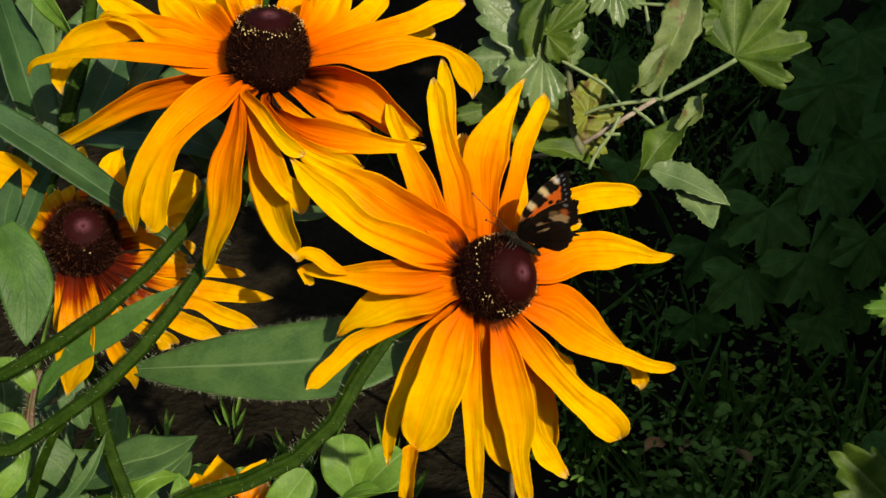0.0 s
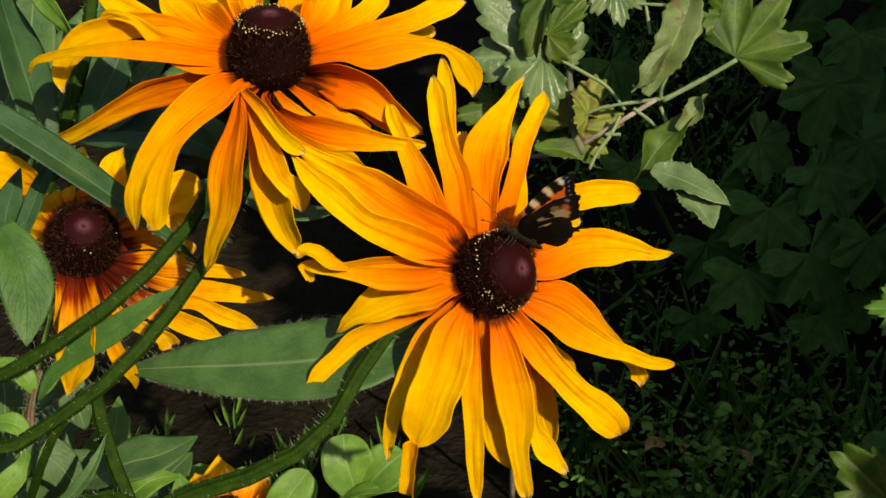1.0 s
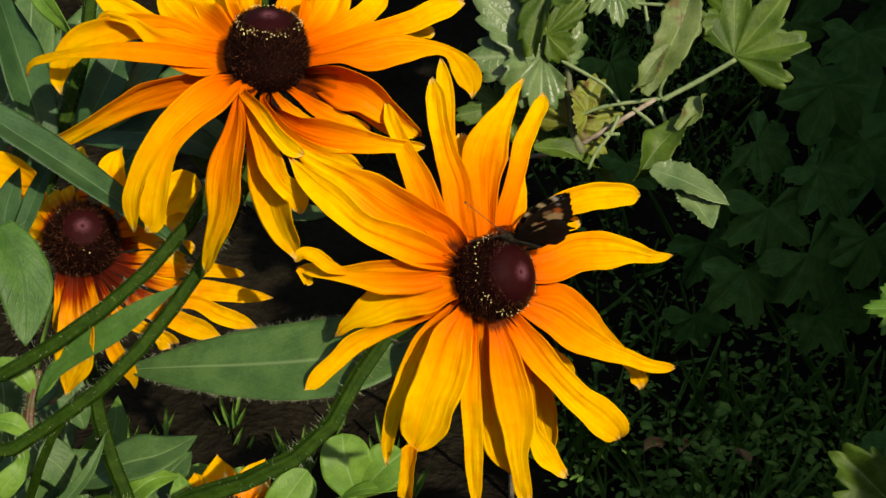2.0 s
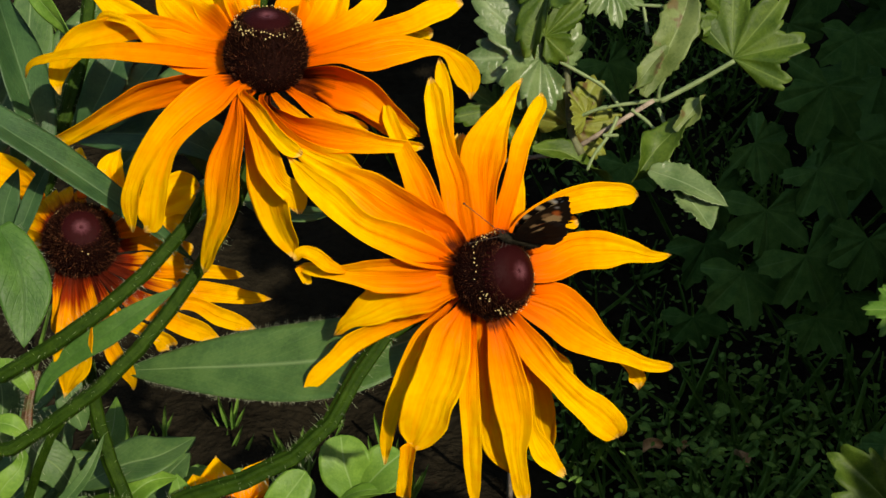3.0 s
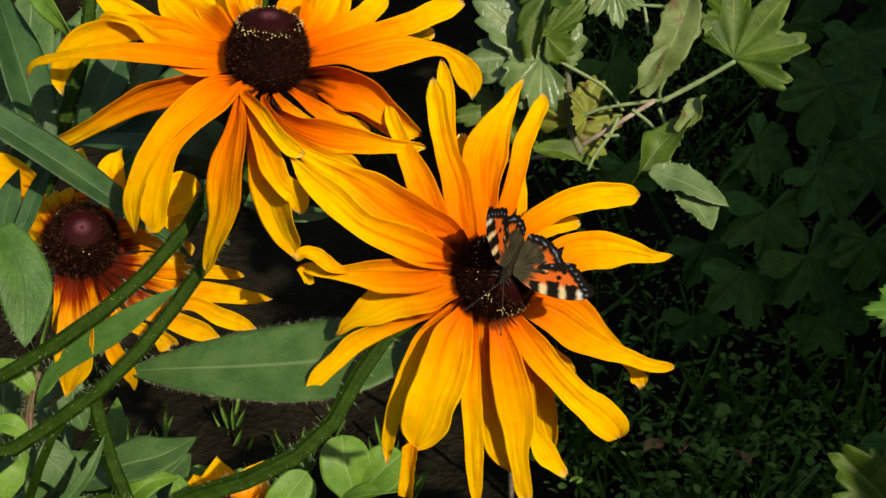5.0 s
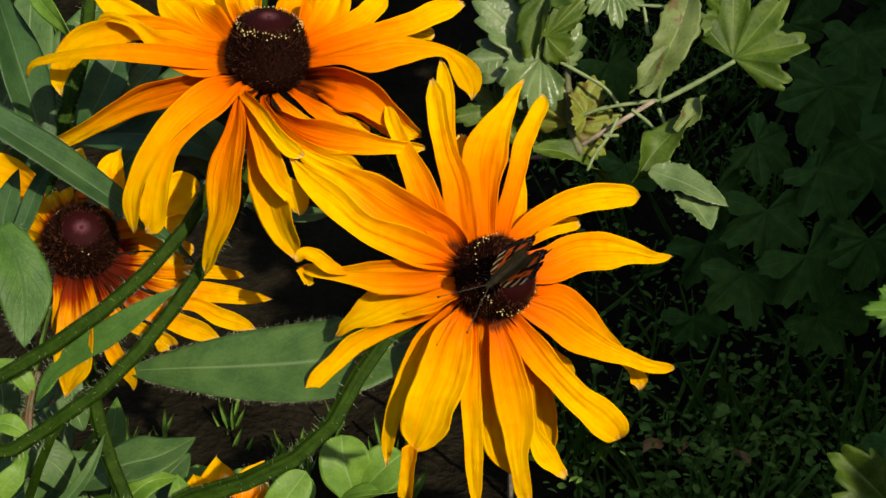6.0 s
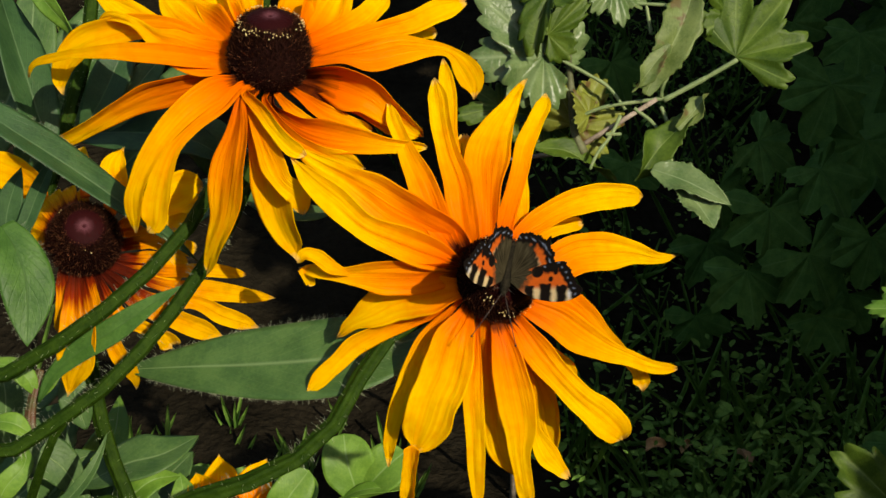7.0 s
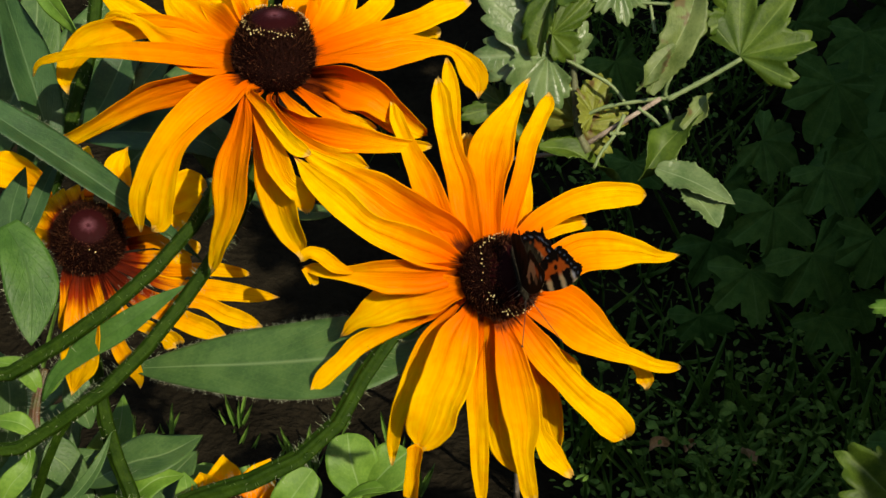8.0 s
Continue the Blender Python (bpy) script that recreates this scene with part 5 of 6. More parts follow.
def flower_low():
    """The red-eyed flower lower down, half hidden by stems and leaves."""
    f = thing("coneflower", (-0.14, 0.10, 0.0), "lower coneflower with red-brown eyed yellow petals, half hidden", "flower", "coneflowers in the bed")
    stem_of(f, [(-0.14, 0.10, 0.0), (-0.14, 0.09, 0.2), (-0.1031, 0.0121, 0.3370), (-0.1062, 0.0163, 0.3503), (-0.1104, 0.0213, 0.3628), (-0.1145, 0.0289, 0.3801), (-0.1168, 0.0393, 0.4020), (-0.1120, 0.0328, 0.4313)], 0.0028, 0.0024, 260, seed=6)
    cone_of(f, (-0.1108, 0.0284, 0.4342), (0.227, -0.569, 0.791), 0.0113, 0.0163, 9, 0.86, 0.10, 0.10)
    petal(f, [(-0.1270, 0.0520, 0.4300), (-0.1415, 0.0825, 0.4278), (-0.1551, 0.0936, 0.4282), (-0.1615, 0.0949, 0.4303)], [0.0031, 0.0102, 0.0137, 0.0164], tone=-0.05)
    petal(f, [(-0.1146, 0.0561, 0.4471), (-0.1190, 0.0686, 0.4488)], [0.0039, 0.0035], tone=-0.05)
    petal(f, [(-0.1047, 0.0405, 0.4402), (-0.1033, 0.0479, 0.4460), (-0.1045, 0.0523, 0.4501), (-0.1018, 0.0568, 0.4543)], [0.0045, 0.0071, 0.0083, 0.0014], tone=-0.05)
    petal(f, [(-0.1218, 0.0330, 0.4332), (-0.1288, 0.0393, 0.4310), (-0.1320, 0.0418, 0.4304)], [0.0050, 0.0066, 0.0061], cup=0.3, ridge=0.4, tone=-0.22, material=PETAL_RED)
    petal(f, [(-0.1215, 0.0353, 0.4351), (-0.1280, 0.0433, 0.4349), (-0.1309, 0.0466, 0.4347)], [0.0042, 0.0054, 0.0048], cup=0.3, ridge=0.4, tone=-0.22, material=PETAL_RED)
    petal(f, [(-0.1206, 0.0376, 0.4371), (-0.1270, 0.0480, 0.4373), (-0.1289, 0.0505, 0.4374)], [0.0041, 0.0055, 0.0053], cup=0.3, ridge=0.4, tone=-0.22, material=PETAL_RED)
    petal(f, [(-0.1186, 0.0396, 0.4386), (-0.1244, 0.0511, 0.4393), (-0.1258, 0.0540, 0.4395)], [0.0043, 0.0063, 0.0045], cup=0.3, ridge=0.4, tone=-0.22, material=PETAL_RED)
    petal(f, [(-0.1157, 0.0402, 0.4397), (-0.1201, 0.0520, 0.4407), (-0.1212, 0.0548, 0.4409)], [0.0045, 0.0060, 0.0034], cup=0.3, ridge=0.4, tone=-0.22, material=PETAL_RED)
    petal(f, [(-0.1127, 0.0405, 0.4401), (-0.1149, 0.0484, 0.4407), (-0.1167, 0.0525, 0.4410)], [0.0047, 0.0048, 0.0019], cup=0.3, ridge=0.4, tone=-0.22, material=PETAL_RED)
    petal(f, [(-0.1014, 0.0371, 0.4363), (-0.0917, 0.0416, 0.4409), (-0.0849, 0.0445, 0.4434), (-0.0785, 0.0473, 0.4452), (-0.0759, 0.0478, 0.4447)], [0.0032, 0.0070, 0.0134, 0.0112, 0.0046], tone=-0.05)
    petal(f, [(-0.0999, 0.0355, 0.4354), (-0.0866, 0.0372, 0.4359), (-0.0787, 0.0392, 0.4378)], [0.0029, 0.0073, 0.0077], tone=-0.05)
    petal(f, [(-0.1001, 0.0318, 0.4330), (-0.0909, 0.0328, 0.4338), (-0.0846, 0.0333, 0.4314), (-0.0773, 0.0356, 0.4296)], [0.0037, 0.0047, 0.0048, 0.0054], material=PETAL_RED)
    petal(f, [(-0.1002, 0.0278, 0.4301), (-0.0918, 0.0280, 0.4295), (-0.0853, 0.0291, 0.4268), (-0.0802, 0.0309, 0.4236)], [0.0037, 0.0065, 0.0100, 0.0075], material=PETAL_RED)
    petal(f, [(-0.1015, 0.0271, 0.4290), (-0.0865, 0.0273, 0.4265), (-0.0734, 0.0322, 0.4238), (-0.0650, 0.0367, 0.4196), (-0.0626, 0.0382, 0.4181)], [0.0027, 0.0038, 0.0044, 0.0029, 0.0013], material=PETAL_RED)
    petal(f, [(-0.1012, 0.0250, 0.4293), (-0.0864, 0.0229, 0.4239), (-0.0731, 0.0253, 0.4207), (-0.0628, 0.0285, 0.4168), (-0.0562, 0.0315, 0.4141), (-0.0535, 0.0329, 0.4130)], [0.0029, 0.0039, 0.0062, 0.0048, 0.0027, 0.0013], material=PETAL_RED)
    petal(f, [(-0.1025, 0.0224, 0.4287), (-0.0892, 0.0176, 0.4221), (-0.0763, 0.0197, 0.4196), (-0.0685, 0.0212, 0.4139), (-0.0618, 0.0239, 0.4092), (-0.0584, 0.0256, 0.4064)], [0.0021, 0.0039, 0.0043, 0.0058, 0.0043, 0.0016], material=PETAL_RED)
    petal(f, [(-0.1035, 0.0210, 0.4284), (-0.0925, 0.0147, 0.4219), (-0.0814, 0.0154, 0.4160), (-0.0753, 0.0179, 0.4110), (-0.0696, 0.0217, 0.4055)], [0.0023, 0.0041, 0.0061, 0.0063, 0.0023], material=PETAL_RED)
    petal(f, [(-0.1052, 0.0198, 0.4283), (-0.0976, 0.0120, 0.4200), (-0.0877, 0.0149, 0.4110), (-0.0845, 0.0180, 0.4051)], [0.0019, 0.0041, 0.0046, 0.0100], material=PETAL_RED)
    petal(f, [(-0.1061, 0.0188, 0.4285), (-0.1015, 0.0097, 0.4199), (-0.0994, 0.0068, 0.4116), (-0.0969, 0.0067, 0.4060), (-0.0951, 0.0075, 0.4001), (-0.0954, 0.0085, 0.3946)], [0.0022, 0.0031, 0.0050, 0.0054, 0.0035, 0.0016], material=PETAL_RED)
    petal(f, [(-0.1075, 0.0179, 0.4289), (-0.1050, 0.0120, 0.4230), (-0.1048, 0.0122, 0.4110)], [0.0030, 0.0035, 0.0035], material=PETAL_RED)
    petal(f, [(-0.1110, 0.0180, 0.4291), (-0.1095, 0.0094, 0.4222), (-0.1101, 0.0048, 0.4129), (-0.1111, 0.0038, 0.4074), (-0.1135, 0.0039, 0.4015), (-0.1152, 0.0045, 0.3958)], [0.0054, 0.0102, 0.0118, 0.0105, 0.0054, 0.0018], cup=0.35, material=PETAL_RED)
    petal(f, [(-0.1157, 0.0196, 0.4300), (-0.1149, 0.0124, 0.4233), (-0.1173, 0.0138, 0.4118)], [0.0034, 0.0046, 0.0048], material=PETAL_RED)
    return f


FLOWER_FRONT, FLOWER_TALL, FLOWER_LOW = flower_front(), flower_tall(), flower_low()


def flower_bottom():
    f = thing("coneflower", (-0.12, 0.09, 0.0), "small coneflower low in the bed, mostly hidden", "flower", "coneflowers in the bed")
    stem_of(f, [(-0.12, 0.09, 0.0), (-0.115, 0.06, 0.15), (-0.0716, 0.0068, 0.3219), (-0.0716, 0.0109, 0.3368)], 0.002, 0.0018, 0, seed=8)
    cone_of(f, (-0.0716, 0.0113, 0.3376), (0.000, -0.497, 0.868), 0.0085, 0.0111, 19, 0.9, 0.5)
    up = (0.000, -0.393, 0.920)
    back_petal(f, [(-0.0741, 0.0168, 0.3390), (-0.0758, 0.0262, 0.3434), (-0.0772, 0.0356, 0.3477)], 0.0125, up, cup=0.4, end=0.04, sharp=1.1)
    back_petal(f, [(-0.0770, 0.0148, 0.3396), (-0.0809, 0.0214, 0.3431), (-0.0844, 0.0294, 0.3449)], 0.0106, up, cup=0.4, end=0.06, sharp=1.2)
    back_petal(f, [(-0.0785, 0.0123, 0.3393), (-0.0826, 0.0157, 0.3412), (-0.0881, 0.0222, 0.3405)], 0.0076, up)
    back_petal(f, [(-0.0679, 0.0168, 0.3390), (-0.0643, 0.0257, 0.3425), (-0.0609, 0.0349, 0.3464)], 0.0121, up, cup=0.3, end=0.1, sharp=1.3)
    back_petal(f, [(-0.0654, 0.0123, 0.3393), (-0.0594, 0.0172, 0.3399), (-0.0505, 0.0233, 0.3384)], 0.0076, up)


flower_bottom()


def upright_plant():
    """A second hairy stem of the same kind, its head above the view, with the broad leaves of the bed."""
    f = thing("leaning_coneflower", (-0.20, 0.03, 0.0), "hairy green coneflower stem leaning through the bed", "plant")
    stem_of(f, [(-0.20, 0.03, 0.0), (-0.205, 0.02, 0.2), (-0.1568, -0.0080, 0.3921), (-0.1365, -0.0057, 0.4061), (-0.1225, -0.0036, 0.4137), (-0.1075, 0.0014, 0.4224), (-0.0942, 0.0102, 0.4297), (-0.0825, 0.0209, 0.4381), (-0.0744, 0.0282, 0.4468), (-0.0680, 0.0489, 0.4547), (-0.0639, 0.0807, 0.4658), (-0.0600, 0.1090, 0.4888), (-0.0568, 0.1254, 0.5071)], 0.0023, 0.0020, 800, seed=12)
    leaf_of(f, [(-0.1224, -0.0023, 0.3980), (-0.1177, 0.0009, 0.4055), (-0.1093, 0.0037, 0.4124), (-0.0989, 0.0060, 0.4184), (-0.0884, 0.0096, 0.4247), (-0.0782, 0.0128, 0.4301)], 0.0078, (0.207, -0.459, 0.864), (0, 0), LEAF_MID, fold=0.25, full=0.55, fringe=140)
    leaf_of(f, [(-0.1327, 0.0217, 0.4455), (-0.1274, 0.0160, 0.4398), (-0.1238, 0.0088, 0.4312), (-0.1232, -0.0014, 0.4175)], 0.0160, (0.302, -0.548, 0.780), (0, 0), LEAF_MID, full=0.52, fringe=120, neck=0.45)


upright_plant()


def leaf_plant():
    """The leafy foot of the bed: broad hairy leaves on short stalks."""
    f = thing("coneflower_foliage", (-0.19, 0.06, 0.0), "broad hairy grey-green coneflower leaves", "plant")
    # the long leaf under the front flower
    leaf_of(f, [(-0.0959, 0.0092, 0.4020), (-0.0776, 0.0038, 0.4066), (-0.0598, -0.0001, 0.4099), (-0.0373, -0.0043, 0.4146), (-0.0190, -0.0028, 0.4172), (0.0010, 0.0056, 0.4197)], 0.0272, (0.000, -0.573, 0.819), (0, -5), LEAF, fold=0.10, full=0.70, fringe=560, wave=0.04, neck=0.10)
    stem_of(f, [(-0.19, 0.06, 0.0), (-0.19, 0.06, 0.2), (-0.1368, 0.0210, 0.3464), (-0.1205, 0.0245, 0.3765), (-0.1006, 0.0090, 0.4017)], 0.0024, 0.0012, 100, seed=14)
    # the blade across the low flower
    leaf_of(f, [(-0.1398, 0.0322, 0.4817), (-0.1269, 0.0286, 0.4736), (-0.1172, 0.0288, 0.4659), (-0.1073, 0.0288, 0.4578), (-0.0970, 0.0275, 0.4497), (-0.0861, 0.0276, 0.4398), (-0.0765, 0.0293, 0.4288)], 0.0140, (0.252, -0.146, 0.957), (0, 0), LEAF_DARK, fold=0.25, full=0.40, fringe=220, neck=0.7)
    # a broad stalk of the pointed leaf beside it
    leaf_of(f, [(-0.1333, 0.0295, 0.4332), (-0.1292, 0.0334, 0.4398), (-0.1254, 0.0369, 0.4480), (-0.1213, 0.0391, 0.4557), (-0.1186, 0.0424, 0.4614)], 0.0056, (0.206, -0.649, 0.732), (0, 0), LEAF_DARK, fold=0.3, full=0.5, neck=0.6)
    # a slim pale leaf standing before the greens
    leaf_of(f, [(-0.1298, 0.0020, 0.3494), (-0.1211, 0.0048, 0.3543), (-0.1145, 0.0086, 0.3609), (-0.1111, 0.0128, 0.3662), (-0.1088, 0.0171, 0.3716)], 0.0044, (0.0, -0.7, 0.7), (0, 0), LEAF, fold=0.3, full=0.45, neck=0.5)
    # node with the small leaf pair
    stem_of(f, [(-0.1251, -0.0058, 0.3900), (-0.1254, -0.0027, 0.3934), (-0.1250, 0.0020, 0.3974), (-0.1235, 0.0075, 0.4030)], 0.0017, 0.0012, 60, STEM_RED, 15, "node")
    leaf_of(f, [(-0.1243, 0.0020, 0.3974), (-0.1266, 0.0029, 0.4030), (-0.1312, 0.0054, 0.4054), (-0.1408, 0.0088, 0.4052)], 0.0069, (0.108, -0.330, 0.938), (0, 0), LEAF_YOUNG, fringe=40)
    leaf_of(f, [(-0.1243, 0.0015, 0.3966), (-0.1198, 0.0020, 0.4015), (-0.1160, 0.0071, 0.4063), (-0.1107, 0.0147, 0.4075)], 0.0062, (0.108, -0.330, 0.938), (0, 0), LEAF_YOUNG, fringe=40)
    leaf_of(f, [(-0.1237, -0.0089, 0.3906), (-0.1290, -0.0088, 0.3948), (-0.1381, -0.0067, 0.3943)], 0.0069, (0.108, -0.330, 0.938), (0, 0), LEAF_YOUNG, fringe=40)
    # dark pointed leaf at the edge
    leaf_of(f, [(-0.1378, 0.0347, 0.4302), (-0.1360, 0.0392, 0.4418), (-0.1312, 0.0439, 0.4540)], 0.0092, (0.206, -0.649, 0.732), (0, 0), LEAF_DARK)
    stem_of(f, [(-0.1536, 0.0670, 0.4160), (-0.1402, 0.0698, 0.4209), (-0.1329, 0.0784, 0.4337), (-0.1282, 0.0925, 0.4503), (-0.1234, 0.1069, 0.4672), (-0.1220, 0.1253, 0.4871)], 0.0028, 0.0022, 220, seed=16)
    # tall leaves in the corner
    leaf_of(f, [(-0.1312, 0.0749, 0.4397), (-0.1357, 0.0807, 0.4577), (-0.1429, 0.0929, 0.4748), (-0.1539, 0.1138, 0.4951)], 0.0208, (0.302, -0.633, 0.713), (10, 10), LEAF_DARK, fold=0.25, full=0.5)
    leaf_of(f, [(-0.1376, 0.0965, 0.4971), (-0.1288, 0.0899, 0.4898), (-0.1223, 0.0862, 0.4834), (-0.1178, 0.0858, 0.4747)], 0.0070, (0.408, -0.503, 0.762), (20, 20), LEAF_YOUNG)
    leaf_of(f, [(-0.1243, 0.0887, 0.4436), (-0.1156, 0.0918, 0.4569), (-0.1089, 0.0994, 0.4702), (-0.1059, 0.1147, 0.4807)], 0.0135, (0.206, -0.649, 0.732), (0, 0), LEAF_DARK)
    leaf_of(f, [(-0.1142, 0.0878, 0.4461), (-0.1070, 0.0908, 0.4553), (-0.1007, 0.0974, 0.4628), (-0.0942, 0.1069, 0.4672)], 0.0116, (0.199, -0.577, 0.792), (0, 0), LEAF)
    leaf_of(f, [(-0.1298, 0.0941, 0.4410), (-0.1069, 0.0892, 0.4444), (-0.0854, 0.0859, 0.4428), (-0.0711, 0.0883, 0.4309)], 0.0193, (0.000, -0.393, 0.920), (0, 0), LEAF_DARK)
    leaf_of(f, [(-0.0895, 0.1007, 0.4444), (-0.0809, 0.0922, 0.4376), (-0.0776, 0.0889, 0.4239)], 0.0174, (0.105, -0.467, 0.878), (0, 0), LEAF)
    leaf_of(f, [(-0.0688, 0.0711, 0.4332), (-0.0588, 0.0647, 0.4301), (-0.0459, 0.0648, 0.4263), (-0.0351, 0.0707, 0.4244)], 0.0095, (0.000, -0.393, 0.920), (0, 0), LEAF)
    # leaves behind, filling the corner
    leaf_of(f, [(-0.1607, 0.1244, 0.4055), (-0.1484, 0.1307, 0.4283), (-0.1383, 0.1441, 0.4476), (-0.1280, 0.1675, 0.4681)], 0.0256, (0.199, -0.577, 0.792), (0, 0), LEAF, full=0.5)
    leaf_of(f, [(-0.1312, 0.1333, 0.4009), (-0.1125, 0.1366, 0.4185), (-0.0979, 0.1481, 0.4345), (-0.0887, 0.1683, 0.4495)], 0.0261, (0.101, -0.585, 0.804), (0, 0), LEAF, full=0.5)
    leaf_of(f, [(-0.1096, 0.1061, 0.3938), (-0.0921, 0.1078, 0.4048), (-0.0758, 0.1138, 0.4110), (-0.0601, 0.1219, 0.4092)], 0.0188, (0.000, -0.393, 0.920), (0, 0), LEAF_DARK, full=0.5)
    leaf_of(f, [(-0.1697, 0.0978, 0.4193), (-0.1564, 0.1072, 0.4436), (-0.1470, 0.1210, 0.4636), (-0.1473, 0.1428, 0.4853)], 0.0221, (0.291, -0.563, 0.774), (0, 0), LEAF, full=0.5)
    leaf_of(f, [(-0.1485, 0.0831, 0.3739), (-0.1514, 0.0878, 0.3901), (-0.1561, 0.0998, 0.4068), (-0.1565, 0.1151, 0.4173)], 0.0185, (0.291, -0.563, 0.774), (0, 0), LEAF_DARK, full=0.5)
    leaf_of(f, [(-0.1173, 0.0225, 0.3689), (-0.1205, 0.0273, 0.3813), (-0.1178, 0.0371, 0.3902)], 0.0111, (0.199, -0.577, 0.792), (0, 0), LEAF)


leaf_plant()


def low_greens():
    """Greens lower down, under the flowers."""
    f = thing("garden_greens", (-0.16, 0.20, 0.0), "low leafy garden greens under the flowers", "plant")
    leaf_of(f, [(-0.1238, 0.0273, 0.3412), (-0.1073, 0.0270, 0.3507), (-0.0949, 0.0286, 0.3535), (-0.0838, 0.0373, 0.3547)], 0.0191, (0.000, -0.259, 0.966), (0, 0), LEAF, full=0.5)
    leaf_of(f, [(-0.1423, 0.0451, 0.3081), (-0.1331, 0.0481, 0.3214), (-0.1260, 0.0532, 0.3302), (-0.1219, 0.0633, 0.3357)], 0.0094, (0.304, -0.544, 0.782), (10, 10), LEAF_YOUNG)
    leaf_of(f, [(-0.1456, 0.0405, 0.3201), (-0.1420, 0.0449, 0.3318), (-0.1350, 0.0509, 0.3422), (-0.1336, 0.0618, 0.3490)], 0.0121, (0.304, -0.544, 0.782), (0, 0), LEAF)
    leaf_of(f, [(-0.1533, 0.0250, 0.3333), (-0.1488, 0.0273, 0.3412), (-0.1436, 0.0322, 0.3458), (-0.1444, 0.0404, 0.3479)], 0.0085, (0.304, -0.544, 0.782), (0, 0), LEAF_YOUNG)
    leaf_of(f, [(-0.1487, 0.0354, 0.3913), (-0.1435, 0.0282, 0.3829), (-0.1441, 0.0225, 0.3689), (-0.1497, 0.0198, 0.3522)], 0.0111, (0.406, -0.594, 0.694), (0, 0), LEAF)
    leaf_of(f, [(-0.1147, 0.0159, 0.3336), (-0.1043, 0.0176, 0.3444), (-0.0967, 0.0204, 0.3493), (-0.0885, 0.0259, 0.3468)], 0.0125, (0.000, -0.393, 0.920), (0, 0), LEAF_YOUNG)
    leaf_of(f, [(-0.1003, 0.0374, 0.3148), (-0.0979, 0.0399, 0.3231), (-0.0977, 0.0481, 0.3292)], 0.0072, (0.000, -0.588, 0.809), (0, 0), LEAF_YOUNG)
    leaf_of(f, [(-0.1506, 0.0505, 0.3574), (-0.1421, 0.0420, 0.3467), (-0.1328, 0.0396, 0.3386), (-0.1245, 0.0374, 0.3227)], 0.0158, (0.101, -0.490, 0.866), (0, 0), LEAF)
    # the rounded lobes
    leaf_of(f, [(-0.0403, 0.1636, 0.2133), (-0.0419, 0.1664, 0.2263), (-0.0452, 0.1708, 0.2378), (-0.0471, 0.1802, 0.2461)], 0.0243, (0.050, -0.445, 0.894), (0, 0), LEAF_YOUNG, full=0.6, blunt=True)
    leaf_of(f, [(-0.0402, 0.1653, 0.2204), (-0.0339, 0.1655, 0.2287), (-0.0260, 0.1679, 0.2368), (-0.0179, 0.1743, 0.2400)], 0.0222, (0.050, -0.445, 0.894), (0, 0), LEAF_YOUNG, full=0.6, blunt=True)
    leaf_of(f, [(-0.0512, 0.1625, 0.2194), (-0.0376, 0.1607, 0.2283), (-0.0167, 0.1615, 0.2297)], 0.0106, (0.000, -0.008, 1.000), (0, 0), LEAF_YOUNG, full=0.6, blunt=True)
    leaf_of(f, [(-0.0795, 0.1513, 0.2120), (-0.0712, 0.1541, 0.2249), (-0.0623, 0.1634, 0.2371)], 0.0235, (0.050, -0.445, 0.894), (0, 0), LEAF_YOUNG, full=0.6, blunt=True)
    leaf_of(f, [(-0.1108, 0.1539, 0.2166), (-0.1115, 0.1560, 0.2282), (-0.1126, 0.1654, 0.2405)], 0.0183, (0.050, -0.445, 0.894), (0, 0), LEAF_YOUNG, full=0.6, blunt=True)
    leaf_of(f, [(-0.0925, 0.1552, 0.2188), (-0.0920, 0.1573, 0.2305), (-0.0928, 0.1646, 0.2391)], 0.0167, (0.050, -0.445, 0.894), (0, 0), LEAF_YOUNG, full=0.6, blunt=True)
    leaf_of(f, [(-0.0588, 0.0085, 0.3328), (-0.0528, 0.0115, 0.3459), (-0.0446, 0.0189, 0.3548)], 0.0131, (0.151, -0.582, 0.799), (0, 0), LEAF_YOUNG, full=0.6, blunt=True)
    leaf_of(f, [(-0.0856, 0.0146, 0.3273), (-0.0868, 0.0190, 0.3408), (-0.0892, 0.0264, 0.3478)], 0.0110, (0.151, -0.582, 0.799), (0, 0), LEAF_YOUNG, full=0.5)
    leaf_of(f, [(-0.0992, 0.0192, 0.3232), (-0.1001, 0.0227, 0.3352), (-0.1050, 0.0298, 0.3416)], 0.0104, (0.151, -0.582, 0.799), (0, 0), LEAF, full=0.5)
    # broad leaves further down
    leaf_of(f, [(-0.1681, 0.0528, 0.3014), (-0.1544, 0.0559, 0.3149), (-0.1419, 0.0601, 0.3221), (-0.1294, 0.0696, 0.3225)], 0.0188, (0.100, -0.443, 0.891), (0, 0), LEAF, full=0.5)
    leaf_of(f, [(-0.1420, 0.0649, 0.2824), (-0.1367, 0.0694, 0.2982), (-0.1302, 0.0759, 0.3094), (-0.1212, 0.0865, 0.3119)], 0.0174, (0.100, -0.443, 0.891), (0, 0), LEAF, full=0.5)
    leaf_of(f, [(-0.1690, 0.0625, 0.3383), (-0.1575, 0.0634, 0.3478), (-0.1473, 0.0654, 0.3514), (-0.1373, 0.0761, 0.3538)], 0.0164, (0.100, -0.443, 0.891), (0, 0), LEAF, full=0.5)
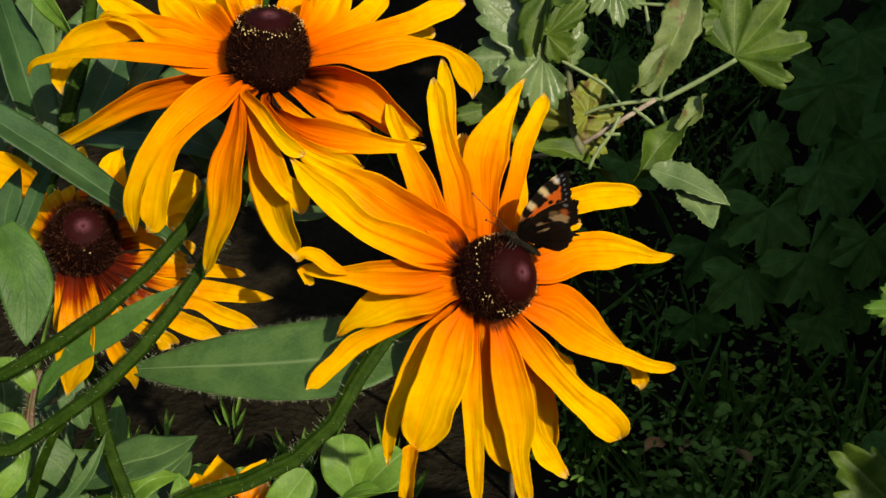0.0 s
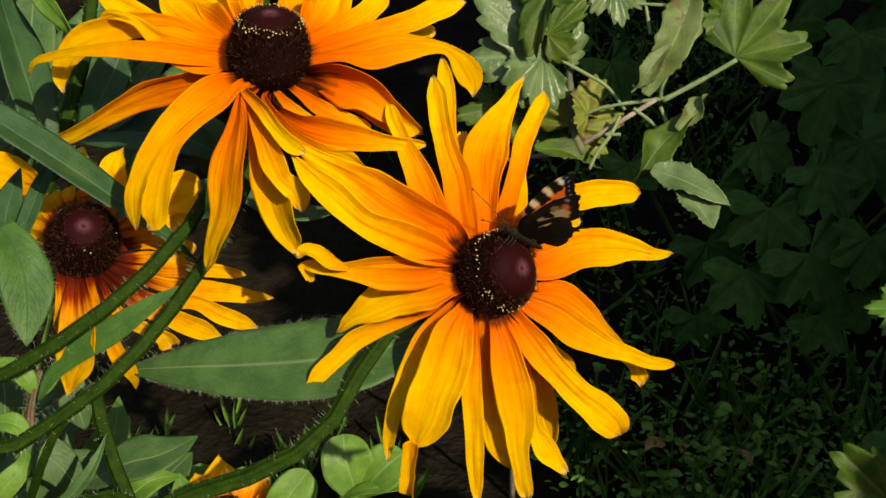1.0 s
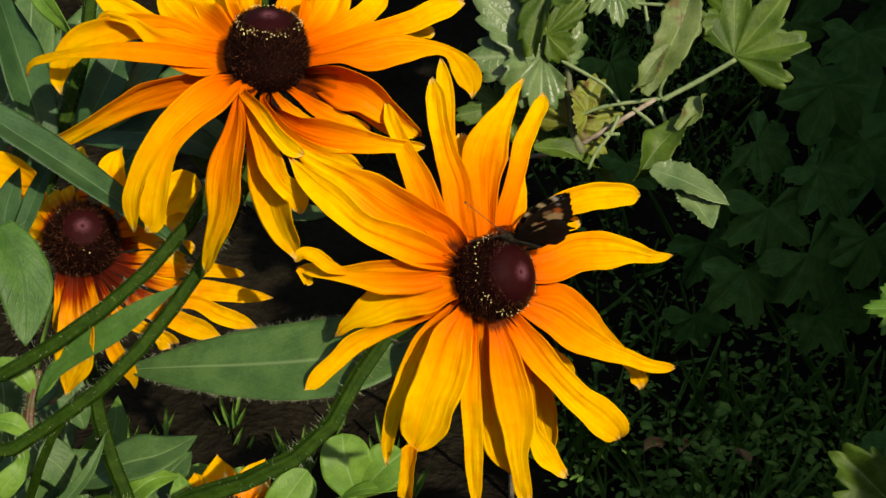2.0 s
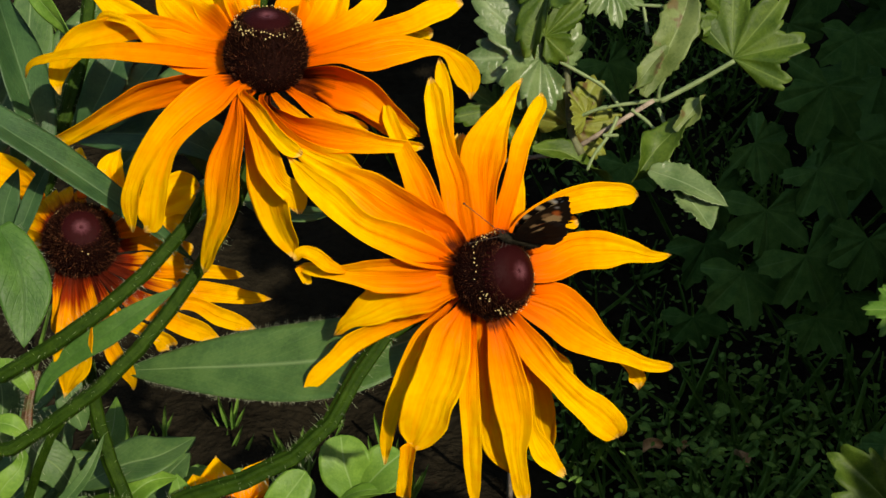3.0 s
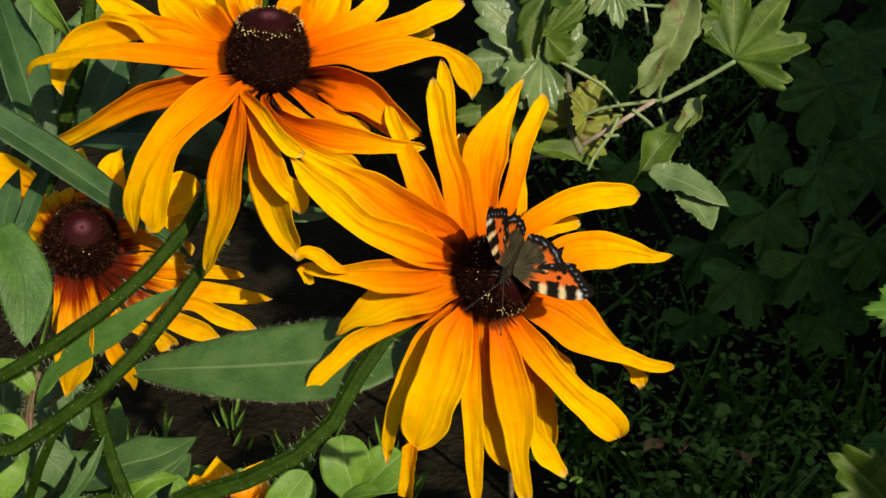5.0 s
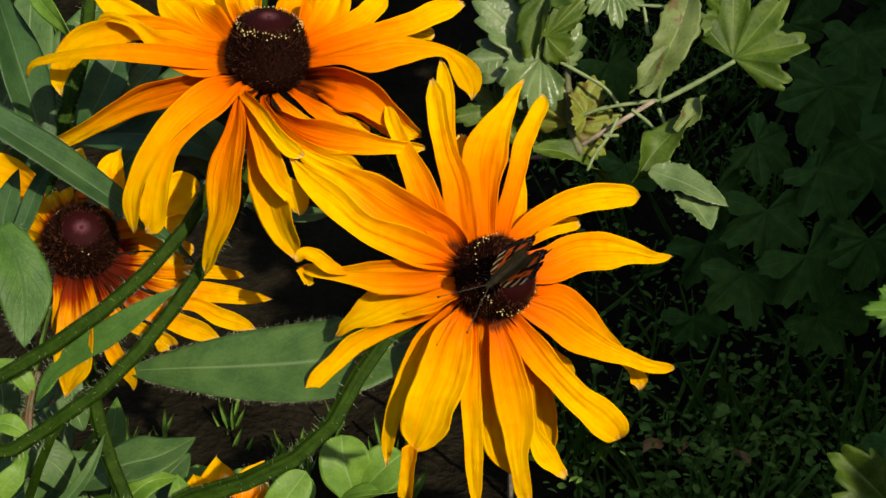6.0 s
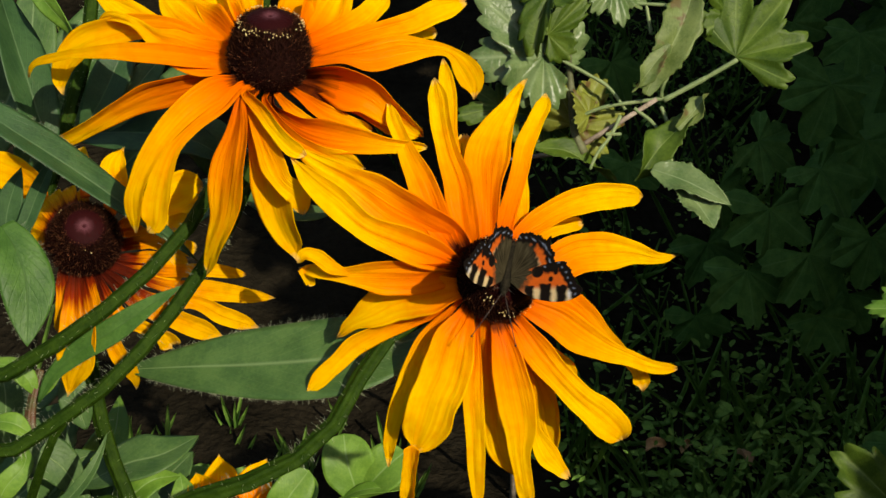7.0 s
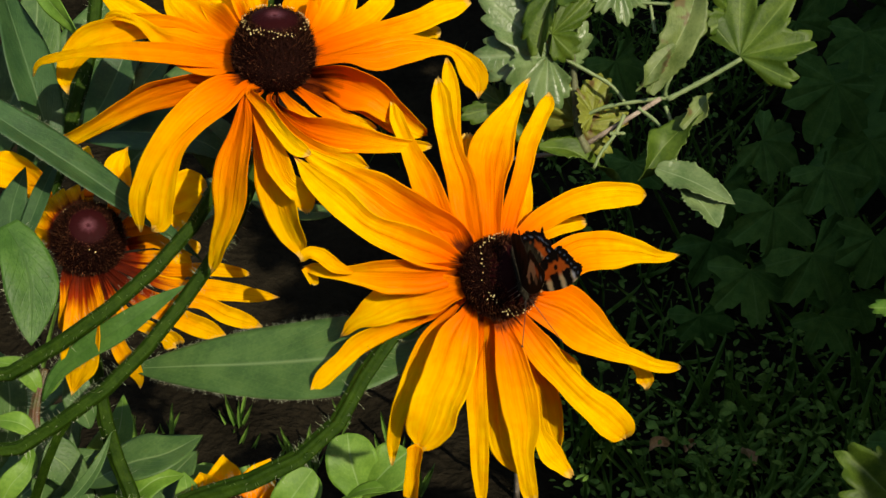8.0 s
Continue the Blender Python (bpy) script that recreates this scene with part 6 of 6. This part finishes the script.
    leaf_of(f, [(-0.1163, 0.0306, 0.3130), (-0.1072, 0.0327, 0.3267), (-0.0954, 0.0386, 0.3369), (-0.0886, 0.0473, 0.3400)], 0.0237, (0.000, -0.333, 0.943), (0, 0), LEAF, full=0.5)
    leaf_of(f, [(-0.1602, 0.1106, 0.2415), (-0.1400, 0.1171, 0.2609), (-0.1232, 0.1243, 0.2733), (-0.1054, 0.1361, 0.2777)], 0.0314, (0.000, -0.393, 0.920), (0, 0), LEAF, full=0.5)
    leaf_of(f, [(-0.1867, 0.0836, 0.2947), (-0.1678, 0.0870, 0.3087), (-0.1529, 0.0930, 0.3151), (-0.1418, 0.1061, 0.3218)], 0.0265, (0.101, -0.490, 0.866), (0, 0), LEAF, full=0.5)
    leaf_of(f, [(-0.1631, 0.0801, 0.2688), (-0.1597, 0.0860, 0.2870), (-0.1625, 0.0966, 0.3012), (-0.1739, 0.1120, 0.3120)], 0.0248, (0.208, -0.558, 0.803), (0, 0), LEAF, full=0.5)
    leaf_of(f, [(-0.1568, 0.0946, 0.2739), (-0.1420, 0.0983, 0.2883), (-0.1334, 0.1079, 0.3009), (-0.1330, 0.1224, 0.3100)], 0.0183, (0.101, -0.490, 0.866), (0, 0), LEAF_YOUNG, full=0.5)
    leaf_of(f, [(-0.1331, 0.1258, 0.2279), (-0.1199, 0.1302, 0.2435), (-0.1100, 0.1352, 0.2521), (-0.0964, 0.1439, 0.2513)], 0.0224, (0.000, -0.393, 0.920), (0, 0), LEAF_YOUNG, full=0.5)
    for k, end in enumerate(((-0.0417, 0.1681, 0.2112), (-0.1351, 0.0690, 0.3095), (-0.0803, 0.1593, 0.2119), (-0.1423, 0.0451, 0.3081))):
        a = Vector(end)
        stem_of(f, [(-0.16 + 0.03 * k, 0.20, 0.0), (a.x * 0.7 - 0.04, a.y + 0.02, a.z * 0.5), a], 0.0014, 0.0009, 0, seed=40 + k)


low_greens()

# ---- the butterfly ----


def wing_material():
    k = Nodes("wing_scales", 0.75, 0.06)
    a = k.n("VertexColor")
    a.layer_name = "pattern"
    grain = k.noise(2600.0, 3.0, k.place())
    col = k.mix(k.math("MULTIPLY", grain, 0.28), a.outputs[0], (0.02, 0.012, 0.006))
    k.colour(col)
    k.bump(grain, 0.3, 0.0003)
    k.thin(col, 0.28)
    return k.m


WING = wing_material()
FUR = plain_material("butterfly_fur", (0.006, 0.005, 0.003), (0.042, 0.036, 0.022), 1500, 0.8, 0.08, 0.8)
HORN = plain_material("antenna", (0.012, 0.009, 0.007), (0.06, 0.045, 0.035), 900, 0.5)

MM = 1064
ORANGE, DARK, CREAM = (0.80, 0.15, 0.018), (0.008, 0.006, 0.005), (0.86, 0.66, 0.34)
WHITE, BLUE, TAN = (0.8, 0.8, 0.78), (0.34, 0.42, 0.58), (0.64, 0.44, 0.21)


def blend(a, b, f):
    f = min(max(f, 0), 1)
    return tuple(p + (q - p) * f for p, q in zip(a, b))


def fuzz(x, y):
    """The streaky olive hair near the body."""
    return blend((0.024, 0.020, 0.010), (0.105, 0.092, 0.050), 0.40 + 0.6 * noise.noise(Vector((math.atan2(y, x) * 14, math.hypot(x, y) * 0.25, 6))))


def inside(d, soft=0.35):
    """1 within, 0 past the edge, of a spot whose signed distance is d millimetres."""
    return min(max(0.5 - d / soft, 0), 1)


def oval(x, y, cx, cy, rx, ry):
    return (math.hypot((x - cx) / rx, (y - cy) / ry) - 1) * min(rx, ry)


def fore_above(x, y, rim):
    n = 0.5 * noise.noise(Vector((x * 0.9, y * 0.9, 1)))
    c = blend(ORANGE, CREAM, inside(abs(y - 5.5 + n) - 2.3, 1.5) * min(max((x - 4) / 4, 0), 1))
    for cx, half, low in ((7.2, 1.5, 2.6), (12.6, 1.9, 2.0), (18.0, 1.7, 2.4)):
        c = blend(c, DARK, inside(max(abs(x - cx - (y - 5) * 0.12 + n) - half, low + n - y)))
    c = blend(c, WHITE, inside(oval(x, y, 20.7, 4.6, 0.7, 1.5)))
    c = blend(c, DARK, inside(oval(x, y, 9.3, -1.5, 2.0, 1.7)))
    c = blend(c, DARK, inside(oval(x, y, 14.0, 0.6, 0.8, 0.8)))
    c = blend(c, DARK, inside(oval(x, y, 15.4, -1.4, 0.8, 0.8)))
    c = blend(c, fuzz(x, y), inside(x - 7.0 + 2.2 * n + 0.6 * max(y, 0), 3.0))
    c = blend(c, DARK, inside(rim - 2.9 + n, 0.6))
    c = blend(c, BLUE, inside(abs(rim - 1.5) - 0.1, 0.5) * inside(0.45 - math.sin(y * 3.4 + x), 0.5))
    return c


def hind_above(x, y, rim):
    n = 0.7 * noise.noise(Vector((x * 0.8, y * 0.8, 2)))
    c = blend(ORANGE, CREAM, inside(abs(math.hypot(x, y) - 9.6 + n) - 0.8, 1.2) * (1 if y > -7 else 0))
    c = blend(c, DARK, inside(math.hypot(x * 0.95, y * 0.7) - 9.2 + 1.6 * n, 1.0))
    c = blend(c, fuzz(x, y), inside(math.hypot(x, y * 0.55) - 8.0 + 1.3 * n, 3.0))
    c = blend(c, DARK, inside(rim - 2.7 + n, 0.6))
    c = blend(c, BLUE, inside(abs(rim - 1.4) - 0.15, 0.5) * inside(0.35 - math.sin(x * 2.9 - y * 2.9), 0.5))
    return c


def fore_below(x, y, rim):
    n = 1.3 * noise.noise(Vector((x * 0.55, y * 0.55, 3)))
    m = 0.9 * noise.noise(Vector((x * 0.9, y * 0.9, 8)))
    c = (0.020, 0.013, 0.008)
    c = blend(c, TAN, inside(oval(x + n, y - m, 13.4, 0.2, 6.2, 3.0), 0.7))
    c = blend(c, (0.52, 0.34, 0.16), inside(oval(x + n, y - m, 9.4, 1.6, 1.5, 1.6), 0.8))
    c = blend(c, (0.40, 0.24, 0.11), 0.8 * inside(oval(x + m, y, 16.0, 4.0, 1.2, 1.2), 0.7))
    c = blend(c, (0.72, 0.18, 0.04), inside(oval(x, y, 18.6, 1.8, 1.2, 2.0), 0.8))
    for cx, cy, rx, ry in ((12.2, 2.6, 1.7, 1.9), (7.2, 2.4, 1.3, 2.0), (10.8, -1.9, 1.5, 0.9)):
        c = blend(c, DARK, inside(oval(x + m, y + n * 0.5, cx, cy, rx, ry), 0.6))
    c = blend(c, WHITE, 0.4 * inside(oval(x, y, 20.8, 4.4, 0.5, 1.0), 0.5))
    c = blend(c, DARK, inside(x - 5.5 + n, 2.0))
    c = blend(c, (0.016, 0.011, 0.008), inside(rim - 2.6 + n, 0.8))
    return c


def hind_below(x, y, rim):
    n = 0.8 * noise.noise(Vector((x * 0.7, y * 0.7, 4)))
    c = (0.016, 0.009, 0.006)
    c = blend(c, (0.007, 0.005, 0.004), inside(math.hypot(x, y) - 9.5 + 1.5 * n, 1.0))
    return blend(c, (0.02, 0.016, 0.015), inside(rim - 1.6 + n, 0.8))


def wing(name, outline, side, above, below, parent, arch):
    """One wing as a thin sheet, hinge at the origin; outline in millimetres, side +1 right, -1 left."""
    bm = bmesh.new()
    lay = bm.verts.layers.float_color.new("pattern")
    pts = []
    edge = [Vector((x, y, 0)) for x, y in outline]
    for i in range(len(edge) - 1):
        a, b, c, d = edge[max(i - 1, 0)], edge[i], edge[i + 1], edge[min(i + 2, len(edge) - 1)]
        for s in range(8):
            t = s / 8
            pts.append(0.5 * (2 * b + (c - a) * t + (2 * a - 5 * b + 4 * c - d) * t * t + (3 * b - a - 3 * c + d) * t ** 3))
    pts.append(edge[-1])
    outer = [p for p in pts if (p.x > 17.4 and p.y < 5.4) or (p.y < -2.5 and 12.0 < p.x < 15) or (p.y < -10.5 and p.x > 2.5)]
    for i, p in enumerate(outer):
        p *= 1 + 0.011 * math.sin(i * 1.25)
    root = Vector((0.6, 0.0, 0))
    rings = 64
    far = np.array([(o.x, o.y) for o in outer])
    sheets = []
    for top in (True, False):
        grid = []
        for p in pts:
            row = []
            for r in range(rings + 1):
                q = root.lerp(p, r / rings)
                rim = float(np.sqrt(((far - (q.x, q.y)) ** 2).sum(1).min()))
                z = arch * (1 - (q.x / 22) ** 2) * 1.2 + 0.05 * math.sin(math.atan2(q.y, q.x) * 16) * min(q.length / 8, 1)
                v = bm.verts.new(((q.x * side) / MM, q.y / MM, (z + (0.06 if top else -0.06)) / MM))
                v[lay] = (*(above if top else below)(q.x, q.y, rim), 1)
                row.append(v)
            grid.append(row)
        sheets.append(grid)
        for a, b in zip(grid, grid[1:]):
            for r in range(rings):
                f = (a[r], a[r + 1], b[r + 1], b[r]) if r else (a[0], a[1], b[1])
                bm.faces.new(f)
    a, b = sheets
    for i in range(len(pts) - 1):
        bm.faces.new((a[i][rings], a[i + 1][rings], b[i + 1][rings], b[i][rings]))
    bmesh.ops.recalc_face_normals(bm, faces=bm.faces)
    me = bpy.data.meshes.new(name)
    bm.to_mesh(me)
    bm.free()
    me.materials.append(WING)
    me.polygons.foreach_set("use_smooth", [True] * len(me.polygons))
    ob = new(name, me)
    ob.parent = parent
    return ob


FORE = [(0.6, 1.6), (5, 4.6), (10, 6.4), (16, 7.2), (21, 6.6), (24.2, 5.0), (24.8, 3.6), (23.6, 2.4), (22.6, 1.8), (21.9, 0.2), (21.0, -0.6), (20.0, -2.6), (19.0, -3.2), (17.8, -4.6), (12, -3.8), (6, -2.2), (0.6, -0.6)]
HIND = [(0.6, 0.8), (6, 0.6), (11, -0.8), (14.2, -3.0), (14.6, -5.0), (14.0, -6.0), (14.2, -7.4), (12.8, -8.8), (12.4, -10.0), (12.2, -12.6), (11.2, -11.2), (9.6, -11.8), (8.6, -12.6), (7.0, -12.6), (5.6, -13.4), (3.6, -13.2), (1.6, -12.6), (0.6, -8.0), (0.4, -2.0)]


def butterfly():
    b = thing("butterfly", (0, 0, 0), "small tortoiseshell butterfly, orange with black and cream markings", "butterfly")
    bm = bmesh.new()
    prof = [(5.6, 0.2), (5.2, 0.8), (4.5, 1.0), (3.8, 0.75), (3.4, 1.1), (2.4, 1.55), (0.8, 1.6), (-0.6, 1.15), (-1.6, 1.0), (-4, 1.2), (-7, 1.0), (-10, 0.6), (-11, 0.15)]
    rings = []
    for y, r in prof:
        rings.append([bm.verts.new((math.cos(a) * r / MM, y / MM, (math.sin(a) * r - 0.4) / MM)) for a in (2 * math.pi * j / 14 for j in range(14))])
    for p, q in zip(rings, rings[1:]):
        for j in range(14):
            bm.faces.new((p[j], p[(j + 1) % 14], q[(j + 1) % 14], q[j]))
    bm.faces.new(rings[0])
    bm.faces.new(rings[-1][::-1])
    rnd = random.Random(3)
    for _ in range(420):
        y = rnd.uniform(-9, 4.5)
        a = rnd.uniform(0, 6.283)
        r = float(np.interp(y, [q[0] for q in prof[::-1]], [q[1] for q in prof[::-1]]))
        p = Vector((math.cos(a) * r, y, math.sin(a) * r - 0.4)) / MM
        spike(bm, p, Vector((math.cos(a), -1.2, math.sin(a))), rnd.uniform(.0006, .0013), 0.00006)
    body = part("body", bm, FUR, None, "dark furry body")
    body.parent = b
    for s in (-1, 1):
        bm = bmesh.new()
        tube(bm, [Vector((s * .5, 5.2, .4)) / MM, Vector((s * 3.4, 12, 1.0)) / MM, Vector((s * 6.4, 18.8, 1.4)) / MM], 0.00012, 0.00010, 10, 6)
        bmesh.ops.create_icosphere(bm, subdivisions=2, radius=0.00034, matrix=Matrix.Translation(Vector((s * 6.5, 19.1, 1.4)) / MM))
        a = part("antenna", bm, HORN, None, "thin dark antenna with a clubbed tip")
        a.parent = b
        for y in (3.2, 1.8, 0.4):
            bm = bmesh.new()
            tube(bm, [Vector((s * 0.8, y, -1.4)) / MM, Vector((s * 3.0, y + 1.0, -1.2)) / MM, Vector((s * 3.6, y + 1.2, -3.6)) / MM], 0.00016, 0.0001, 6, 6)
            part("leg", bm, HORN, None).parent = b
    bm = bmesh.new()
    tube(bm, [Vector((0, 5.1, -.8)) / MM, Vector((0, 6.1, -2.2)) / MM, Vector((0, 5.9, -3.8)) / MM], 0.0001, 0.00008, 8, 6)
    part("proboscis", bm, HORN, None).parent = b
    wings = {}
    for s, k in ((1, "R"), (-1, "L")):
        wings[k + "F"] = wing("forewing", FORE, s, fore_above, fore_below, b, -0.35)
        wings[k + "H"] = wing("hindwing", HIND, s, hind_above, hind_below, b, -0.25)
        wings[k + "H"].location.z = -0.0003
    return b, wings


BUTTERFLY, WINGS = butterfly()


def butterfly_pose(p, ahead, back):
    """At p, head along ahead, with its back turned to back."""
    return frame_at(p, ahead, back)


def wing_pose(side, lift, sweep):
    """A wing lifted from flat and swept, in degrees, on the butterfly's body."""
    return pose(side * 0.0005, 0, 0.0006) @ pose(0, 0, 0, 0, -side * lift, 0) @ pose(0, 0, 0, 0, 0, side * sweep)


def motions():
    walk(FLOWER_FRONT, [
        (0, pose(-0.14, -0.02, 0, -0.0000, 0.0000, 0)),
        (0.5, pose(-0.14, -0.02, 0, -0.0871, -0.0352, 0)),
        (1, pose(-0.14, -0.02, 0, -0.2819, -0.0187, 0)),
        (1.5, pose(-0.14, -0.02, 0, 0.0332, -0.0249, 0)),
        (3, pose(-0.14, -0.02, 0, -0.1451, -0.0290, 0)),
        (3.5, pose(-0.14, -0.02, 0, -0.2405, -0.0104, 0)),
        (4, pose(-0.14, -0.02, 0, -0.1410, -0.0187, 0)),
        (4.5, pose(-0.14, -0.02, 0, -0.1949, -0.0021, 0)),
        (6, pose(-0.14, -0.02, 0, -0.0995, 0.0207, 0)),
        (6.5, pose(-0.14, -0.02, 0, -0.0373, 0.0083, 0)),
        (7, pose(-0.14, -0.02, 0, 0.0622, 0.0000, 0)),
        (7.5, pose(-0.14, -0.02, 0, -0.0912, -0.0083, 0)),
        (8, pose(-0.14, -0.02, 0, 0.0290, -0.0124, 0)),
    ])
    walk(FLOWER_TALL, [
        (0, pose(-0.22, 0, 0, -0.0000, 0.0000, 0)),
        (0.5, pose(-0.22, 0, 0, -0.0775, -0.0240, 0)),
        (1, pose(-0.22, 0, 0, -0.1956, -0.0166, 0)),
        (1.5, pose(-0.22, 0, 0, 0.0148, -0.0148, 0)),
        (3, pose(-0.22, 0, 0, -0.0886, -0.0258, 0)),
        (3.5, pose(-0.22, 0, 0, -0.1550, 0.0055, 0)),
        (4, pose(-0.22, 0, 0, -0.0996, -0.0111, 0)),
        (4.5, pose(-0.22, 0, 0, -0.1181, -0.0018, 0)),
        (6, pose(-0.22, 0, 0, -0.0480, 0.0203, 0)),
        (6.5, pose(-0.22, 0, 0, -0.0332, 0.0184, 0)),
        (7, pose(-0.22, 0, 0, 0.0295, -0.0018, 0)),
        (7.5, pose(-0.22, 0, 0, -0.0775, 0.0055, 0)),
        (8, pose(-0.22, 0, 0, -0.0111, 0.0166, 0)),
    ])
    walk(BUTTERFLY, [
        (0, butterfly_pose((0.0210, -0.0065, 0.4570), (-0.671, -0.306, 0.675), (0.686, 0.088, 0.722))),
        (0.5, butterfly_pose((0.0210, -0.0064, 0.4571), (-0.674, -0.308, 0.671), (0.686, 0.073, 0.723))),
        (0.8, butterfly_pose((0.0210, -0.0059, 0.4577), (-0.691, -0.315, 0.651), (0.686, -0.002, 0.727))),
        (1, butterfly_pose((0.0210, -0.0056, 0.4582), (-0.703, -0.320, 0.635), (0.684, -0.062, 0.727))),
        (1.3, butterfly_pose((0.0207, -0.0061, 0.4571), (-0.785, -0.336, 0.520), (0.605, -0.241, 0.759))),
        (1.5, butterfly_pose((0.0206, -0.0063, 0.4566), (-0.816, -0.340, 0.468), (0.567, -0.313, 0.762))),
        (1.7, butterfly_pose((0.0205, -0.0062, 0.4568), (-0.807, -0.362, 0.467), (0.580, -0.331, 0.744))),
        (2.8, butterfly_pose((0.0202, -0.0060, 0.4570), (-0.786, -0.407, 0.466), (0.608, -0.368, 0.704))),
        (3, butterfly_pose((0.0202, -0.0060, 0.4571), (-0.784, -0.411, 0.466), (0.610, -0.371, 0.700))),
        (3.5, butterfly_pose((0.0200, -0.0062, 0.4569), (-0.783, -0.453, 0.425), (0.598, -0.361, 0.716))),
        (4, butterfly_pose((0.0197, -0.0064, 0.4567), (-0.780, -0.495, 0.383), (0.583, -0.351, 0.733))),
        (4.2, butterfly_pose((0.0203, -0.0085, 0.4568), (-0.671, -0.722, 0.166), (0.544, -0.328, 0.772))),
        (4.3, butterfly_pose((0.0205, -0.0096, 0.4568), (-0.573, -0.819, 0.030), (0.508, -0.326, 0.798))),
        (4.5, butterfly_pose((0.0209, -0.0110, 0.4569), (-0.437, -0.891, -0.124), (0.456, -0.338, 0.823))),
        (4.6, butterfly_pose((0.0201, -0.0127, 0.4553), (-0.377, -0.850, -0.367), (0.506, -0.521, 0.687))),
        (4.7, butterfly_pose((0.0194, -0.0141, 0.4540), (-0.311, -0.776, -0.549), (0.545, -0.618, 0.567))),
        (5.1, butterfly_pose((0.0181, -0.0155, 0.4532), (-0.499, -0.718, -0.485), (0.406, -0.688, 0.601))),
        (5.5, butterfly_pose((0.0167, -0.0168, 0.4524), (-0.670, -0.627, -0.398), (0.278, -0.709, 0.649))),
        (5.8, butterfly_pose((0.0160, -0.0174, 0.4520), (-0.741, -0.573, -0.350), (0.227, -0.704, 0.673))),
        (6, butterfly_pose((0.0160, -0.0174, 0.4520), (-0.741, -0.573, -0.350), (0.227, -0.704, 0.673))),
        (6.2, butterfly_pose((0.0138, -0.0173, 0.4521), (-0.771, -0.586, -0.248), (0.370, -0.730, 0.575))),
        (6.5, butterfly_pose((0.0133, -0.0173, 0.4521), (-0.777, -0.589, -0.222), (0.400, -0.735, 0.547))),
        (6.7, butterfly_pose((0.0133, -0.0173, 0.4521), (-0.777, -0.589, -0.222), (0.400, -0.735, 0.547))),
        (6.8, butterfly_pose((0.0145, -0.0179, 0.4519), (-0.645, -0.619, -0.447), (0.267, -0.731, 0.627))),
        (6.9, butterfly_pose((0.0157, -0.0185, 0.4517), (-0.468, -0.607, -0.642), (0.078, -0.752, 0.655))),
        (7, butterfly_pose((0.0171, -0.0182, 0.4518), (-0.211, -0.583, -0.784), (0.072, -0.809, 0.583))),
        (7.1, butterfly_pose((0.0171, -0.0181, 0.4518), (-0.199, -0.595, -0.779), (0.085, -0.802, 0.591))),
        (7.2, butterfly_pose((0.0176, -0.0177, 0.4515), (-0.085, -0.691, -0.718), (0.204, -0.717, 0.666))),
        (7.3, butterfly_pose((0.0178, -0.0178, 0.4515), (-0.063, -0.696, -0.716), (0.230, -0.708, 0.668))),
        (7.4, butterfly_pose((0.0195, -0.0191, 0.4517), (0.120, -0.718, -0.685), (0.431, -0.584, 0.688))),
        (7.5, butterfly_pose((0.0197, -0.0193, 0.4518), (0.143, -0.719, -0.680), (0.454, -0.563, 0.691))),
        (7.6, butterfly_pose((0.0214, -0.0182, 0.4498), (0.083, -0.752, -0.653), (0.170, -0.635, 0.753))),
        (7.7, butterfly_pose((0.0210, -0.0186, 0.4501), (0.148, -0.728, -0.670), (0.269, -0.622, 0.735))),
        (7.8, butterfly_pose((0.0204, -0.0191, 0.4505), (0.228, -0.691, -0.685), (0.385, -0.582, 0.716))),
        (8, butterfly_pose((0.0203, -0.0192, 0.4506), (0.244, -0.684, -0.688), (0.407, -0.571, 0.712))),
    ])
    # seconds; lift of the left and right wings; sweep of the forewings and of the hindwings
    beats = [
        (0, 65, 89, 1, 14),
        (0.5, 66, 89, 1, 13),
        (0.8, 70, 89, -1, 11),
        (1, 74, 89, -3, 8),
        (1.3, 84, 89, -5, 7),
        (1.5, 89, 89, -6, 7),
        (1.7, 89, 89, -6, 6),
        (2.8, 89, 89, -6, 6),
        (3, 89, 89, -6, 6),
        (3.5, 89, 89, -7, 5),
        (4, 89, 89, -9, 4),
        (4.2, 86, 87, -8, 1),
        (4.3, 83, 86, -7, -1),
        (4.5, 81, 85, -6, -3),
        (4.6, 41, 51, -16, -5),
        (4.7, 9, 23, -23, -7),
        (5.1, 36, 46, -16, -6),
        (5.5, 64, 68, -10, -5),
        (5.8, 77, 79, -6, -5),
        (6, 77, 79, -6, -5),
        (6.2, 89, 89, -10, -6),
        (6.5, 89, 89, -11, -7),
        (6.7, 89, 89, -11, -7),
        (6.8, 77, 83, -10, -6),
        (6.9, 66, 79, -8, -6),
        (7, 39, 56, -7, -5),
        (7.1, 41, 58, -6, -5),
        (7.2, 59, 76, -1, -1),
        (7.3, 54, 71, -2, -2),
        (7.4, 15, 36, -3, -5),
        (7.5, 10, 32, -3, -5),
        (7.6, 54, 73, 1, -7),
        (7.7, 64, 73, 1, -3),
        (7.8, 77, 74, 1, 2),
        (8, 80, 74, 1, 3),
    ]
    for key, side in (("L", -1), ("R", 1)):
        walk(WINGS[key + "F"], [(row[0], wing_pose(side, row[1 if side < 0 else 2], row[3])) for row in beats])
        walk(WINGS[key + "H"], [(row[0], wing_pose(side, row[1 if side < 0 else 2] - 1, row[4])) for row in beats])


motions()
